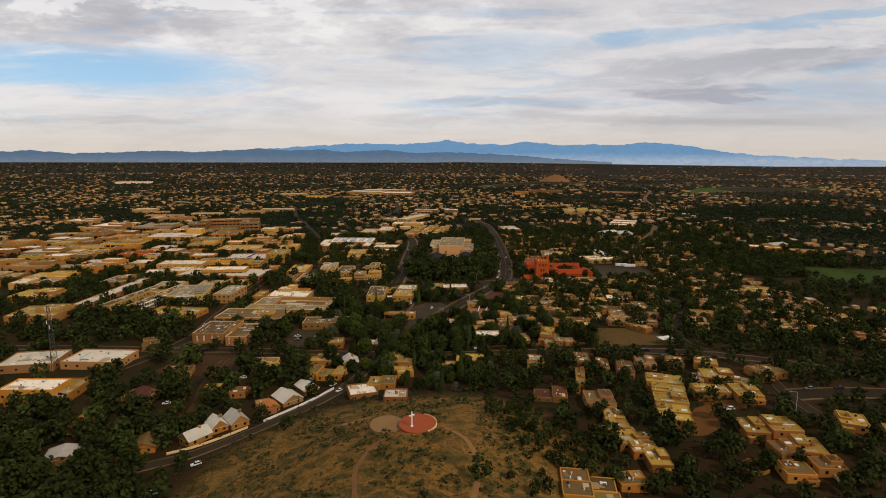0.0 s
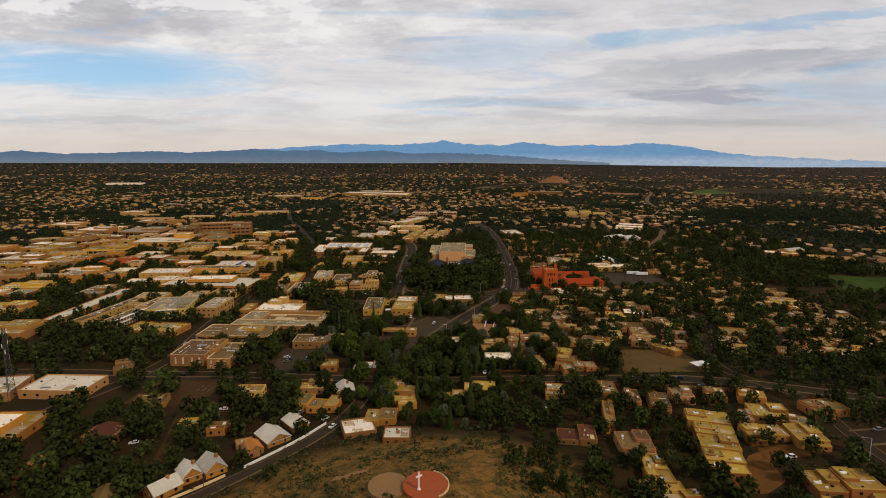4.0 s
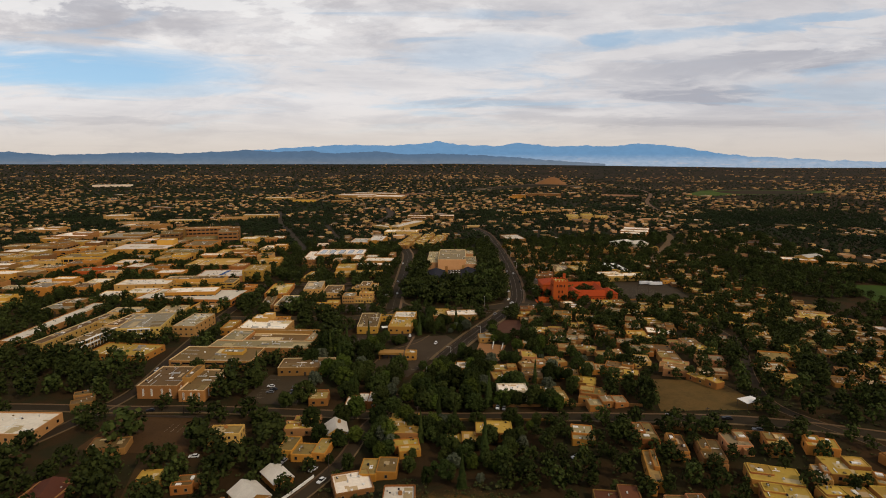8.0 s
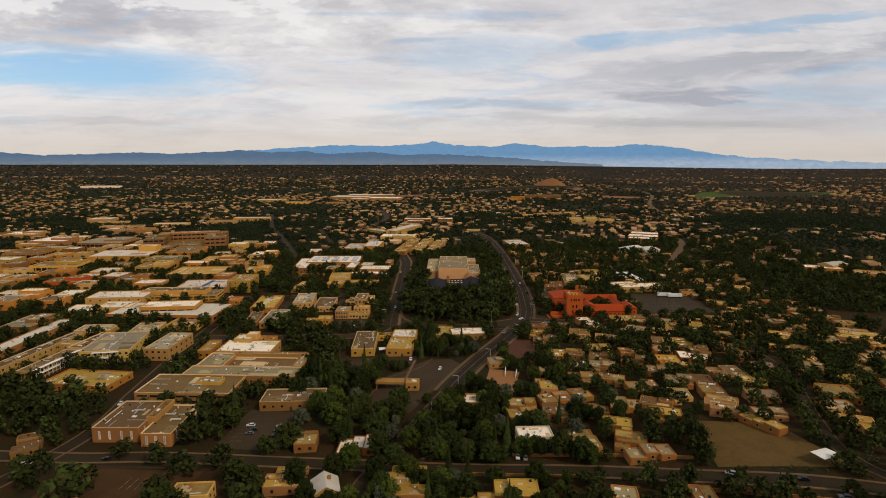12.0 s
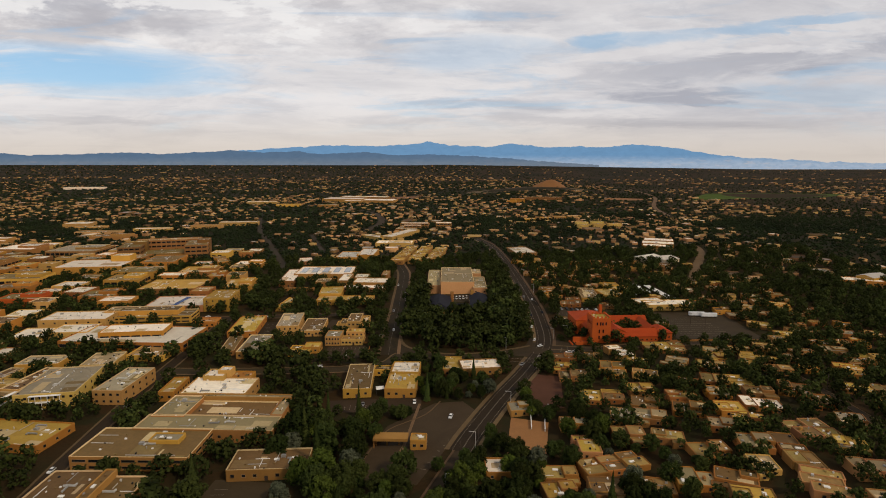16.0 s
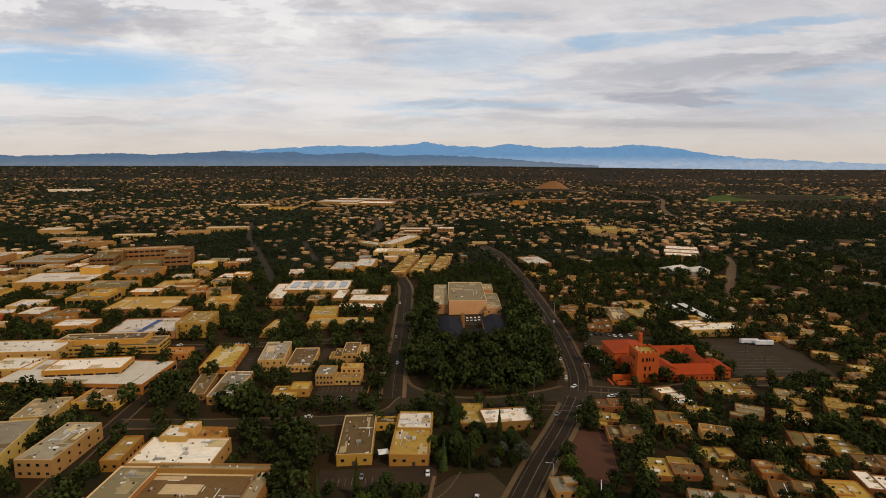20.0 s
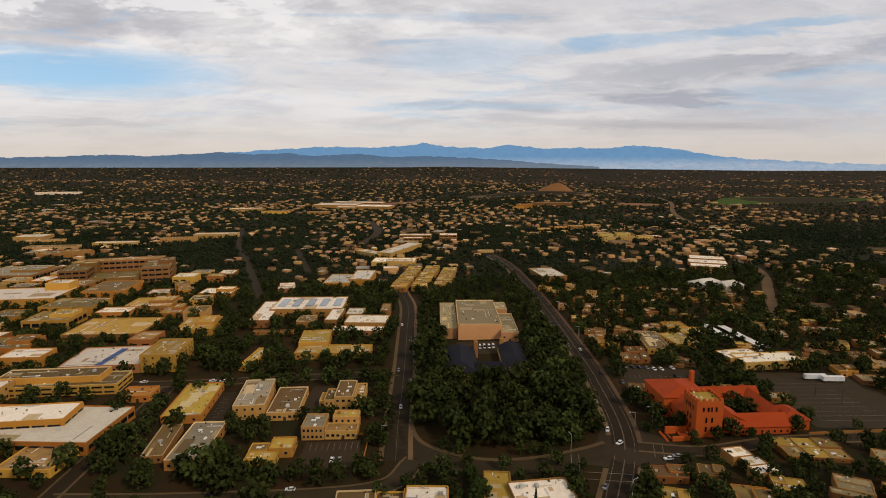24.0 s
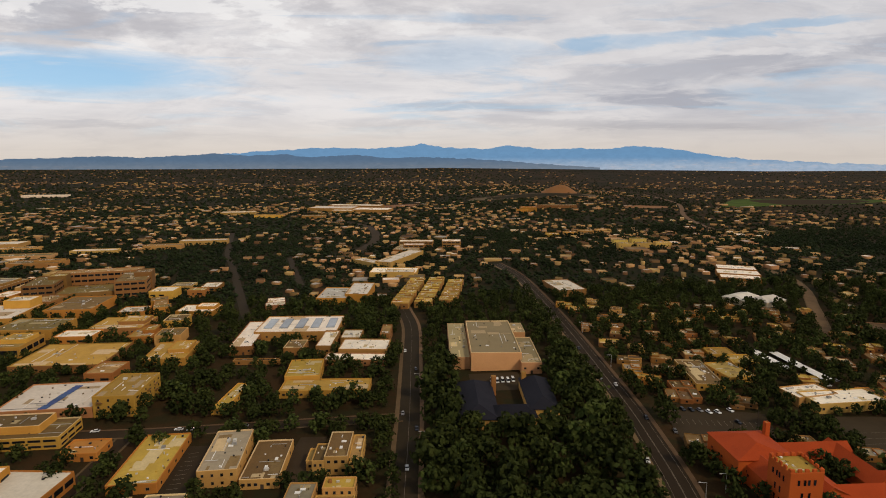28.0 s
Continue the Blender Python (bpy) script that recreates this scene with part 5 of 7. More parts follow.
# ---- condominium terraces, school and apartments beyond the park ----
for i, (x0, n) in enumerate(((-58, 6), (-35, 6), (-10, 5))):
    for k in range(n):
        terrace(x0 + k * 3.4, 968 + k * 20 + (4 if i == 2 else 0), 18, 17, -8, 6.4 + 0.2 * (k % 2), "tan", "yellow", "tan adobe condominium with stepped ochre roof")
t = thing("school_building", "long cream school building with white L-shaped roof", "building", -64, 1236)
block(t, -64, 1236, 24, 112, -25, 8, "cream", "white", 2, 3, 8, 3)
block(t, -108, 1207, 50, 19, -46, 7, "cream", "white", 1, 8, 2, 2)
t = thing("school_building", "low cream building with white stepped roof", "building", -70, 1135)
block(t, -70, 1135, 60, 34, -6, 6, "cream", "white", 1, 8, 2, 6)
block(t, -62, 1122, 36, 16, -6, 7.2, "cream", "white", 0, 0, 0, 3, keep=False)
for x, y, w, d in ((-40, 1378, 58, 22), (-44, 1338, 34, 16), (20, 1368, 32, 26)):
    t = thing("apartment_building", "brown apartment block with white notched roof", "building", x, y, "far apartments")
    block(t, x, y, w, d, -4, 10, "brown", "white", 2, 8, 2, 3, band=True)
t = thing("shopping_mall", "wide far shopping mall with bright white flat roofs", "building", -225, 2060)
for x, y, w, d, h in ((-275, 2072, 130, 80, 9), (-160, 2030, 104, 70, 8), (-215, 2125, 160, 50, 10), (-240, 2010, 60, 40, 7)):
    block(t, x, y, w, d, -12, h, "tan", "white", 0, 0, 0, 5)
for x, y, w, d, h, wall, roof, label in ((268, 1936, 44, 26, 12, "orange", "orange", "bright orange stucco building far away"), (250, 1925, 30, 16, 8, "orange", "tan", "orange stucco wing far away"), (360, 1985, 110, 18, 8, "brown", "brown", "long brown building far away"),
                                         (283, 1262, 24, 14, 8, "lemon", "tan", "cream two-storey stucco condominium block"), (310, 1258, 24, 14, 8, "lemon", "tan", "cream two-storey stucco condominium block"), (338, 1254, 24, 14, 8, "lemon", "tan", "cream two-storey stucco condominium block"),
                                         (290, 1305, 24, 14, 8, "lemon", "tan", "cream two-storey stucco condominium block"), (322, 1310, 24, 14, 8, "lemon", "tan", "cream two-storey stucco condominium block"), (255, 1470, 26, 18, 6, "yellow", "tan", "yellow stucco house with flat roof"),
                                         (290, 1490, 30, 18, 6, "tan", "tan", "tan stucco house with flat roof"), (328, 1500, 30, 16, 6, "cream", "yellow", "cream stucco house with yellow roof"), (215, 1450, 24, 18, 6, "yellow", "yellow", "yellow stucco house with flat roof"),
                                         (-1400, 2585, 150, 40, 8, "white", "white", "far school with white roof"), (-740, 1410, 50, 40, 10, "cream", "white", "cream church hall with white roof"), (-700, 1380, 60, 20, 6, "cream", "tan", "low cream wing with tan roof"),
                                         (-640, 1300, 80, 24, 6, "peach", "tan", "low pink stucco building with tan roof"), (-560, 1345, 70, 20, 6, "cream", "white", "low cream building with white roof"), (-470, 1390, 60, 20, 7, "cream", "tan", "low cream stucco offices with tan roof"),
                                         (-420, 1440, 80, 24, 8, "cream", "white", "cream stucco offices with white roof"), (-520, 1980, 90, 30, 7, "cream", "white", "low cream shops with white roof"), (-420, 1900, 70, 26, 7, "yellow", "tan", "low yellow shops with tan roof"),
                                         (-300, 1880, 60, 30, 7, "tan", "tan", "low tan shops with flat roof"), (-640, 1120, 60, 40, 7, "cream", "white", "cream stucco building with white roof")):
    t = thing("stucco_building", label, "building", x, y)
    block(t, x, y, w, d, -4 if x > 0 else 6, h, wall, roof, 1, max(2, int(w / 7)), 0, 4)
t = thing("white_hall", "white building with broad folded metal roof", "building", 284, 930)
gable(t, 276, 934, 22, 30, -60, 5, 8, "white", "metal", None, 0.6, 5)
gable(t, 294, 922, 20, 26, -70, 5, 8.5, "white", "metal", None, 0.6, 5)


def mound(x, y, a, b, h, mat, label):
    """A bare heap of earth with an uneven crest."""
    n, rows = 36, 9
    verts, faces = [], []
    for j in range(rows):
        k = j / (rows - 1)
        for i in range(n):
            q = i * 2 * math.pi / n
            r = (1 - k) * (1 + 0.16 * noise.noise(Vector((math.cos(q) * 1.5, math.sin(q) * 1.5, x + k))))
            px, py = x + math.cos(q) * a * r + a * 0.12 * k, y + math.sin(q) * b * r
            verts.append((px, py, gz(px, py) - 1.5 + (h + 1.5) * (3 * k * k - 2 * k ** 3) ** 0.8))
    faces = [(j * n + i, j * n + (i + 1) % n, j * n + n + (i + 1) % n, j * n + n + i) for j in range(rows - 1) for i in range(n)]
    tagged(new("mound", mesh_from("mound", verts, faces, mat, smooth=True)), label, "hill", kind="structure")
    RECTS.append((x, y, a * 0.8, b * 0.8, 0))


mound(455, 2335, 70, 50, 26, "sand", "bare orange sand hill far away")

# convention centre: a broad roof with a long sunk court in it
t = thing("convention_center", "grey flat-roofed convention centre with a sunken roof court", "building", -135, 497)
block(t, -136.5, 483.5, 72, 17, -4, 7, "tan", "olive", 1, 12, 2, 3)
block(t, -160.5, 505, 18, 27, -4, 7, "tan", "olive", 0, 0, 3, 2)
block(t, -126, 516, 52, 5, -4, 7.4, "tan", "olive", 0, 0, 0, 0)
block(t, -126, 502.5, 53, 22, -4, 5.0, "tan", "brown", 0, 0, 0, 4)
block(t, -103, 503, 7, 24, -4, 6.6, "tan", "olive", 0, 0, 3, 1)
t = thing("office_building", "white stepped building with low roof lights", "building", -147, 531)
block(t, -147, 531.3, 39, 25, -3, 7.6, "cream", "white", 1, 5, 3, 9)
block(t, -164, 533, 8, 20, -3, 6.4, "cream", "white", 0, 0, 0, 4)
block(t, -154, 546, 13, 12, -4, 10, "cream", "white", 0, 0, 0, 2)
block(t, -149, 549, 8, 8, -4, 11.6, "cream", "white", 0, 0, 0, 1, keep=False)
block(t, -139, 549, 13, 11, -4, 7.6, "orange", "orange", 1, 3, 2, 1)
t = thing("office_building", "narrow orange hall with yellow roof", "building", -177.5, 538)
block(t, -177.5, 538, 9.4, 24, 0, 6.0, "orange", "yellow", 1, 2, 6, 1)

# theatre stage box and hotel towers
t = thing("theatre_tower", "tall cream stage box of the theatre", "building", -424, 965)
block(t, -424, 965, 24, 20, 4, 16, "yellow", "white", 0, 0, 0, 1)
# downtown blocks further to the left
for x, y, w, d, h, wall, roof, n in ((-437, 621, 46, 30, 7, "yellow", "yellow", 8), (-505, 690, 50, 40, 7, "tan", "tan", 8), (-586, 947, 48, 40, 11, "brown", "tan", 8), (-419, 765, 40, 26, 8, "red", "tan", 7),
                                     (-487, 860, 56, 36, 9, "yellow", "tan", 9), (-355, 610, 26, 36, 5, "brown", "grey", 3), (-345, 472, 40, 34, 7, "tan", "tan", 7), (-560, 790, 50, 34, 7, "tan", "white", 8),
                                     (-425, 702, 46, 24, 8, "orange", "white", 8), (-461, 815, 36, 26, 8, "orange", "tan", 6), (-539, 1067, 70, 60, 9, "tan", "grey", 9), (-352, 780, 34, 30, 7, "orange", "tan", 6),
                                     (-362, 850, 38, 34, 9, "yellow", "tan", 7), (-640, 1090, 60, 50, 8, "tan", "white", 8), (-660, 860, 60, 50, 8, "orange", "tan", 8), (-300, 905, 44, 36, 7, "tan", "yellow", 7),
                                     (-620, 700, 50, 40, 7, "tan", "tan", 7), (-270, 880, 20, 30, 6, "orange", "yellow", 3), (-255, 960, 36, 26, 5, "orange", "white", 5), (-520, 560, 40, 40, 6, "tan", "yellow", 6),
                                     (-750, 1180, 60, 40, 7, "tan", "white", 7), (-577, 1230, 70, 30, 7, "tan", "tan", 7), (-395, 540, 40, 30, 6, "tan", "yellow", 6), (-228, 830, 30, 40, 6, "yellow", "yellow", 4)):
    t = thing("commercial_building", {"red": "red brick", "brown": "brown stucco", "orange": "orange stucco", "yellow": "yellow stucco", "tan": "tan stucco"}[wall] + " flat-roofed downtown building", "building", x, y, "downtown blocks")
    yaw = random.Random(x).uniform(-3, 6)
    block(t, x, y, w, d, yaw, h, wall, roof, 1, n, 2, 4, band=h > 8)
    block(t, x + w * 0.2, y + d * 0.12, w * 0.5, d * 0.55, yaw, h + 2.4, wall, roof, 1, 3, 0, 2, keep=False)

# smaller shops and offices that fill the downtown streets
rng = random.Random(77)
for i in range(13):
    for j in range(13):
        x, y = -250 - i * 33 + rng.uniform(-6, 6), 590 + j * 40 + rng.uniform(-7, 7)
        w, d, h = rng.uniform(18, 30), rng.uniform(16, 28), rng.uniform(5, 9.5)
        wall, roof = rng.choice(("yellow", "orange", "orange", "cream", "adobe", "brown")), rng.choice(("tan", "grey", "brown", "white", "olive", "white"))
        if x < -0.80 * y - 20 or j * 33 + i * 10 > 520 or any(abs(x - a) < (w / 2 + b) * 0.98 and abs(y - c) < (d / 2 + e) * 1.0 for a, c, b, e, _ in RECTS) or any(np.min(np.hypot(line[:, 0] - x, line[:, 1] - y)) < half + 13 for line, half in ROADS):
            continue
        t = thing("shop_building", wall + " stucco shop building with flat " + roof + " roof", "building", x, y, "downtown blocks")
        block(t, x, y, w, d, rng.uniform(-3, 6), h, wall, roof, 0, 0, 0, 1)
        to = pose(0, 0, 0)
        for k in range(int(w / 9)):
            window(t, to, (k + 0.5) * 9 - w / 2, -d / 2 - 0.1, h * 0.5, 0, 5.4, 1.8)

# solar panels and skylights
solar = thing("solar_panel_row", "long row of dark blue solar panels on a white roof", "solar panels", -258, 745, z=gz(-258, 745) + 5.8)
for i in range(14):
    part("solar_panel", cached(("solar",), lambda: mesh_from("solar_panel", *solid([(-2.3, 2.3, -1.2, 1.2, 0.35, 0.42), (-2.2, -2.1, -1.0, -0.9, 0, 0.35), (2.1, 2.2, 0.9, 1.0, 0, 0.35)]), "solar_blue")), solar, at=pose(1.0 + i * 0.12 - 2, -18 + i * 2.6, 0.0, 8, 0, 0))
lights = thing("skylight_row", "grey glazed skylights on the convention roof", "skylights", -142, 890, z=gz(-142, 890) + 7.3)
for i in range(5):
    part("skylight", cached(("bigsky",), lambda: mesh_from("skylight", *solid([(-3.5, 3.5, -14, 14, 0, 0.5), (-3.2, 3.2, -13.6, 13.6, 0.5, 0.75)]), "skylight_panel")), lights, at=pose(-26 + i * 13, 0, 0))

# ---- red temple ----
G = 4.6
temple = thing("temple", "red-orange Moorish temple with crenellated tower and tiled roofs", "temple", 108.5, 613, z=G)


def tower(th, x, y, w, h):
    block(th, x, y, w, w, 0, h - 1.2, "red", "yellow", 0, 0, 0, 0, parapet=0.5, base=G)
    at = Matrix.Translation(Vector((x, y, G)) - th.location)
    tooth = cached(("merlon",), lambda: mesh_from("merlon", *lathe([(ring(1.7, 0.8, 0.1), 0), (ring(1.7, 0.8, 0.1), 1.0), (ring(1.4, 0.6, 0.1), 1.3), (ring(0.1, 0.1, 0.02), 1.32)]), "wall_red"))
    for i in range(5):
        q = -w / 2 + 1.0 + i * (w - 2.0) / 4
        for p, r, turn in ((q, -w / 2 + 0.5, 0), (q, w / 2 - 0.5, 0), (-w / 2 + 0.5, q, 90), (w / 2 - 0.5, q, 90)):
            part("merlon", tooth, th, at=at @ pose(p, r, h - 1.22, 0, 0, turn))
    for z, xs in ((h - 5.5, (-3.3, -0.8, 0.9, 3.3)), (h - 11.2, (-1.6, 1.4)), (h - 16, (-1.6, 1.4))):
        for q in xs:
            tall = 2.6 if z > h - 6 else 3.0
            window(th, at, q, -w / 2, z, 0, 1.3, tall)
            window(th, at, -w / 2, q, z, -90, 1.3, tall)


tower(temple, 108.5, 613, 14.0, 21.9)
gable(temple, 109.5, 645, 26, 26, 0, 12.0, 15.5, "red", "tile", G, 0.6, 9.0, 3)
gable(temple, 107.5, 627, 14, 15, 0, 9.5, 13.0, "red", "tile", G, 0.3, 0, 2)
block(temple, 116.5, 628, 5, 14, 0, 12.5, "red", "yellow", 0, 0, 0, 0, base=G)
gable(temple, 122.5, 617, 14, 15, 0, 8.6, 12.0, "red", "tile", G, 0.5, 0, 3)
gable(temple, 137, 613, 13, 30, 90, 6.8, 11.0, "red", "tile", G, 0.6, 0, 9)
gable(temple, 157, 618, 14, 17, 0, 8.2, 11.5, "red", "tile", G, 0.6, 6.0, 3)
gable(temple, 152, 634, 12, 34, 0, 6.8, 11.0, "red", "tile", G, 0.6, 0, 4)
gable(temple, 137, 647, 12, 40, 90, 7.0, 11.5, "red", "tile", G, 0.6, 0, 4)
block(temple, 122.6, 654, 2.4, 2.4, 0, 18.5, "red", "tan", 0, 0, 0, 0, base=G, parapet=0.3)
for i, (x, y, w, d, h) in enumerate(((95, 613, 12, 1.2, 4.4), (95, 604, 12, 1.2, 3.4), (86.5, 608.5, 1.2, 10, 1.8), (95, 608.5, 11, 8, 1.0), (98, 608.5, 6, 8, 2.0))):
    block(temple, x, y, w, d, 0, h, "red", "tile", 0, 0, 0, 0, base=G, parapet=0.15)

# ---- courthouse front and post office ----
t = thing("courthouse_wing", "olive-roofed low side wing of the courthouse", "building", -11, 829)
block(t, -11.5, 829.5, 14, 84, -2, 9, "peach", "olive", 0, 0, 0, 1)
block(t, 36.5, 846, 12, 26, -3, 11, "peach", "olive", 1, 2, 2, 1)
post = thing("post_office", "white building with dark blue-black hipped slate roofs", "building", 10, 725)
gable(post, -9, 722, 22, 52, -2, 6.5, 11.5, "cream", "slate", None, 0.6, 9.0, 3)
gable(post, 29, 728, 17, 46, -3, 6.5, 11.0, "cream", "slate", None, 0.6, 8.0, 3)
gable(post, 10, 705, 16, 24, 90, 6.0, 10.0, "cream", "slate", None, 0.5, 6.0, 3)
block(post, 4, 742, 3, 3, 0, 12.5, "tan", "tan", 0, 0, 0, 0, parapet=0.3)
block(post, 24, 748, 3, 3, 0, 12.0, "tan", "tan", 0, 0, 0, 0, parapet=0.3)

# ---- drive-through bank ----
t = thing("bank_canopy", "tan drive-through canopy on square posts", "canopy", -41, 465)
at = Matrix.Translation((0, 0, 0)) @ pose(0, 0, 0, 0, 0, -4)
part("roof", mesh_from("roof", *solid([(-8.5, 8.5, -3.4, 3.4, 3.8, 5.2)]), "wall_tan"), t, at=at)
for x in (-7.4, -2, 4):
    part("post", cached(("bankpost",), lambda: mesh_from("post", *lathe([(ring(0.6, 0.6, 0.1), -0.8), (ring(0.6, 0.6, 0.1), 3.85)]), "wall_tan")), t, at=at @ pose(x, 0, 0))
part("end_wall", mesh_from("end_wall", *solid([(-8.4, -8.0, -2.6, 2.6, -0.8, 5.2)]), "wall_tan"), t, at=at)
t = thing("bank_kiosk", "small yellow adobe kiosk at the canopy's end", "kiosk", -27.3, 462)
block(t, -27.3, 462, 8, 7.5, -4, 5.4, "yellow", "tan", 1, 2, 2, 3)
lot([(-33, 454), (-22, 454), (-20, 468), (-33, 468)], "concrete", "pale concrete island under the kiosk", None, "traffic_island")
RECTS.append((-41, 465, 10, 4, 0))
for points, w in (([(-40, 444), (-36, 458), (-33.5, 470), (-27, 512)], 1.6), ([(-55, 446), (-50, 464), (-43, 482), (-24, 497), (-15, 514)], 0.7)):
    tagged(new("pavement", mesh_from("pavement", *strip(smooth_line(points), -w / 2, w / 2, 0.27), "concrete")), "pale concrete kerb strip in the bank yard", "pavement", kind="structure")

# ---- gabled houses below the hill ----
for x, y, w, d, yaw, e, r, wall, roof, label in (
        (-120, 257, 9, 12, -35, 3.4, 6.6, "orange", "metal", "small orange house with white metal gable roof"),
        (-114, 268, 8, 10, 40, 3.6, 7.0, "orange", "metal", "small orange house with steep white metal gable"),
        (-106, 273, 9, 12, 40, 3.6, 7.0, "orange", "metal", "small house with white metal gable roof"),
        (-87, 300, 12, 14, 42, 3.2, 6.2, "brown", "metal", "brown house with grey metal gable roof"),
        (-79.5, 314, 9, 13, 40, 3.4, 5.4, "orange", "metal", "orange house with pale metal roof"),
        (-61, 355, 11, 12, 14, 3.6, 6.8, "yellow", "metal", "yellow house with white metal gable roof"),
        (-93, 289, 7, 9, 35, 3.0, 5.2, "brown", "orange", "brown house with bright orange-red roof"),
        (-174, 241, 13, 12, 20, 3.4, 5.0, "brown", "metal", "old house with rusty pale metal roof"),
        (-184, 272, 10, 14, 10, 3.4, 5.8, "pink", "orange", "house with rusty orange metal roof"),
        (-141, 251, 10, 12, 15, 3.4, 5.5, "orange", "brown", "orange house with brown gable roof"),
        (-172, 305, 15, 15, 15, 3.6, 5.8, "pink", "redbrown", "pink house with low dark brown roof")):
    t = thing("gabled_house", label, "house", x, y, "houses below the hill")
    gable(t, x, y, w, d, yaw, e, r, wall, roof)
    if r > 6.3:
        part("chimney", cached(("unit", 4), lambda: unit_mesh(4))[1], t, at=pose(1.5, 1.5, r - 0.8))

# white picture-window shade sail, tent roofs
def shade(x, y, w, d, h, yaw, label):
    t = thing("canopy_tent", label, "canopy", x, y)
    part("canopy", mesh_from("canopy", [(-w / 2, -d / 2, h - 0.8), (w / 2, -d / 2, h - 0.6), (w / 2, d / 2, h - 0.7), (-w / 2, d / 2, h - 0.6), (0, 0, h),
                                       (-w / 2, -d / 2, h - 0.9), (w / 2, -d / 2, h - 0.7), (w / 2, d / 2, h - 0.8), (-w / 2, d / 2, h - 0.7)],
                             [(0, 1, 4), (1, 2, 4), (2, 3, 4), (3, 0, 4), (8, 7, 6, 5), (0, 5, 6, 1), (1, 6, 7, 2), (2, 7, 8, 3), (3, 8, 5, 0)], "white_paint"), t, at=pose(0, 0, 0, 0, 0, yaw))
    for a in (-1, 1):
        for b in (-1, 1):
            part("pole", cached(("pole", h), lambda: mesh_from("pole", *lathe([(ring(0.16, 0.16, 0.04), -0.8), (ring(0.16, 0.16, 0.04), h - 0.7)]), "steel")), t, at=pose(0, 0, 0, 0, 0, yaw) @ pose(a * w * 0.47, b * d * 0.47, 0))
    RECTS.append((x, y, w / 2, d / 2, yaw))


shade(138, 338, 9, 6, 4.2, 20, "white peaked canopy in a yard")
shade(-51, 530, 5, 5, 4.5, 10, "white shade sail in the courtyard")
shade(218, 766, 7, 54, 3.2, 2, "long white metal carport")
shade(205, 780, 7, 40, 3.2, 2, "long pale metal carport")
RECTS.append((10, 738, 32, 44, 0))

# ---- further houses ----


def occupied(xs, ys, margin):
    """Which of the places lie on or within the margin of a building, a road or a yard."""
    xs, ys = np.asarray(xs, float), np.asarray(ys, float)
    hit = np.zeros(len(xs), bool)
    for x, y, a, b, yaw in RECTS:
        c, s = math.cos(radians(yaw)), math.sin(radians(yaw))
        p, q = (xs - x) * c + (ys - y) * s, -(xs - x) * s + (ys - y) * c
        hit |= (np.abs(p) < a + margin) & (np.abs(q) < b + margin)
    for line, half in ROADS:
        for a, b in zip(line[:-1:2], line[2::2]):
            d = b - a
            k = np.clip(((xs - a[0]) * d[0] + (ys - a[1]) * d[1]) / (d @ d), 0, 1)
            hit |= np.hypot(xs - a[0] - k * d[0], ys - a[1] - k * d[1]) < half + margin * 0.6
    for poly in LOTS:
        inside = np.zeros(len(xs), bool)
        for (x0, y0), (x1, y1) in zip(poly, np.roll(poly, -1, 0)):
            cross = (y0 > ys) != (y1 > ys)
            with np.errstate(divide="ignore", invalid="ignore"):
                inside ^= cross & (xs < (x1 - x0) * (ys - y0) / (y1 - y0 + 1e-12) + x0)
        hit |= inside
    return hit


def hill(xs, ys):
    return ((xs + 5) / 62) ** 2 + ((ys - 205) / 78) ** 2


def slope_edge(xs, ys):
    """How far out the open grass of the hill reaches, in units of hill()."""
    return np.where((xs < -15) & (ys < 305), 2.7, np.where(xs > 20, 0.32, 1.25))


def oval(xs, ys):
    """Inside the wooded oval between its two streets."""
    right = np.interp(ys, [590, 610, 680, 750, 800], [40, 50, 62, 68, 70])
    front = 603 + 0.009 * (xs - 10) ** 2
    return (xs > -41) & (xs < right) & (ys > front) & (ys < 800)


def spread(x0, x1, y0, y1, step, rng, jitter=0.42):
    gx, gy = np.meshgrid(np.arange(x0, x1, step), np.arange(y0, y1, step))
    xs, ys = gx.ravel() + rng.uniform(-jitter, jitter, gx.size) * step, gy.ravel() + rng.uniform(-jitter, jitter, gx.size) * step
    seen = np.abs(xs + 0.05 * ys) < 0.86 * ys + 60
    return xs[seen], ys[seen]


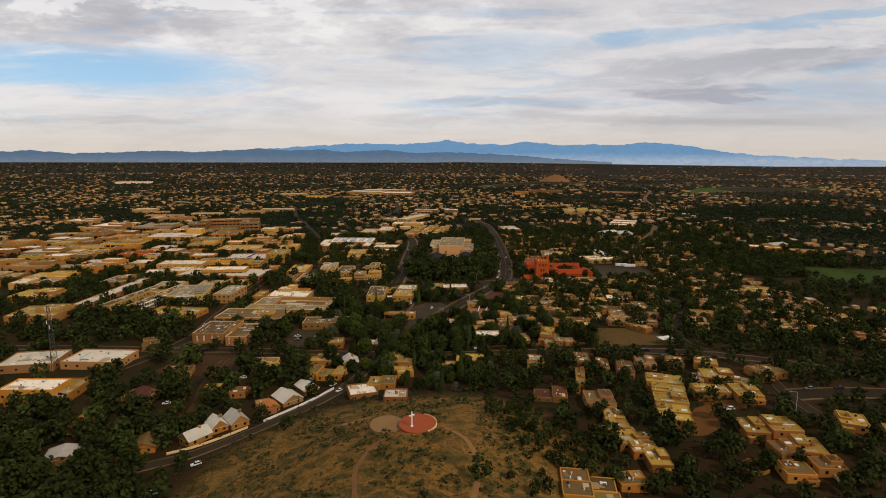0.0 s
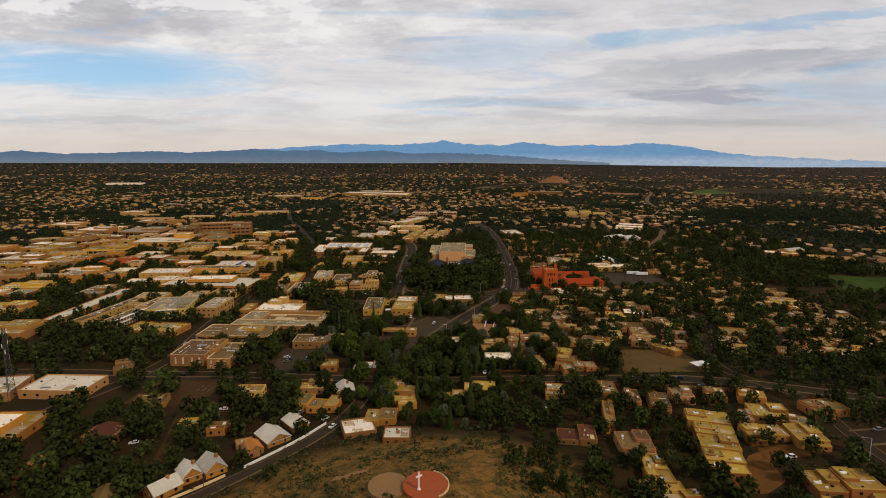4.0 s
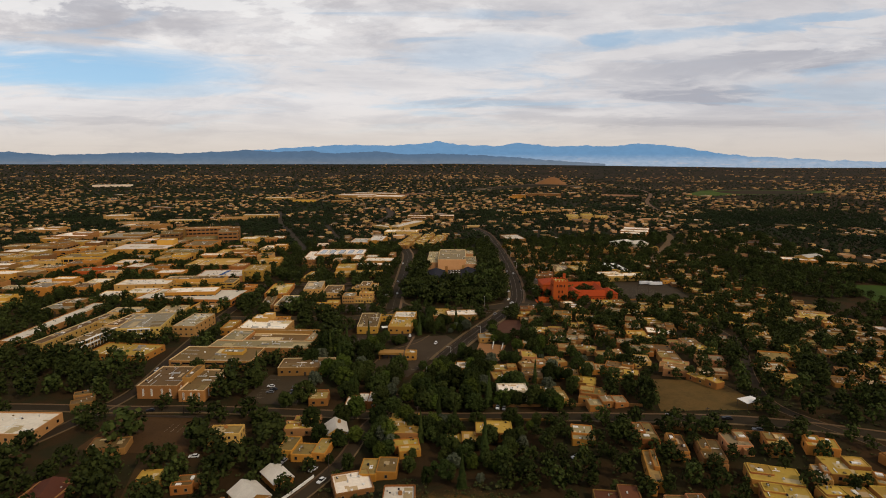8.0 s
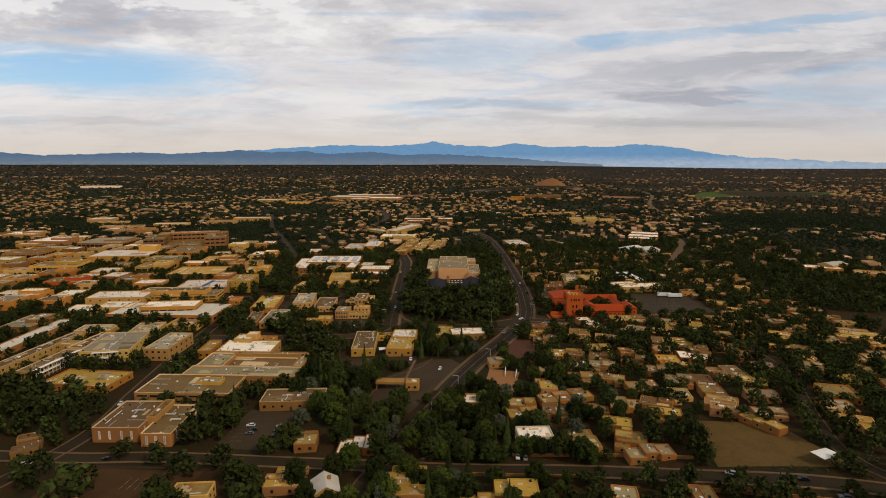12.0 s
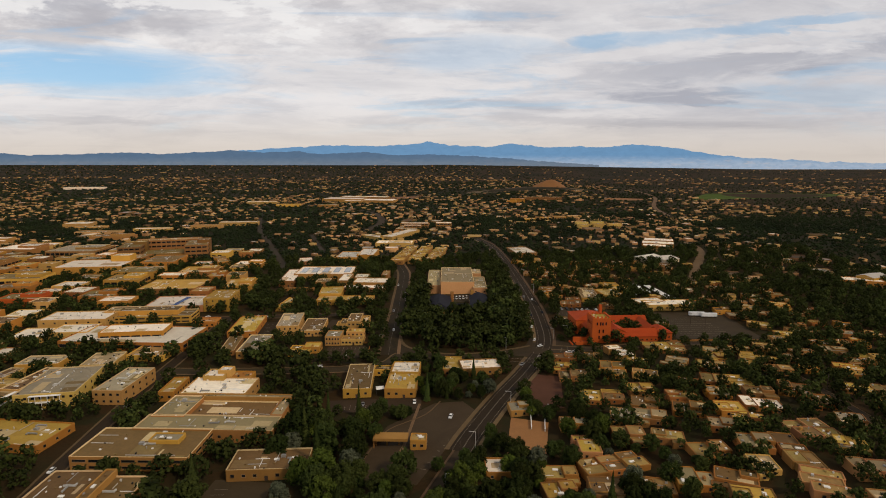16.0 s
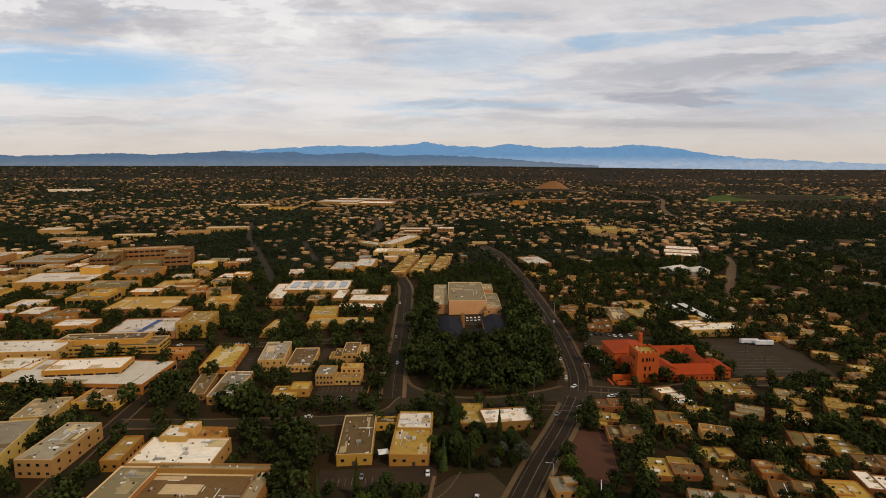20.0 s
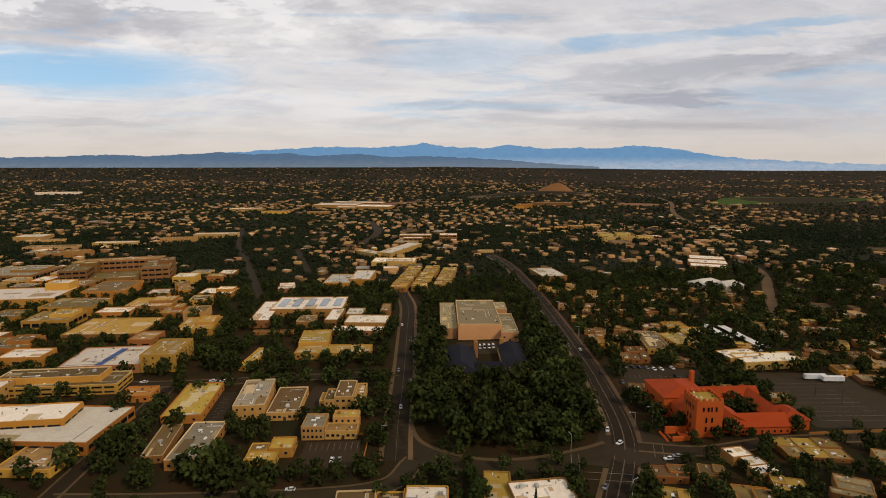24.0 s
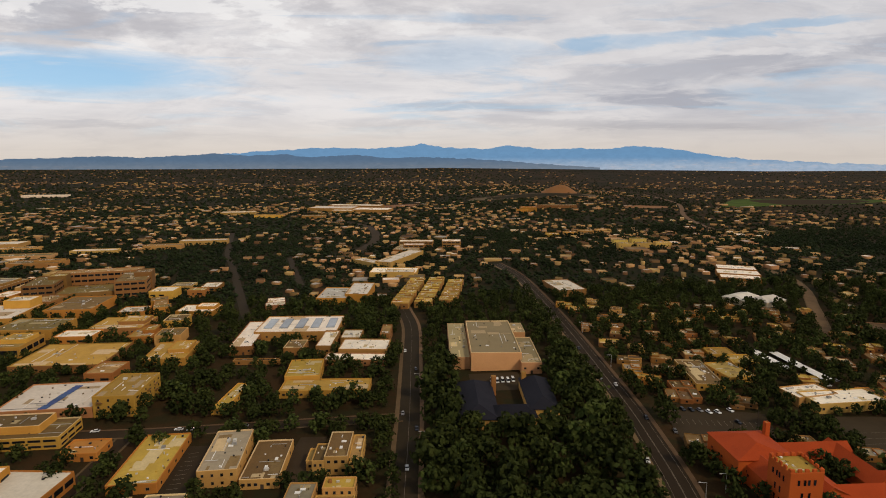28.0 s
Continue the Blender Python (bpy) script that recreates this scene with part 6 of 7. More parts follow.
def build_more_houses():
    rng = np.random.default_rng(11)
    made = 0
    for x0, x1, y0, y1, step in ((30, 330, 365, 620, 21), (100, 340, 620, 1000, 25), (-420, -60, 260, 470, 34), (70, 250, 150, 330, 30), (-60, 120, 1010, 1150, 34), (-330, -60, 900, 1150, 34)):
        xs, ys = spread(x0, x1, y0, y1, step, rng, 0.3)
        keep = ~occupied(xs, ys, 5.5) & ~oval(xs, ys) & (hill(xs, ys) > 1.3)
        for x, y in zip(xs[keep], ys[keep]):
            if made >= 185 or bool(occupied([x], [y], 6.5)[0]):
                continue
            made += 1
            r = random.Random(made)
            wall, roof = r.choice(("tan", "adobe", "orange", "brown", "adobe", "brown", "cream")), r.choice(("yellow", "tan", "brown", "brown", "olive", "grey", "tan", "yellow"))
            yaw = r.uniform(-26, -6) if x > 60 else r.uniform(-8, 8)
            w, d, h = r.uniform(10, 16), r.uniform(9, 14), r.uniform(2.9, 3.6)
            x, y = float(x), float(y)
            t = thing("adobe_house", wall + " stucco house with flat " + roof + " roof among trees", "house", x, y, "houses among the trees")
            c, s = math.cos(radians(yaw)), math.sin(radians(yaw))
            block(t, x, y, w, d, yaw, h, wall, roof, 1, 2, 0, made % 2, r.uniform(0.3, 0.5))
            p, q = r.choice((-0.28, 0.28)) * w, r.uniform(-0.1, 0.25) * d
            block(t, x + p * c - q * s, y + p * s + q * c, w * r.uniform(0.4, 0.6), d * r.uniform(0.5, 0.75), yaw, h + r.uniform(0.4, 1.2), wall, roof, 0, 0, 0, 0, 0.3, keep=False)
            if made % 3:
                p, q = r.choice((-0.3, 0.3)) * w, -d * 0.5 - 1.6
                block(t, x + p * c - q * s, y + p * s + q * c, w * r.uniform(0.35, 0.55), 4.0, yaw, h - 0.6, wall, roof, 1, 1, 0, 0, 0.25, keep=False)


build_more_houses()

# ---- where the many small houses of the plain stand ----


def home_places():
    rng = np.random.default_rng(31)
    homes = []
    for x0, x1, y0, y1, step, chance in ((-1100, 1100, 1000, 1500, 23, 0.46), (-1600, 1600, 1500, 2200, 27, 0.50), (-2600, 2600, 2200, 3400, 42, 0.55), (-4300, 4300, 3400, 4750, 95, 0.5), (-1000, -470, 420, 1000, 30, 0.6), (300, 1000, 330, 1000, 28, 0.50)):
        xs, ys = spread(x0, x1, y0, y1, step, rng)
        clump = np.array([noise.noise(Vector((x * 0.004, y * 0.004, 1.0))) for x, y in zip(xs, ys)])
        right = np.clip((xs - 380) / 400, 0, 1) * np.clip((ys - 700) / 300, 0, 1)
        keep = (rng.random(len(xs)) < chance - 0.05 + 1.0 * clump - 0.22 * right + 0.2 * np.exp(-((xs - 80) / 260) ** 2) * (ys > 1000)) & ~occupied(xs, ys, 7)
        for x, y in zip(xs[keep], ys[keep]):
            big = 1.0 + (rng.random() < 0.12) * rng.uniform(0.5, 1.6)
            homes.append((x, y, gz(x, y) - 0.3, rng.uniform(6.0, 13.5) * big, rng.uniform(2.9, 4.6), rng.uniform(-0.5, 0.2)))
    return homes


HOMES = home_places()
TAKEN = set()
for x, y, z, w, h, turn in HOMES:
    if y < 2300:
        for a in np.arange(-w * 0.42, w * 0.42 + 4, 4):
            for b in np.arange(-w * 0.42 - 6, w * 0.4 + 4, 4):
                TAKEN.add((int((x + a) // 4), int((y + b) // 4)))


def on_home(xs, ys):
    return np.array([(int(x // 4), int(y // 4)) in TAKEN for x, y in zip(xs, ys)], bool)


# ---- trees ----


def ball(detail, seed, rough):
    """A lumpy ball: verts and triangles."""
    r = random.Random(seed)
    if detail == 0:
        v = np.array([(1, 0, 0), (0, 1, 0), (-1, 0, 0), (0, -1, 0), (0, 0, 1), (0, 0, -1)], float) * [[1 + r.uniform(-rough, rough)] for _ in range(6)]
        return v, np.array([(i, (i + 1) % 4, 4) for i in range(4)] + [((i + 1) % 4, i, 5) for i in range(4)])
    bm = bmesh.new()
    bmesh.ops.create_icosphere(bm, subdivisions=detail, radius=1.0)
    for v in bm.verts:
        v.co *= 1 + r.uniform(-rough, rough)
    bm.verts.index_update()
    out = np.array([v.co[:] for v in bm.verts]), np.array([[v.index for v in f.verts] for f in bm.faces])
    bm.free()
    return out


def crown(seed, clumps, sprays, detail, tall=1.0, card=0.16):
    """A crown of unit radius, about 1.6 high: an uneven dome of clumps, each a small core with leafy sprays all round it."""
    rng = np.random.default_rng(seed)
    verts, tris, total = [], [], 0
    squash, lean = rng.uniform(0.82, 1.12, 2), rng.uniform(-0.12, 0.12, 2)
    for i in range(clumps):
        a = i * 2.4 + rng.uniform(-0.5, 0.5)
        k = (i + 0.5) / clumps
        z = (0.22 + 0.80 * k ** 0.85) * 1.5 * tall
        out = math.sqrt(max(0.02, 1 - (max(0.0, k - 0.25) / 0.77) ** 2)) * (0.6 + 0.4 * min(1.0, k / 0.25)) * rng.uniform(0.42, 0.74)
        r = rng.uniform(0.26, 0.42) * (1.12 - 0.25 * k) * (9.0 / max(clumps, 6)) ** 0.30
        size = r * rng.uniform(0.8, 1.25, 3) * [1, 1, 0.82]
        mid = np.array([math.cos(a) * out * squash[0] + lean[0] * z, math.sin(a) * out * squash[1] + lean[1] * z, z])
        v, f = ball(detail, seed * 100 + i, 0.36)
        tris.append(f + total)
        verts.append(v * size * (0.62 if sprays > 5 else 1.0) + mid)
        total += len(v)
        for j in range(sprays):
            way = rng.normal(size=3) + [0, 0, 0.35]
            way /= np.linalg.norm(way)
            p = mid + way * size * rng.uniform(0.70, 1.25)
            face = way + [0, 0, 0.25] + rng.normal(size=3) * 0.45
            e = np.cross(face, rng.normal(size=3))
            e /= np.linalg.norm(e)
            g = np.cross(face, e)
            g /= np.linalg.norm(g)
            s = card * rng.uniform(0.55, 1.0)
            verts.append(np.array([p - e * s, p + g * s * 0.8, p + e * s * 0.9, p - g * s * 0.7]))
            tris.append(np.array([[0, 1, 2], [0, 2, 3]]) + total)
            total += 4
    return np.vstack(verts), np.vstack(tris)


def conifer(seed, layers, detail):
    rng = np.random.default_rng(seed)
    verts, tris, total = [], [], 0
    for k in range(layers):
        q = k / layers
        n = max(5, int(11 * (1 - q)))
        for i in range(n):
            a = i * 2 * math.pi / n + rng.uniform(-0.3, 0.3) + k
            r = (1 - q) * rng.uniform(0.75, 1.1) + 0.06
            z = 0.25 + q * 3.2
            w = 0.42 * (1 - q) + 0.1
            tip = np.array([math.cos(a) * r, math.sin(a) * r, z - 0.22])
            s = np.array([-math.sin(a), math.cos(a), 0]) * w
            verts.append(np.array([[0, 0, z + 0.35], tip * [0.6, 0.6, 1] - s + [0, 0, 0.1], tip, tip * [0.6, 0.6, 1] + s + [0, 0, 0.1]]))
            tris.append(np.array([[0, 1, 2], [0, 2, 3]]) + total)
            total += 4
    return np.vstack(verts), np.vstack(tris)


def trunk_mesh(seed):
    rng = np.random.default_rng(seed)
    c = [(math.cos(a), math.sin(a)) for a in np.arange(6) * math.pi / 3]
    verts, faces = [], []

    def limb(p, q, r0, r1):
        p, q = np.array(p, float), np.array(q, float)
        k = len(verts)
        for t in (0, 0.5, 1):
            o, r = p + (q - p) * t, r0 + (r1 - r0) * t
            verts.extend((o[0] + x * r, o[1] + y * r, o[2]) for x, y in c)
        faces.extend((k + j * 6 + i, k + j * 6 + (i + 1) % 6, k + j * 6 + 6 + (i + 1) % 6, k + j * 6 + 6 + i) for j in range(2) for i in range(6))

    limb((0, 0, -0.15), (rng.uniform(-0.03, 0.03), 0.02, 0.7), 0.075, 0.05)
    for i in range(4):
        a = i * 1.6 + rng.uniform(-0.4, 0.4)
        limb((0, 0, 0.35 + 0.08 * i), (math.cos(a) * 0.45, math.sin(a) * 0.45, 0.95 + 0.1 * i), 0.035, 0.012)
    return mesh_from("trunk", verts, faces, "bark")


def many(name, spots, kinds, mats, label, category, soft=False):
    """One object out of many small shapes. spots: x, y, z, width, height, turn; kinds: the shapes to take turns."""
    spots = np.asarray(spots, float)
    co, tri, mat, total = [], [], [], 0
    for k, (v, f, fm) in enumerate(kinds):
        s = spots[k::len(kinds)]
        if not len(s):
            continue
        c, n = np.cos(s[:, 5]), np.sin(s[:, 5])
        p = np.empty((len(s), len(v), 3))
        p[..., 0] = (v[:, 0] * c[:, None] - v[:, 1] * n[:, None]) * s[:, 3, None] + s[:, 0, None]
        p[..., 1] = (v[:, 0] * n[:, None] + v[:, 1] * c[:, None]) * s[:, 3, None] + s[:, 1, None]
        p[..., 2] = v[:, 2] * s[:, 4, None] + s[:, 2, None]
        co.append(p.reshape(-1, 3))
        tri.append((f[None] + (np.arange(len(s)) * len(v))[:, None, None] + total).reshape(-1, 3))
        mat.append(np.tile(fm, len(s)))
        total += len(s) * len(v)
    co, tri, mat = np.vstack(co), np.vstack(tri), np.concatenate(mat)
    me = bpy.data.meshes.new(name)
    me.vertices.add(len(co))
    me.vertices.foreach_set("co", co.ravel())
    me.loops.add(tri.size)
    me.loops.foreach_set("vertex_index", tri.ravel().astype(np.int32))
    me.polygons.add(len(tri))
    me.polygons.foreach_set("loop_start", np.arange(0, tri.size, 3, dtype=np.int32))
    for m in mats:
        me.materials.append(MATS[m])
    me.polygons.foreach_set("material_index", mat.astype(np.int32))
    if soft:
        me.polygons.foreach_set("use_smooth", np.ones(len(tri), bool))
    me.update(calc_edges=True)
    return tagged(new(name, me), label, category, kind="stuff")


TREES = []      # x, y, radius, height, kind


# open yards before long buildings
RECTS += [(-205, 341, 66, 8, 0), (-222, 300, 30, 6, 0)]


def plant():
    rng = np.random.default_rng(5)

    def add(x0, x1, y0, y1, step, chance, rmin, rmax, test=None, margin=1.2, kind=None):
        xs, ys = spread(x0, x1, y0, y1, step, rng)
        clump = np.array([noise.noise(Vector((x * 0.02, y * 0.02, 3.0))) for x, y in zip(xs, ys)])
        keep = (rng.random(len(xs)) < chance + 0.45 * clump) & ~occupied(xs, ys, margin) & ~on_home(xs, ys)
        if test is not None:
            keep &= test(xs, ys)
        for x, y in zip(xs[keep], ys[keep]):
            r = rng.uniform(rmin, rmax)
            TREES.append((x, y, r, r * rng.uniform(0.95, 1.25), int(rng.integers(0, 10)) if kind is None else kind))

    add(-41, 72, 600, 800, 10.6, 1.05, 6.0, 10.5, oval, 0.5, 2)
    off = lambda xs, ys: ~oval(xs, ys) & (hill(xs, ys) > slope_edge(xs, ys))
    # large single shade trees
    for x, y, r in ((-165, 352, 11), (-125, 344, 9), (-127, 372, 8), (-90, 344, 9), (-164, 391, 6), (-134, 412, 10), (-122, 420, 9), (-114, 409, 7), (-260, 458, 11), (-245, 452, 10), (-275, 462, 10), (-167, 442, 6.5), (-197, 456, 9), (-220, 449, 9),
                    (-232, 604, 10), (-250, 604, 9), (-212, 628, 9), (-270, 612, 9), (-190, 624, 8), (-138, 588, 10), (-121, 585, 8), (-104, 560, 10), (-98, 548, 9), (-88, 530, 8), (-142, 540, 7), (-96, 505, 9), (-100, 490, 8), (-88, 474, 10), (-95, 458, 8),
                    (92, 222, 8), (80, 214, 9), (70, 226, 7), (118, 300, 6), (126, 292, 5), (-75, 255, 5), (-134, 232, 7), (-152, 260, 8), (-160, 282, 8), (-130, 300, 7), (-118, 318, 8), (-104, 325, 8), (-190, 300, 9), (-200, 322, 9), (-212, 282, 9)):
        if (x, y) in ((-165, 352), (-125, 344), (-127, 372), (-164, 391)) or not bool(occupied([x], [y], 1.0)[0]):
            TREES.append((x, y, r, r * rng.uniform(0.85, 1.05), 0))
    # street trees
    for x, y, r in ((-192, 612, 7), (-209, 655, 6), (-191, 668, 6.5), (-190, 694, 5.5), (-212, 722, 7), (-150, 723, 6), (-132, 722, 6), (-165, 724, 6.5), (-184, 730, 7), (-128, 701, 5.5), (-112, 703, 5.5), (-99, 703, 5), (-86, 704, 5.5), (-73, 705, 5.5), (-62, 704, 5),
                    (-118, 738, 6), (-104, 739, 5.5), (-91, 738, 6), (-77, 738, 5.5), (-66, 742, 6), (-134, 742, 6.5), (-146, 745, 6), (-142, 700, 6), (-205, 735, 6.5), (-196, 752, 7), (-186, 772, 7),
                    (-41, 364, 6.5), (-33, 376, 6), (-27, 390, 6.5), (-20, 404, 6.5), (-12, 418, 6), (-5, 432, 5.5), (-50, 346, 5), (-33, 344, 5.5), (-16, 378, 6.5), (-2, 372, 6), (12, 430, 5), (22, 420, 5.5),
                    (-44, 404, 7), (-42, 384, 7), (-17, 396, 7.5), (-8, 420, 6.5), (-34, 436, 7), (-54, 372, 6.5), (-26, 360, 7), (2, 404, 7), (-12, 350, 6), (8, 385, 6.5), (-62, 398, 7), (-66, 420, 7), (14, 410, 6), (-75, 360, 6.5), (-70, 440, 8), (-72, 462, 8), (-76, 480, 8),
                    (-57, 615, 5.5), (-56, 632, 5), (-55, 647, 5.5), (-62, 584, 5), (-66, 590, 5.5), (1, 588, 4.6), (26, 588, 5), (-16, 590, 4.2), (-58, 663, 5), (-60, 689, 5.5), (-58, 705, 5), (-172, 641, 7), (-193, 620, 8), (-177, 690, 5.5),
                    (-206, 600, 8.5), (-164, 588, 7.5), (-126, 578, 7.5), (-106, 583, 6.5), (-150, 596, 6), (-150, 248, 6), (-159, 314, 7), (-180, 285, 8), (-209, 345, 7), (-166, 362, 7), (-130, 351, 8), (-101, 366, 7.5), (-217, 283, 8), (12, 172, 5), (56, 236, 5), (54, 196, 5)):
        TREES.append((x, y, r, r * rng.uniform(0.9, 1.15), 8 if rng.random() < 0.4 else 0))
    core = lambda xs, ys: off(xs, ys) & ((xs > -250) | (ys < 600))
    add(-460, -58, 140, 480, 10.8, 0.80, 4.2, 7.4, off, 2.0)
    flank = lambda xs, ys: off(xs, ys) & (hill(xs, ys) < 1.0)
    add(18, 72, 118, 300, 5.2, 0.72, 1.4, 3.4, flank, 1.0)
    add(-270, -125, 150, 262, 8.6, 0.9, 5.0, 8.0, off, 2.0)
    add(-58, 330, 130, 345, 7.8, 0.80, 2.2, 5.4, lambda xs, ys: off(xs, ys) & (hill(xs, ys) > 0.95), 0.7)
    add(-58, 330, 345, 620, 7.4, 0.84, 2.6, 5.8, off, 0.5)
    add(-460, -62, 480, 1000, 10.4, 0.80, 3.8, 6.8, core, 2.4)
    add(-460, -250, 600, 1000, 9.6, 0.85, 3.2, 6.2, off, 0.8)
    add(66, 520, 620, 1000, 9.0, 0.92, 3.2, 6.6, off, 0.9)
    add(-90, 66, 800, 1000, 9.6, 0.84, 3.4, 6.4, off, 1.6)
    add(330, 600, 330, 600, 9.8, 0.76, 3.0, 5.8, off, 1.6)


plant()
CROWNS = [crown(k + 1, 24, 84, 0, 1.05 if k % 2 else 0.92, 0.10) for k in range(5)]
SPIRE = conifer(40, 11, 1)


def build_trees():
    order = sorted(range(len(TREES)), key=lambda i: abs(TREES[i][0] + 15) * 0.8 + abs(TREES[i][1] - 420) * 0.55)
    masters, made = [], 0
    for k, (v, f) in enumerate(CROWNS):
        for mat in ("leaf", "leaf_bright") if k < 4 else ("leaf_silver",):
            masters.append((mat, mesh_from("crown", v.tolist(), f.tolist(), mat), cached(("trunk", k), lambda: trunk_mesh(k))))
    dark = [m for m in masters if m[0] == "leaf"]
    bright = [m for m in masters if m[0] == "leaf_bright"]
    silver = [m for m in masters if m[0] == "leaf_silver"]
    spire = mesh_from("crown", SPIRE[0].tolist(), SPIRE[1].tolist(), "leaf")
    rest = []
    names = {"leaf": "dark green leafy shade tree", "leaf_bright": "fresh green leafy tree", "leaf_silver": "pale silvery green tree"}
    for i in order:
        x, y, r, h, kind = TREES[i]
        if made >= 300:
            rest.append((x, y, gz(x, y), r, h, i * 1.7))
            continue
        made += 1
        mat, me, trunk = (silver if kind == 9 else bright if kind == 8 else dark)[i % len(silver if kind == 9 else bright if kind == 8 else dark)]
        t = new("tree")
        tagged(t, names[mat] + (" in the oval park" if kind == 2 and oval(np.array([x]), np.array([y]))[0] else " beside houses"), "tree", "trees of the town")
        if kind == 7:
            me = spire
            t["label"] = "dark narrow conifer beside houses"
            r *= 0.55
        t.matrix_basis = Matrix.LocRotScale((x, y, gz(x, y)), Euler((0, 0, i * 1.7)), (r, r, h))
        part("trunk", trunk, t)
        part("crown", me, t)
    kinds = [(v, f, np.zeros(len(f))) for v, f in (crown(60 + k, 11, 11, 0, 0.95, 0.20) for k in range(6))]
    fresh = [(v, f, m + (k % 5 == 2)) for k, (v, f, m) in enumerate(kinds)]
    many("tree_canopy", rest, fresh, ["leaf_many", "leaf_fresh"], "mixed dark green trees filling the blocks between houses", "trees")


build_trees()


def build_far():
    """The town beyond: many small houses among trees, thinning out on the dry hills."""
    rng = np.random.default_rng(8)
    spots = []
    for x0, x1, y0, y1, step, rmin, rmax, chance in ((-1100, 1100, 1000, 1500, 10, 3.4, 6.4, 0.9), (-1600, 1600, 1500, 2200, 12.5, 3.4, 6.6, 0.84), (-2400, 2400, 2200, 3000, 17, 3.2, 6.6, 0.70), (-4300, 4300, 3000, 4800, 30, 3.4, 7, 0.6),
                                                     (-1000, -460, 400, 1000, 10, 3.2, 5.6, 0.75), (520, 1000, 480, 1000, 10.5, 3.2, 5.8, 0.8)):
        xs, ys = spread(x0, x1, y0, y1, step, rng)
        clump = np.array([noise.noise(Vector((x * 0.006, y * 0.006, 9.0))) for x, y in zip(xs, ys)])
        dry = np.clip((xs - 250) / 900, 0, 1) * np.clip((ys - 1100) / 700, 0, 1)
        keep = (rng.random(len(xs)) < chance + 0.5 * clump - 0.12 * dry) & ~occupied(xs, ys, 1.0) & ~on_home(xs, ys)
        r = rng.uniform(rmin, rmax, len(xs)) * (1 - 0.35 * dry)
        z = ground(xs, ys)
        spots += list(np.stack([xs, ys, z, r, r * 0.85, rng.uniform(0, 6, len(xs))], -1)[keep])
    kinds = []
    for k in range(5):
        v, f = crown(80 + k, 4, 2, 0, 0.7, 0.3)
        kinds.append((v, f, np.zeros(len(f))))
    rng.shuffle(spots)
    many("distant_trees", [p for p in spots if p[1] < 1600], kinds, ["leaf_far"], "thousands of distant dark green trees over the plain", "trees", True)
    kinds = []
    for k in range(5):
        v, f = crown(90 + k, 1, 2, 0, 0.5, 0.3)
        kinds.append(((v - [v[:, 0].mean(), v[:, 1].mean(), v[:, 2].min() + 0.15]) * [2.4, 2.4, 1.9], f, np.zeros(len(f))))
    many("plain_trees", [p for p in spots if p[1] >= 1600], kinds, ["leaf_far"], "scattered far dark junipers over the dry plain", "trees", True)
    kinds = []
    for a, b in ((0.5, 0.45), (0.5, 0.34), (0.4, 0.5), (0.5, 0.26)):
        v, f = lathe([(ring(2 * a, 2 * b, 0.02), 0), (ring(2 * a, 2 * b, 0.02), 0.98), (ring(1.9 * a, 1.9 * b, 0.02), 1.0), (ring(1.88 * a, 1.88 * b, 0.02), 0.9)])
        tris = [t for q in f for t in ((q[0], q[1], q[2]), (q[0], q[2], q[3]))]
        tops = [(24, 24 + i, 25 + i) for i in range(1, 7)]
        wing = np.array(v) * [0.6, 0.6, 0.8] + [0.45 * a, 0.5 * b, 0]
        tri = np.array(tris + tops)
        vv, ff = np.vstack([v, wing]), np.vstack([tri, tri + len(v)])
        fm = np.array([0] * len(tris) + [1] * len(tops))
        fm = np.concatenate([fm, fm])
        kinds.append((vv, ff, fm))
        kinds.append((vv * [0.8, 1.1, 1.0], ff, np.where(fm == 1, 2, 0) if len(kinds) in (1, 3, 7) else fm))
    rng.shuffle(HOMES)
    simple = []
    for k, (a, b) in enumerate(((0.5, 0.4), (0.5, 0.25), (0.35, 0.5))):
        v, f = solid([(-a, a, -b, b, -0.3, 0.9), (-a * 0.2, a * 1.3, -b * 0.6, b * 0.5, -0.3, 1.05)])
        tri = np.array([t for q in f for t in ((q[0], q[1], q[2]), (q[0], q[2], q[3]))])
        top = np.tile([0, 0, 1 + k % 2, 1 + k % 2] + [0] * 8, 2)
        simple.append((np.array(v), tri, top))
    many("plain_houses", [h for h in HOMES if h[1] >= 1750], simple, ["house_many", "roof_many", "roof_pale"], "far scattered small houses over the plain", "houses")
    many("distant_houses", [h for h in HOMES if h[1] < 1750], kinds, ["house_many", "roof_many", "roof_pale"], "hundreds of distant flat-roofed tan houses among trees", "houses")


build_far()


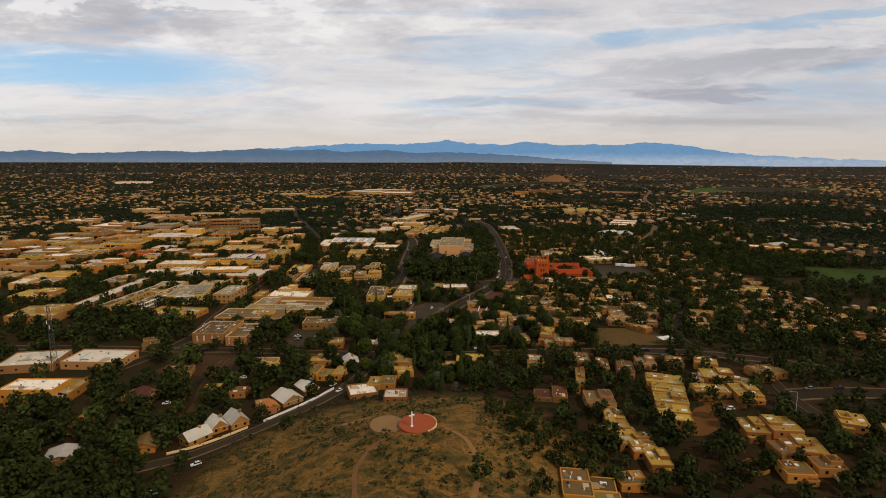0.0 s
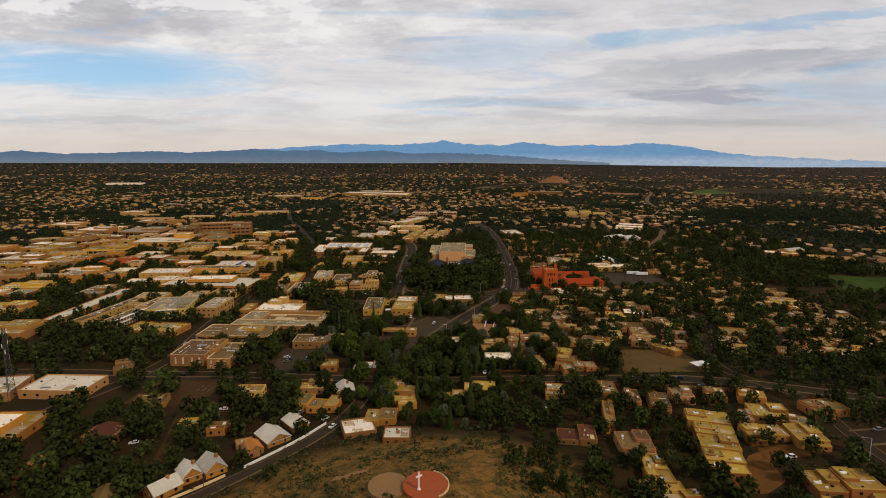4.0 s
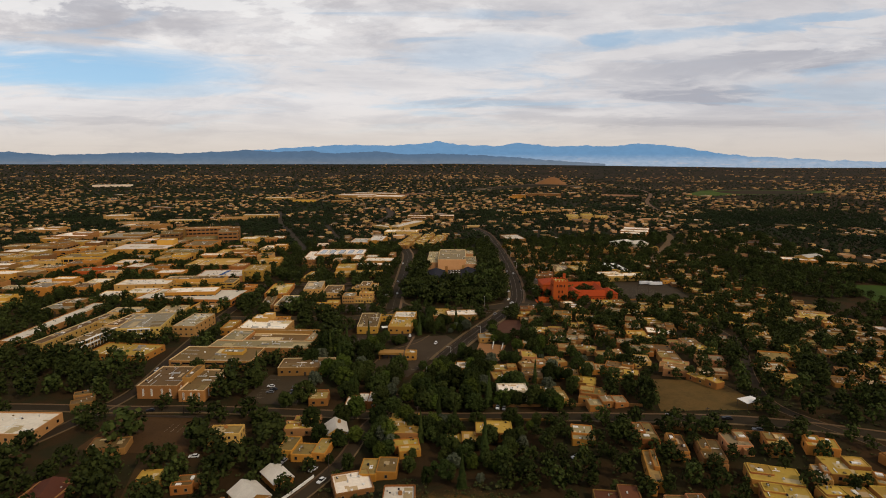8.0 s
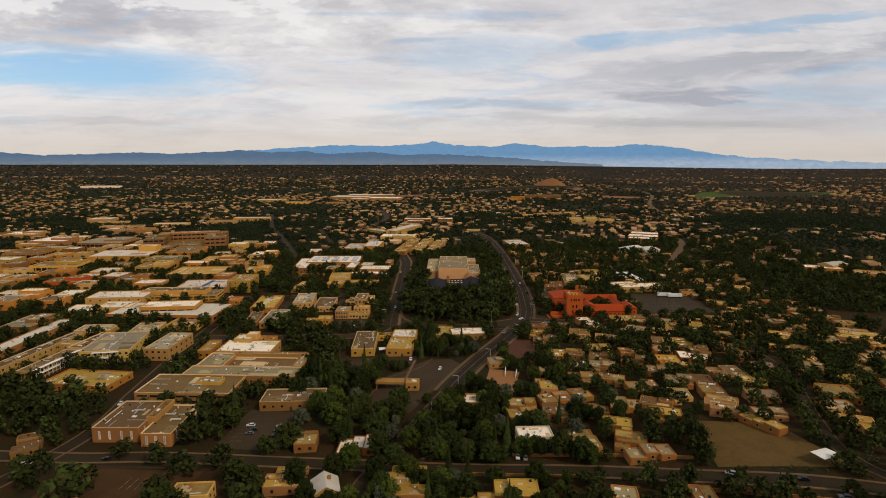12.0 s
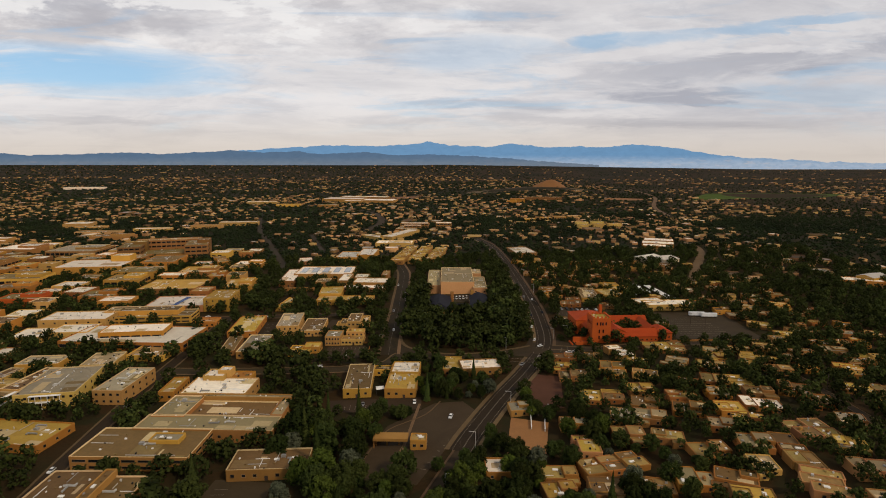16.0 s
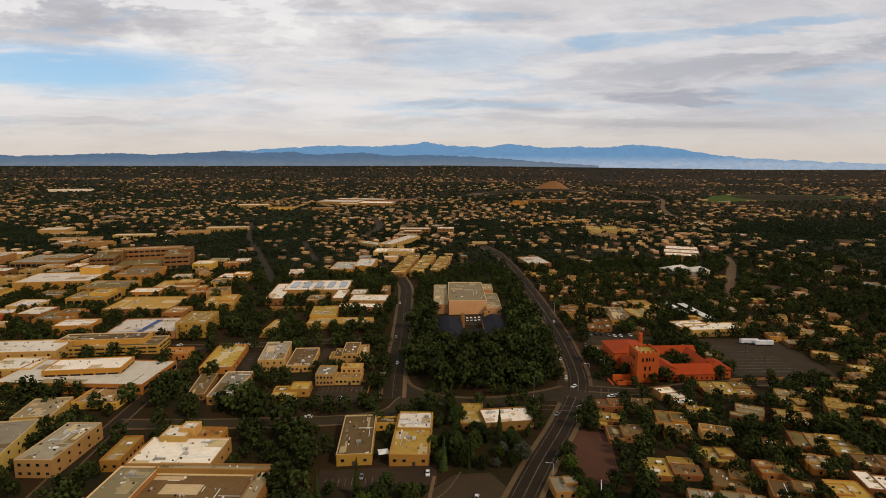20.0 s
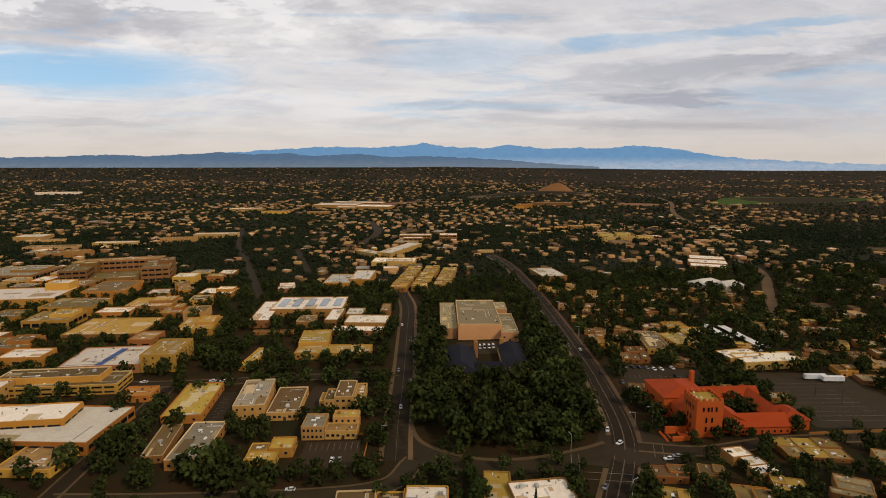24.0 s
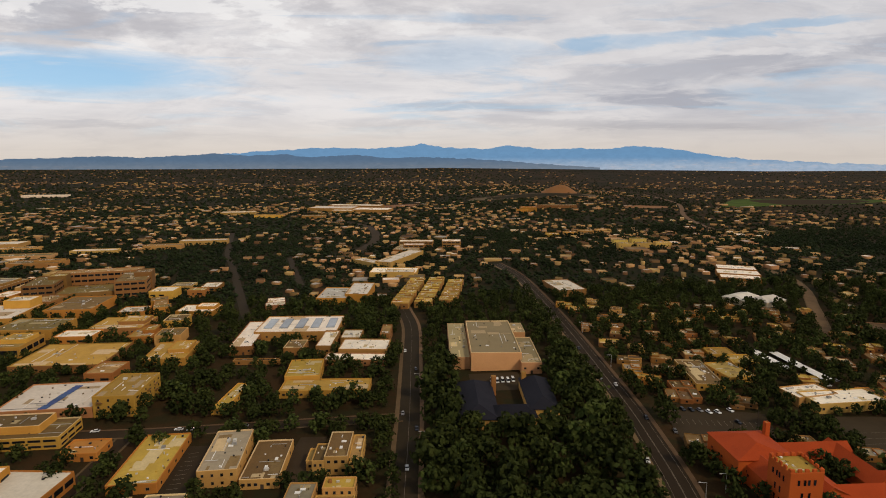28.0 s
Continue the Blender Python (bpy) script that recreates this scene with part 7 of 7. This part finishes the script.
def build_scrub():
    rng = np.random.default_rng(21)
    xs, ys = rng.uniform(-118, 66, 11000), rng.uniform(120, 310, 11000)
    h = hill(xs, ys)
    n = np.array([noise.noise(Vector((x * 0.06, y * 0.06, 5.0))) for x, y in zip(xs, ys)])
    keep = (h < slope_edge(xs, ys) + 0.1) & (rng.random(len(xs)) < 0.34 + 1.0 * n) & ~occupied(xs, ys, 0.6) & (np.hypot(xs + 10, (ys - 213) * 0.9) > 9) & (np.hypot(xs + 24, ys - 216) > 8)
    xs, ys = xs[keep], ys[keep]
    r = rng.uniform(0.5, 1.5, len(xs)) * (1 + (rng.random(len(xs)) < 0.10) * rng.uniform(0.6, 1.6, len(xs)))
    spots = np.stack([xs, ys, ground(xs, ys) - 0.1, r, r * 0.75, rng.uniform(0, 6, len(xs))], -1)
    kinds = [(v, f, np.zeros(len(f))) for v, f in (crown(120 + k, 2, 6, 1, 0.6, 0.34) for k in range(4))]
    big = [(2.0, 170, 3.0), (-46, 209, 2.2), (-76, 227, 2.6), (-68, 284, 2.6), (-3, 279, 3.0), (-28, 287, 2.6), (-16, 276, 2.4), (8, 268, 2.2), (-40, 276, 2.0), (-60, 262, 1.8), (26, 250, 2.0), (34, 226, 2.2), (-58, 232, 1.6)]
    gx, gy = np.concatenate([rng.uniform(58, 300, 2400), rng.uniform(-230, -95, 1000)]), np.concatenate([rng.uniform(135, 345, 2400), rng.uniform(170, 345, 1000)])
    keep = ~occupied(gx, gy, 0.8) & (hill(gx, gy) > slope_edge(gx, gy))
    gx, gy = gx[keep], gy[keep]
    r = rng.uniform(0.6, 2.0, len(gx))
    spots = np.vstack([spots, np.stack([gx, gy, ground(gx, gy) - 0.1, r, r * 0.8, rng.uniform(0, 6, len(gx))], -1)])
    spots = np.vstack([spots] + [[(x + rng.normal(0, r * 0.4), y + rng.normal(0, r * 0.4), gz(x, y) - 0.2, r * rng.uniform(0.5, 0.8), r * rng.uniform(0.4, 0.7), k) for k in range(6)] for x, y, r in big])
    many("hill_scrub", spots, kinds, ["scrub"], "grey-green sage and juniper scrub on the hillside", "shrubs")
    xs, ys = rng.uniform(-112, 60, 12000), rng.uniform(125, 300, 12000)
    keep = (hill(xs, ys) < slope_edge(xs, ys)) & ~occupied(xs, ys, 0.2) & (np.hypot(xs + 10, (ys - 213) * 0.9) > 8.6) & (np.hypot(xs + 24, ys - 216) > 7.5)
    xs, ys = xs[keep], ys[keep]
    tuft = np.array([[math.cos(a) * k, math.sin(a) * k, z] for a in np.arange(7) * 0.9 for k, z in ((0.12, -0.1), (0.16, -0.1), (1.0, 1.0))])
    tuft[1::3] += [0.12, -0.12, 0]
    tri = np.arange(21).reshape(7, 3)
    many("dry_grass", np.stack([xs, ys, ground(xs, ys), rng.uniform(0.2, 0.5, len(xs)), rng.uniform(0.2, 0.55, len(xs)), rng.uniform(0, 6, len(xs))], -1), [(tuft, tri, np.zeros(7))], ["dry_grass"], "tufts of dry yellow grass on the hillside", "grass")


# ---- the cross on its hill ----
for pts, w, label in (([(-28, 150), (-28, 164), (-30, 178), (-29, 187), (-25, 198), (-18, 206)], 1.7, "winding brick-red stepped path up the hill"),
                      ([(1, 209), (8, 200), (11, 190), (12, 178), (10, 163), (7, 150)], 2.0, "worn dirt track over the hill"),
                      ([(-46, 240), (-42, 238), (-37, 241), (-33, 240)], 4.5, "bare patch of orange dirt on the slope")):
    line = smooth_line(pts, 3)
    ROADS.append((line, w / 2))
    tagged(new("path", mesh_from("path", *strip(line, -w / 2, w / 2, 0.10), "path_dirt")), label, "path", kind="structure")


def plaza(x, y, a, b, z, mat, label):
    n = 40
    rim = [(math.cos(t) * a, math.sin(t) * b) for t in np.arange(n) * 2 * math.pi / n]
    verts, faces = lathe([(rim, -3.0), (rim, 0.0), ([(p * 0.97, q * 0.97) for p, q in rim], 0.05)])
    faces.append(tuple(range(2 * n, 3 * n)))
    ob = new("plaza", mesh_from("plaza", verts, faces, mat))
    ob.location = (x, y, z)
    return tagged(ob, label, "plaza", kind="structure")


PZ = max(gz(-10, 213), gz(-10, 204.5), gz(-5, 206)) + 0.12
red = plaza(-10.0, 212.5, 7.6, 8.4, PZ, "plaza_red", "round brick-red plaza round the white cross")
plaza(-22.6, 214.5, 6.8, 7.6, max(gz(-20, 207.5), gz(-22, 207)) + 0.1, "plaza_tan", "round tan gravel terrace beside the plaza")
for k in range(14):
    a = -0.9 + k * 0.16
    part("wall_stone", cached(("curb",), lambda: mesh_from("wall_stone", *lathe([(ring(1.0, 0.4, 0.06), -0.4), (ring(1.0, 0.4, 0.06), 0.5), (ring(0.85, 0.25, 0.05), 0.56), (ring(0.1, 0.05, 0.01), 0.57)]), "coping")), red, at=pose(math.cos(a) * 7.5, math.sin(a) * 8.3, -0.25, 0, 0, math.degrees(a) + 90))
cross = thing("cross", "tall white steel cross standing on a brick-red plaza", "cross", -12.2, 209.6, z=PZ)
part("base", mesh_from("base", *lathe([(ring(1.1, 1.1, 0.1), -0.4), (ring(1.1, 1.1, 0.1), 0.3), (ring(0.9, 0.9, 0.1), 0.4), (ring(0.2, 0.2, 0.05), 0.42)]), "white_paint"), cross)
part("upright", mesh_from("upright", *lathe([(ring(0.5, 0.4, 0.03), 0.38), (ring(0.5, 0.4, 0.03), 6.15), (ring(0.4, 0.3, 0.03), 6.2), (ring(0.05, 0.05, 0.01), 6.21)]), "white_paint"), cross)
part("crossbar", mesh_from("crossbar", *solid([(-1.15, 1.15, -0.22, 0.18, 4.45, 4.9)]), "white_paint"), cross, at=pose(0, 0, 0, 0, 0, 35))
build_scrub()

# ---- radio mast ----
mast = thing("radio_mast", "grey steel lattice radio mast with antennas", "mast", -253, 352)
H, B = 43.0, 2.6
pipe = cached(("pipe",), lambda: mesh_from("brace", *lathe([(ring(0.14, 0.14, 0.03), 0), (ring(0.14, 0.14, 0.03), 1)]), "steel"))


def rod(parent, p, q, thick=1.0, name="brace"):
    d = Vector(q) - Vector(p)
    part(name, pipe, parent, at=Matrix.Translation(p) @ d.to_track_quat("Z", "Y").to_matrix().to_4x4() @ Matrix.Diagonal((thick, thick, d.length, 1)))


legs = [(math.cos(a) * B, math.sin(a) * B) for a in (0.5, 2.6, 4.7)]
for x, y in legs:
    rod(mast, (x, y, -0.5), (x * 0.3, y * 0.3, H), 2.0, "leg")
for k in range(14):
    z, z2 = k * 3.0, k * 3.0 + 3.0
    s, s2 = 1 - 0.7 * z / H, 1 - 0.7 * z2 / H
    for i in range(3):
        (x, y), (p, q) = legs[i], legs[(i + 1) % 3]
        rod(mast, (x * s, y * s, z), (p * s2, q * s2, z2))
        rod(mast, (x * s2, y * s2, z2), (p * s2, q * s2, z2))
for k, (a, z) in enumerate(((0.3, 40), (2.2, 39), (4.2, 40), (1.2, 33), (3.4, 31), (5.2, 28), (0.8, 24))):
    part("antenna", cached(("antenna",), lambda: mesh_from("antenna", *lathe([(ring(0.35, 0.25, 0.05), 0), (ring(0.35, 0.25, 0.05), 2.4), (ring(0.1, 0.1, 0.02), 2.45)]), "white_paint")), mast, at=pose(math.cos(a) * 1.5, math.sin(a) * 1.5, z))

# ---- street lamps and poles ----


def street_lamp(x, y, turn, h=9.0):
    t = thing("street_lamp", "grey steel street lamp with a single curved arm", "street lamp", x, y, "street lamps")
    part("pole", cached(("lamp_pole",), lambda: mesh_from("pole", *lathe([(ring(0.34, 0.34, 0.08), -0.6), (ring(0.26, 0.26, 0.06), 4.0), (ring(0.18, 0.18, 0.05), h)]), "unit_metal")), t)
    part("arm", cached(("lamp_arm",), lambda: mesh_from("arm", *solid([(-0.07, 2.6, -0.07, 0.07, h - 0.1, h + 0.05)]), "unit_metal")), t, at=pose(0, 0, 0, 0, 0, turn))
    part("lamp_head", cached(("lamp_head",), lambda: mesh_from("lamp_head", *lathe([(ring(1.0, 0.4, 0.1), h - 0.12), (ring(1.0, 0.4, 0.1), h + 0.02), (ring(0.6, 0.25, 0.05), h + 0.14), (ring(0.1, 0.1, 0.02), h + 0.15)]), "unit_metal")), t, at=pose(0, 0, 0, 0, 0, turn) @ pose(2.8, 0, 0))


def utility_pole(x, y, turn):
    t = thing("utility_pole", "dark wooden utility pole with a crossarm", "utility pole", x, y, "utility poles")
    part("pole", cached(("wood",), lambda: mesh_from("pole", *lathe([(ring(0.34, 0.34, 0.1), -0.8), (ring(0.22, 0.22, 0.06), 9.5), (ring(0.02, 0.02, 0.01), 9.55)]), "wood_pole")), t)
    part("crossarm", cached(("arm",), lambda: mesh_from("crossarm", *solid([(-1.2, 1.2, -0.08, 0.08, 8.7, 8.9)]), "wood_pole")), t, at=pose(0, 0, 0, 0, 0, turn))


for x, y, turn in ((49, 626, 20), (76, 620, 170), (36, 599, 100), (88, 626, 180), (160, 242, 160), (50, 556, 30), (-58, 620, 0), (-40, 680, 180), (66, 700, 0), (92, 780, 180), (-16, 420, 0), (96, 860, 180), (-42, 760, 180), (0, 455, 170), (24, 500, 170)):
    street_lamp(x, y, turn)
for x, y, turn in ((-100, 250, 45), (-76, 282, 45), (-58, 318, 60), (-44, 368, 70), (-150, 384, 0), (-110, 382, 0), (-20, 362, 10), (30, 350, 10), (70, 338, 15), (110, 322, 15), (-210, 402, 80), (2, 462, 70), (-8, 446, 70), (38, 528, 70), (138, 684, 0), (120, 676, 0), (205, 640, 0), (200, 655, 0), (180, 428, 60), (205, 500, 60)):
    utility_pole(x, y, turn)

# ---- vehicles ----


def car_master(mat, word, x, y, yaw, van=False):
    t = thing("van" if van else "car", word, "van" if van else "car", x, y, "parked vehicles")
    L, W, H = (5.4, 2.0, 2.3) if van else (4.5, 1.8, 1.45)
    a, b = L / 2, W / 2
    low = [(-a, 0.35), (-a + 0.05, 0.85), (-a * 0.3 if not van else -a + 0.8, 0.95), (a - 0.15, 0.95), (a, 0.8), (a, 0.35)]
    verts = [(p, s * b, z) for s in (-1, 1) for p, z in low]
    n = len(low)
    faces = [tuple(range(n)), tuple(range(2 * n - 1, n - 1, -1))] + [(i, n + i, n + (i + 1) % n, (i + 1) % n) for i in range(n)]
    part("body", mesh_from("body", verts, faces, mat), t)
    c0, c1, c2, c3 = (-a + 0.7, -a + 1.3, a - 0.25, a - 0.15) if van else (-a * 0.42, -a * 0.12, a * 0.62, a * 0.9)
    cab = [(c0, 0.9), (c1, H), (c2, H), (c3, 0.9)]
    verts = [(p, s * (b - 0.06 - 0.14 * (z > 1)), z) for s in (-1, 1) for p, z in cab]
    part("cabin_glass", mesh_from("cabin_glass", verts, [(0, 1, 2, 3)[::-1], (4, 5, 6, 7), (0, 4, 5, 1)[::-1], (2, 6, 7, 3)[::-1]], "glass_dark"), t)
    part("roof", mesh_from("roof", *solid([(c1 - 0.05, c2 + 0.05, -b + 0.2, b - 0.2, H - 0.04, H + 0.05)]), mat), t)
    wheel = cached(("wheel",), lambda: mesh_from("wheel", *(lambda v, f: ([(x, z, y) for x, y, z in v], f + [tuple(range(8)), tuple(range(15, 7, -1))]))(*lathe([([(math.cos(k) * 0.33, math.sin(k) * 0.33) for k in np.arange(8) * math.pi / 4], -0.11), ([(math.cos(k) * 0.33, math.sin(k) * 0.33) for k in np.arange(8) * math.pi / 4], 0.11)])), "tyre"))
    for p in (-a * 0.62, a * 0.62):
        for s in (-1, 1):
            part("wheel", wheel, t, at=pose(p, s * (b - 0.08), 0.33))
    t.matrix_basis = pose(x, y, gz(x, y) + 0.12, 0, 0, yaw)
    return t


masters = {"w": car_master("car_white", "white parked car on asphalt", 122, 704, 100), "g": car_master("car_grey", "grey parked car on asphalt", 118, 706.6, 100),
           "d": car_master("car_dark", "dark parked car on asphalt", 113.5, 707.8, 100), "r": car_master("car_red", "dark red parked car on asphalt", -97, 515, 90),
           "v": car_master("car_white", "white delivery van in the service yard", 6, 762, 90, True)}
for kind, x, y, yaw in (("w", 126.9, 703.6, 100), ("w", 135, 705, 100), ("d", 109, 709, 100), ("g", 104, 710, 100), ("d", 131, 690, 100), ("g", 92.6, 683, 80), ("d", 84, 700, 85), ("w", 61, 619, 70), ("d", 72, 690, 80), ("g", 78, 760, 85),
                        ("d", 81, 820, 88), ("w", 84, 748, 85), ("w", 79, 586, 5), ("g", 84, 588, 0), ("w", -81, 602, 90), ("g", -77.3, 602, 90), ("w", -220, 709, 5), ("w", -175, 708.6, 0), ("w", -168, 708, 0), ("g", -140, 711, 0),
                        ("w", -112, 420, 0), ("d", -109, 415, 0), ("g", -110, 411, 0), ("d", -95.7, 408, 5), ("d", -96, 413, 5), ("g", -96, 418, 5), ("w", 22.3, 370, 80), ("g", 25.4, 368, 80), ("d", 122, 327, -18), ("g", 128.7, 314, -18), ("g", 100, 336, -18),
                        ("w", -65.6, 321, 60), ("w", -59.9, 310.6, 62), ("w", -155, 300, 20), ("w", -125, 337, 5), ("w", 49, 310, 30), ("w", -109, 232, 40), ("g", -81, 330, 70), ("w", -49, 660, 90), ("d", -44, 700, 90), ("g", -52, 720, 90),
                        ("d", -44, 790, 90), ("w", -52, 830, 90), ("w", 34, 827, 0), ("w", 40, 833, 0), ("g", 35, 812, 0), ("d", 41, 815, 0), ("g", 36, 800, 0), ("w", -10, 492, 75), ("g", 42, 566, 55), ("w", 66, 655, 78), ("d", -130, 576, 0),
                        ("w", -96, 578, 0), ("d", -170, 388, 0), ("w", 62, 604, 40), ("g", 180, 264, 5), ("d", 196, 266, 5), ("g", -60, 514, 90), ("w", -30, 514, 90), ("d", 136, 258, 30), ("w", 132, 246, 10), ("r", -92, 414, 0), ("w", 215, 735, 0), ("g", 226, 742, 10),
                        ("d", -205, 640, 90), ("g", -197, 520, 90), ("w", -196, 450, 90), ("w", -205, 385, 10), ("w", 192, 760, 0)):
    copy_thing(masters[kind], pose(x, y, gz(x, y) + 0.12, 0, 0, yaw))
for x, y in ((9.5, 762), (13, 762.5), (16.5, 762), (20, 763)):
    copy_thing(masters["v"], pose(x, y, gz(x, y) + 0.12, 0, 0, 90))
copy_thing(masters["v"], pose(-117, 211, gz(-117, 211) + 0.12, 0, 0, 40))
for x, y, yaw in ((226, 675, 176), (217, 679, 176)):
    t = thing("trailer", "white box semi-trailer parked on asphalt", "trailer", x, y, "trailers")
    part("box", mesh_from("box", *lathe([(ring(13.5, 2.6, 0.1), 1.1), (ring(13.5, 2.6, 0.1), 3.95), (ring(13.3, 2.4, 0.1), 4.0), (ring(0.2, 0.1, 0.01), 4.02)]), "car_white"), t, at=pose(0, 0, 0, 0, 0, yaw))
    part("chassis", mesh_from("chassis", *solid([(-6.4, 6.4, -0.5, 0.5, 0.85, 1.12)]), "steel"), t, at=pose(0, 0, 0, 0, 0, yaw))
    for p in (-5.6, -4.4, 4.8):
        for s in (-1, 1):
            part("wheel", CACHE[("wheel",)], t, at=pose(0, 0, 0, 0, 0, yaw) @ pose(p, s * 1.1, 0.5) @ Matrix.Diagonal((1.6, 1.6, 1.6, 1)))

# ---- walls and fences ----


def garden_wall(points, h, mat, label, thick=0.4):
    line = smooth_line(points, 3)
    d = np.gradient(line, axis=0)
    d /= np.linalg.norm(d, axis=1)[:, None] + 1e-9
    verts, faces = [], []
    for p, q in zip(line, d):
        s = np.array([q[1], -q[0]]) * thick / 2
        z = gz(*p)
        verts += [(*(p - s), z - 0.8), (*(p - s), z + h), (*(p + s), z + h), (*(p + s), z - 0.8)]
    for i in range(len(line) - 1):
        a, b = i * 4, i * 4 + 4
        faces += [(a, a + 1, b + 1, b), (a + 1, a + 2, b + 2, b + 1), (a + 2, a + 3, b + 3, b + 2)]
    faces += [(3, 2, 1, 0), tuple(len(verts) - 4 + i for i in range(4))]
    tagged(new("garden_wall", mesh_from("garden_wall", verts, faces, mat)), label, "wall")


garden_wall([(-128, 244), (-118, 249), (-108, 257), (-98, 267)], 1.1, "coping", "pale stepped stone wall along the street")
garden_wall([(-92, 273), (-80, 288), (-72, 300), (-64, 315)], 1.2, "white_paint", "white painted wall along the street")
garden_wall([(20, 372), (60, 361), (92, 350)], 1.5, "wall_tan", "long tan adobe garden wall")
garden_wall([(-3, 361), (20, 355), (48, 347)], 1.3, "wall_tan", "tan adobe garden wall beside the street")
garden_wall([(30, 470), (33, 488), (36, 500)], 1.6, "white_paint", "white wall climbing beside a drive")
garden_wall([(36, 466), (39, 480), (44, 496)], 1.6, "white_paint", "white wall climbing beside a drive")
garden_wall([(160, 604), (200, 605), (240, 603)], 1.5, "wall_tan", "tan wall of the parking lot")
garden_wall([(-100, 629), (-68, 628)], 1.2, "wall_tan", "low tan wall behind the parking lot")
garden_wall([(-66, 596), (-65, 624)], 1.0, "wall_orange", "low brick-orange wall beside the parking lot")
garden_wall([(80, 330), (110, 318), (140, 306)], 1.6, "wall_tan", "tan adobe garden wall beside the street")
garden_wall([(120.5 + 5.2 * math.cos(a * 0.6), 202 + 4.4 * math.sin(a * 0.6)) for a in range(10)], 1.3, "wall_adobe", "round earth-brown adobe wall of a small court")
garden_wall([(144.6, 190), (144.8, 195), (147, 198), (150, 198), (152.5, 195), (153, 190)], 1.4, "coping", "pale curved parapet wall of a terrace")
garden_wall([(-190, 382), (-125, 378)], 1.2, "wood_pole", "dark fence round a dirt yard", 0.15)
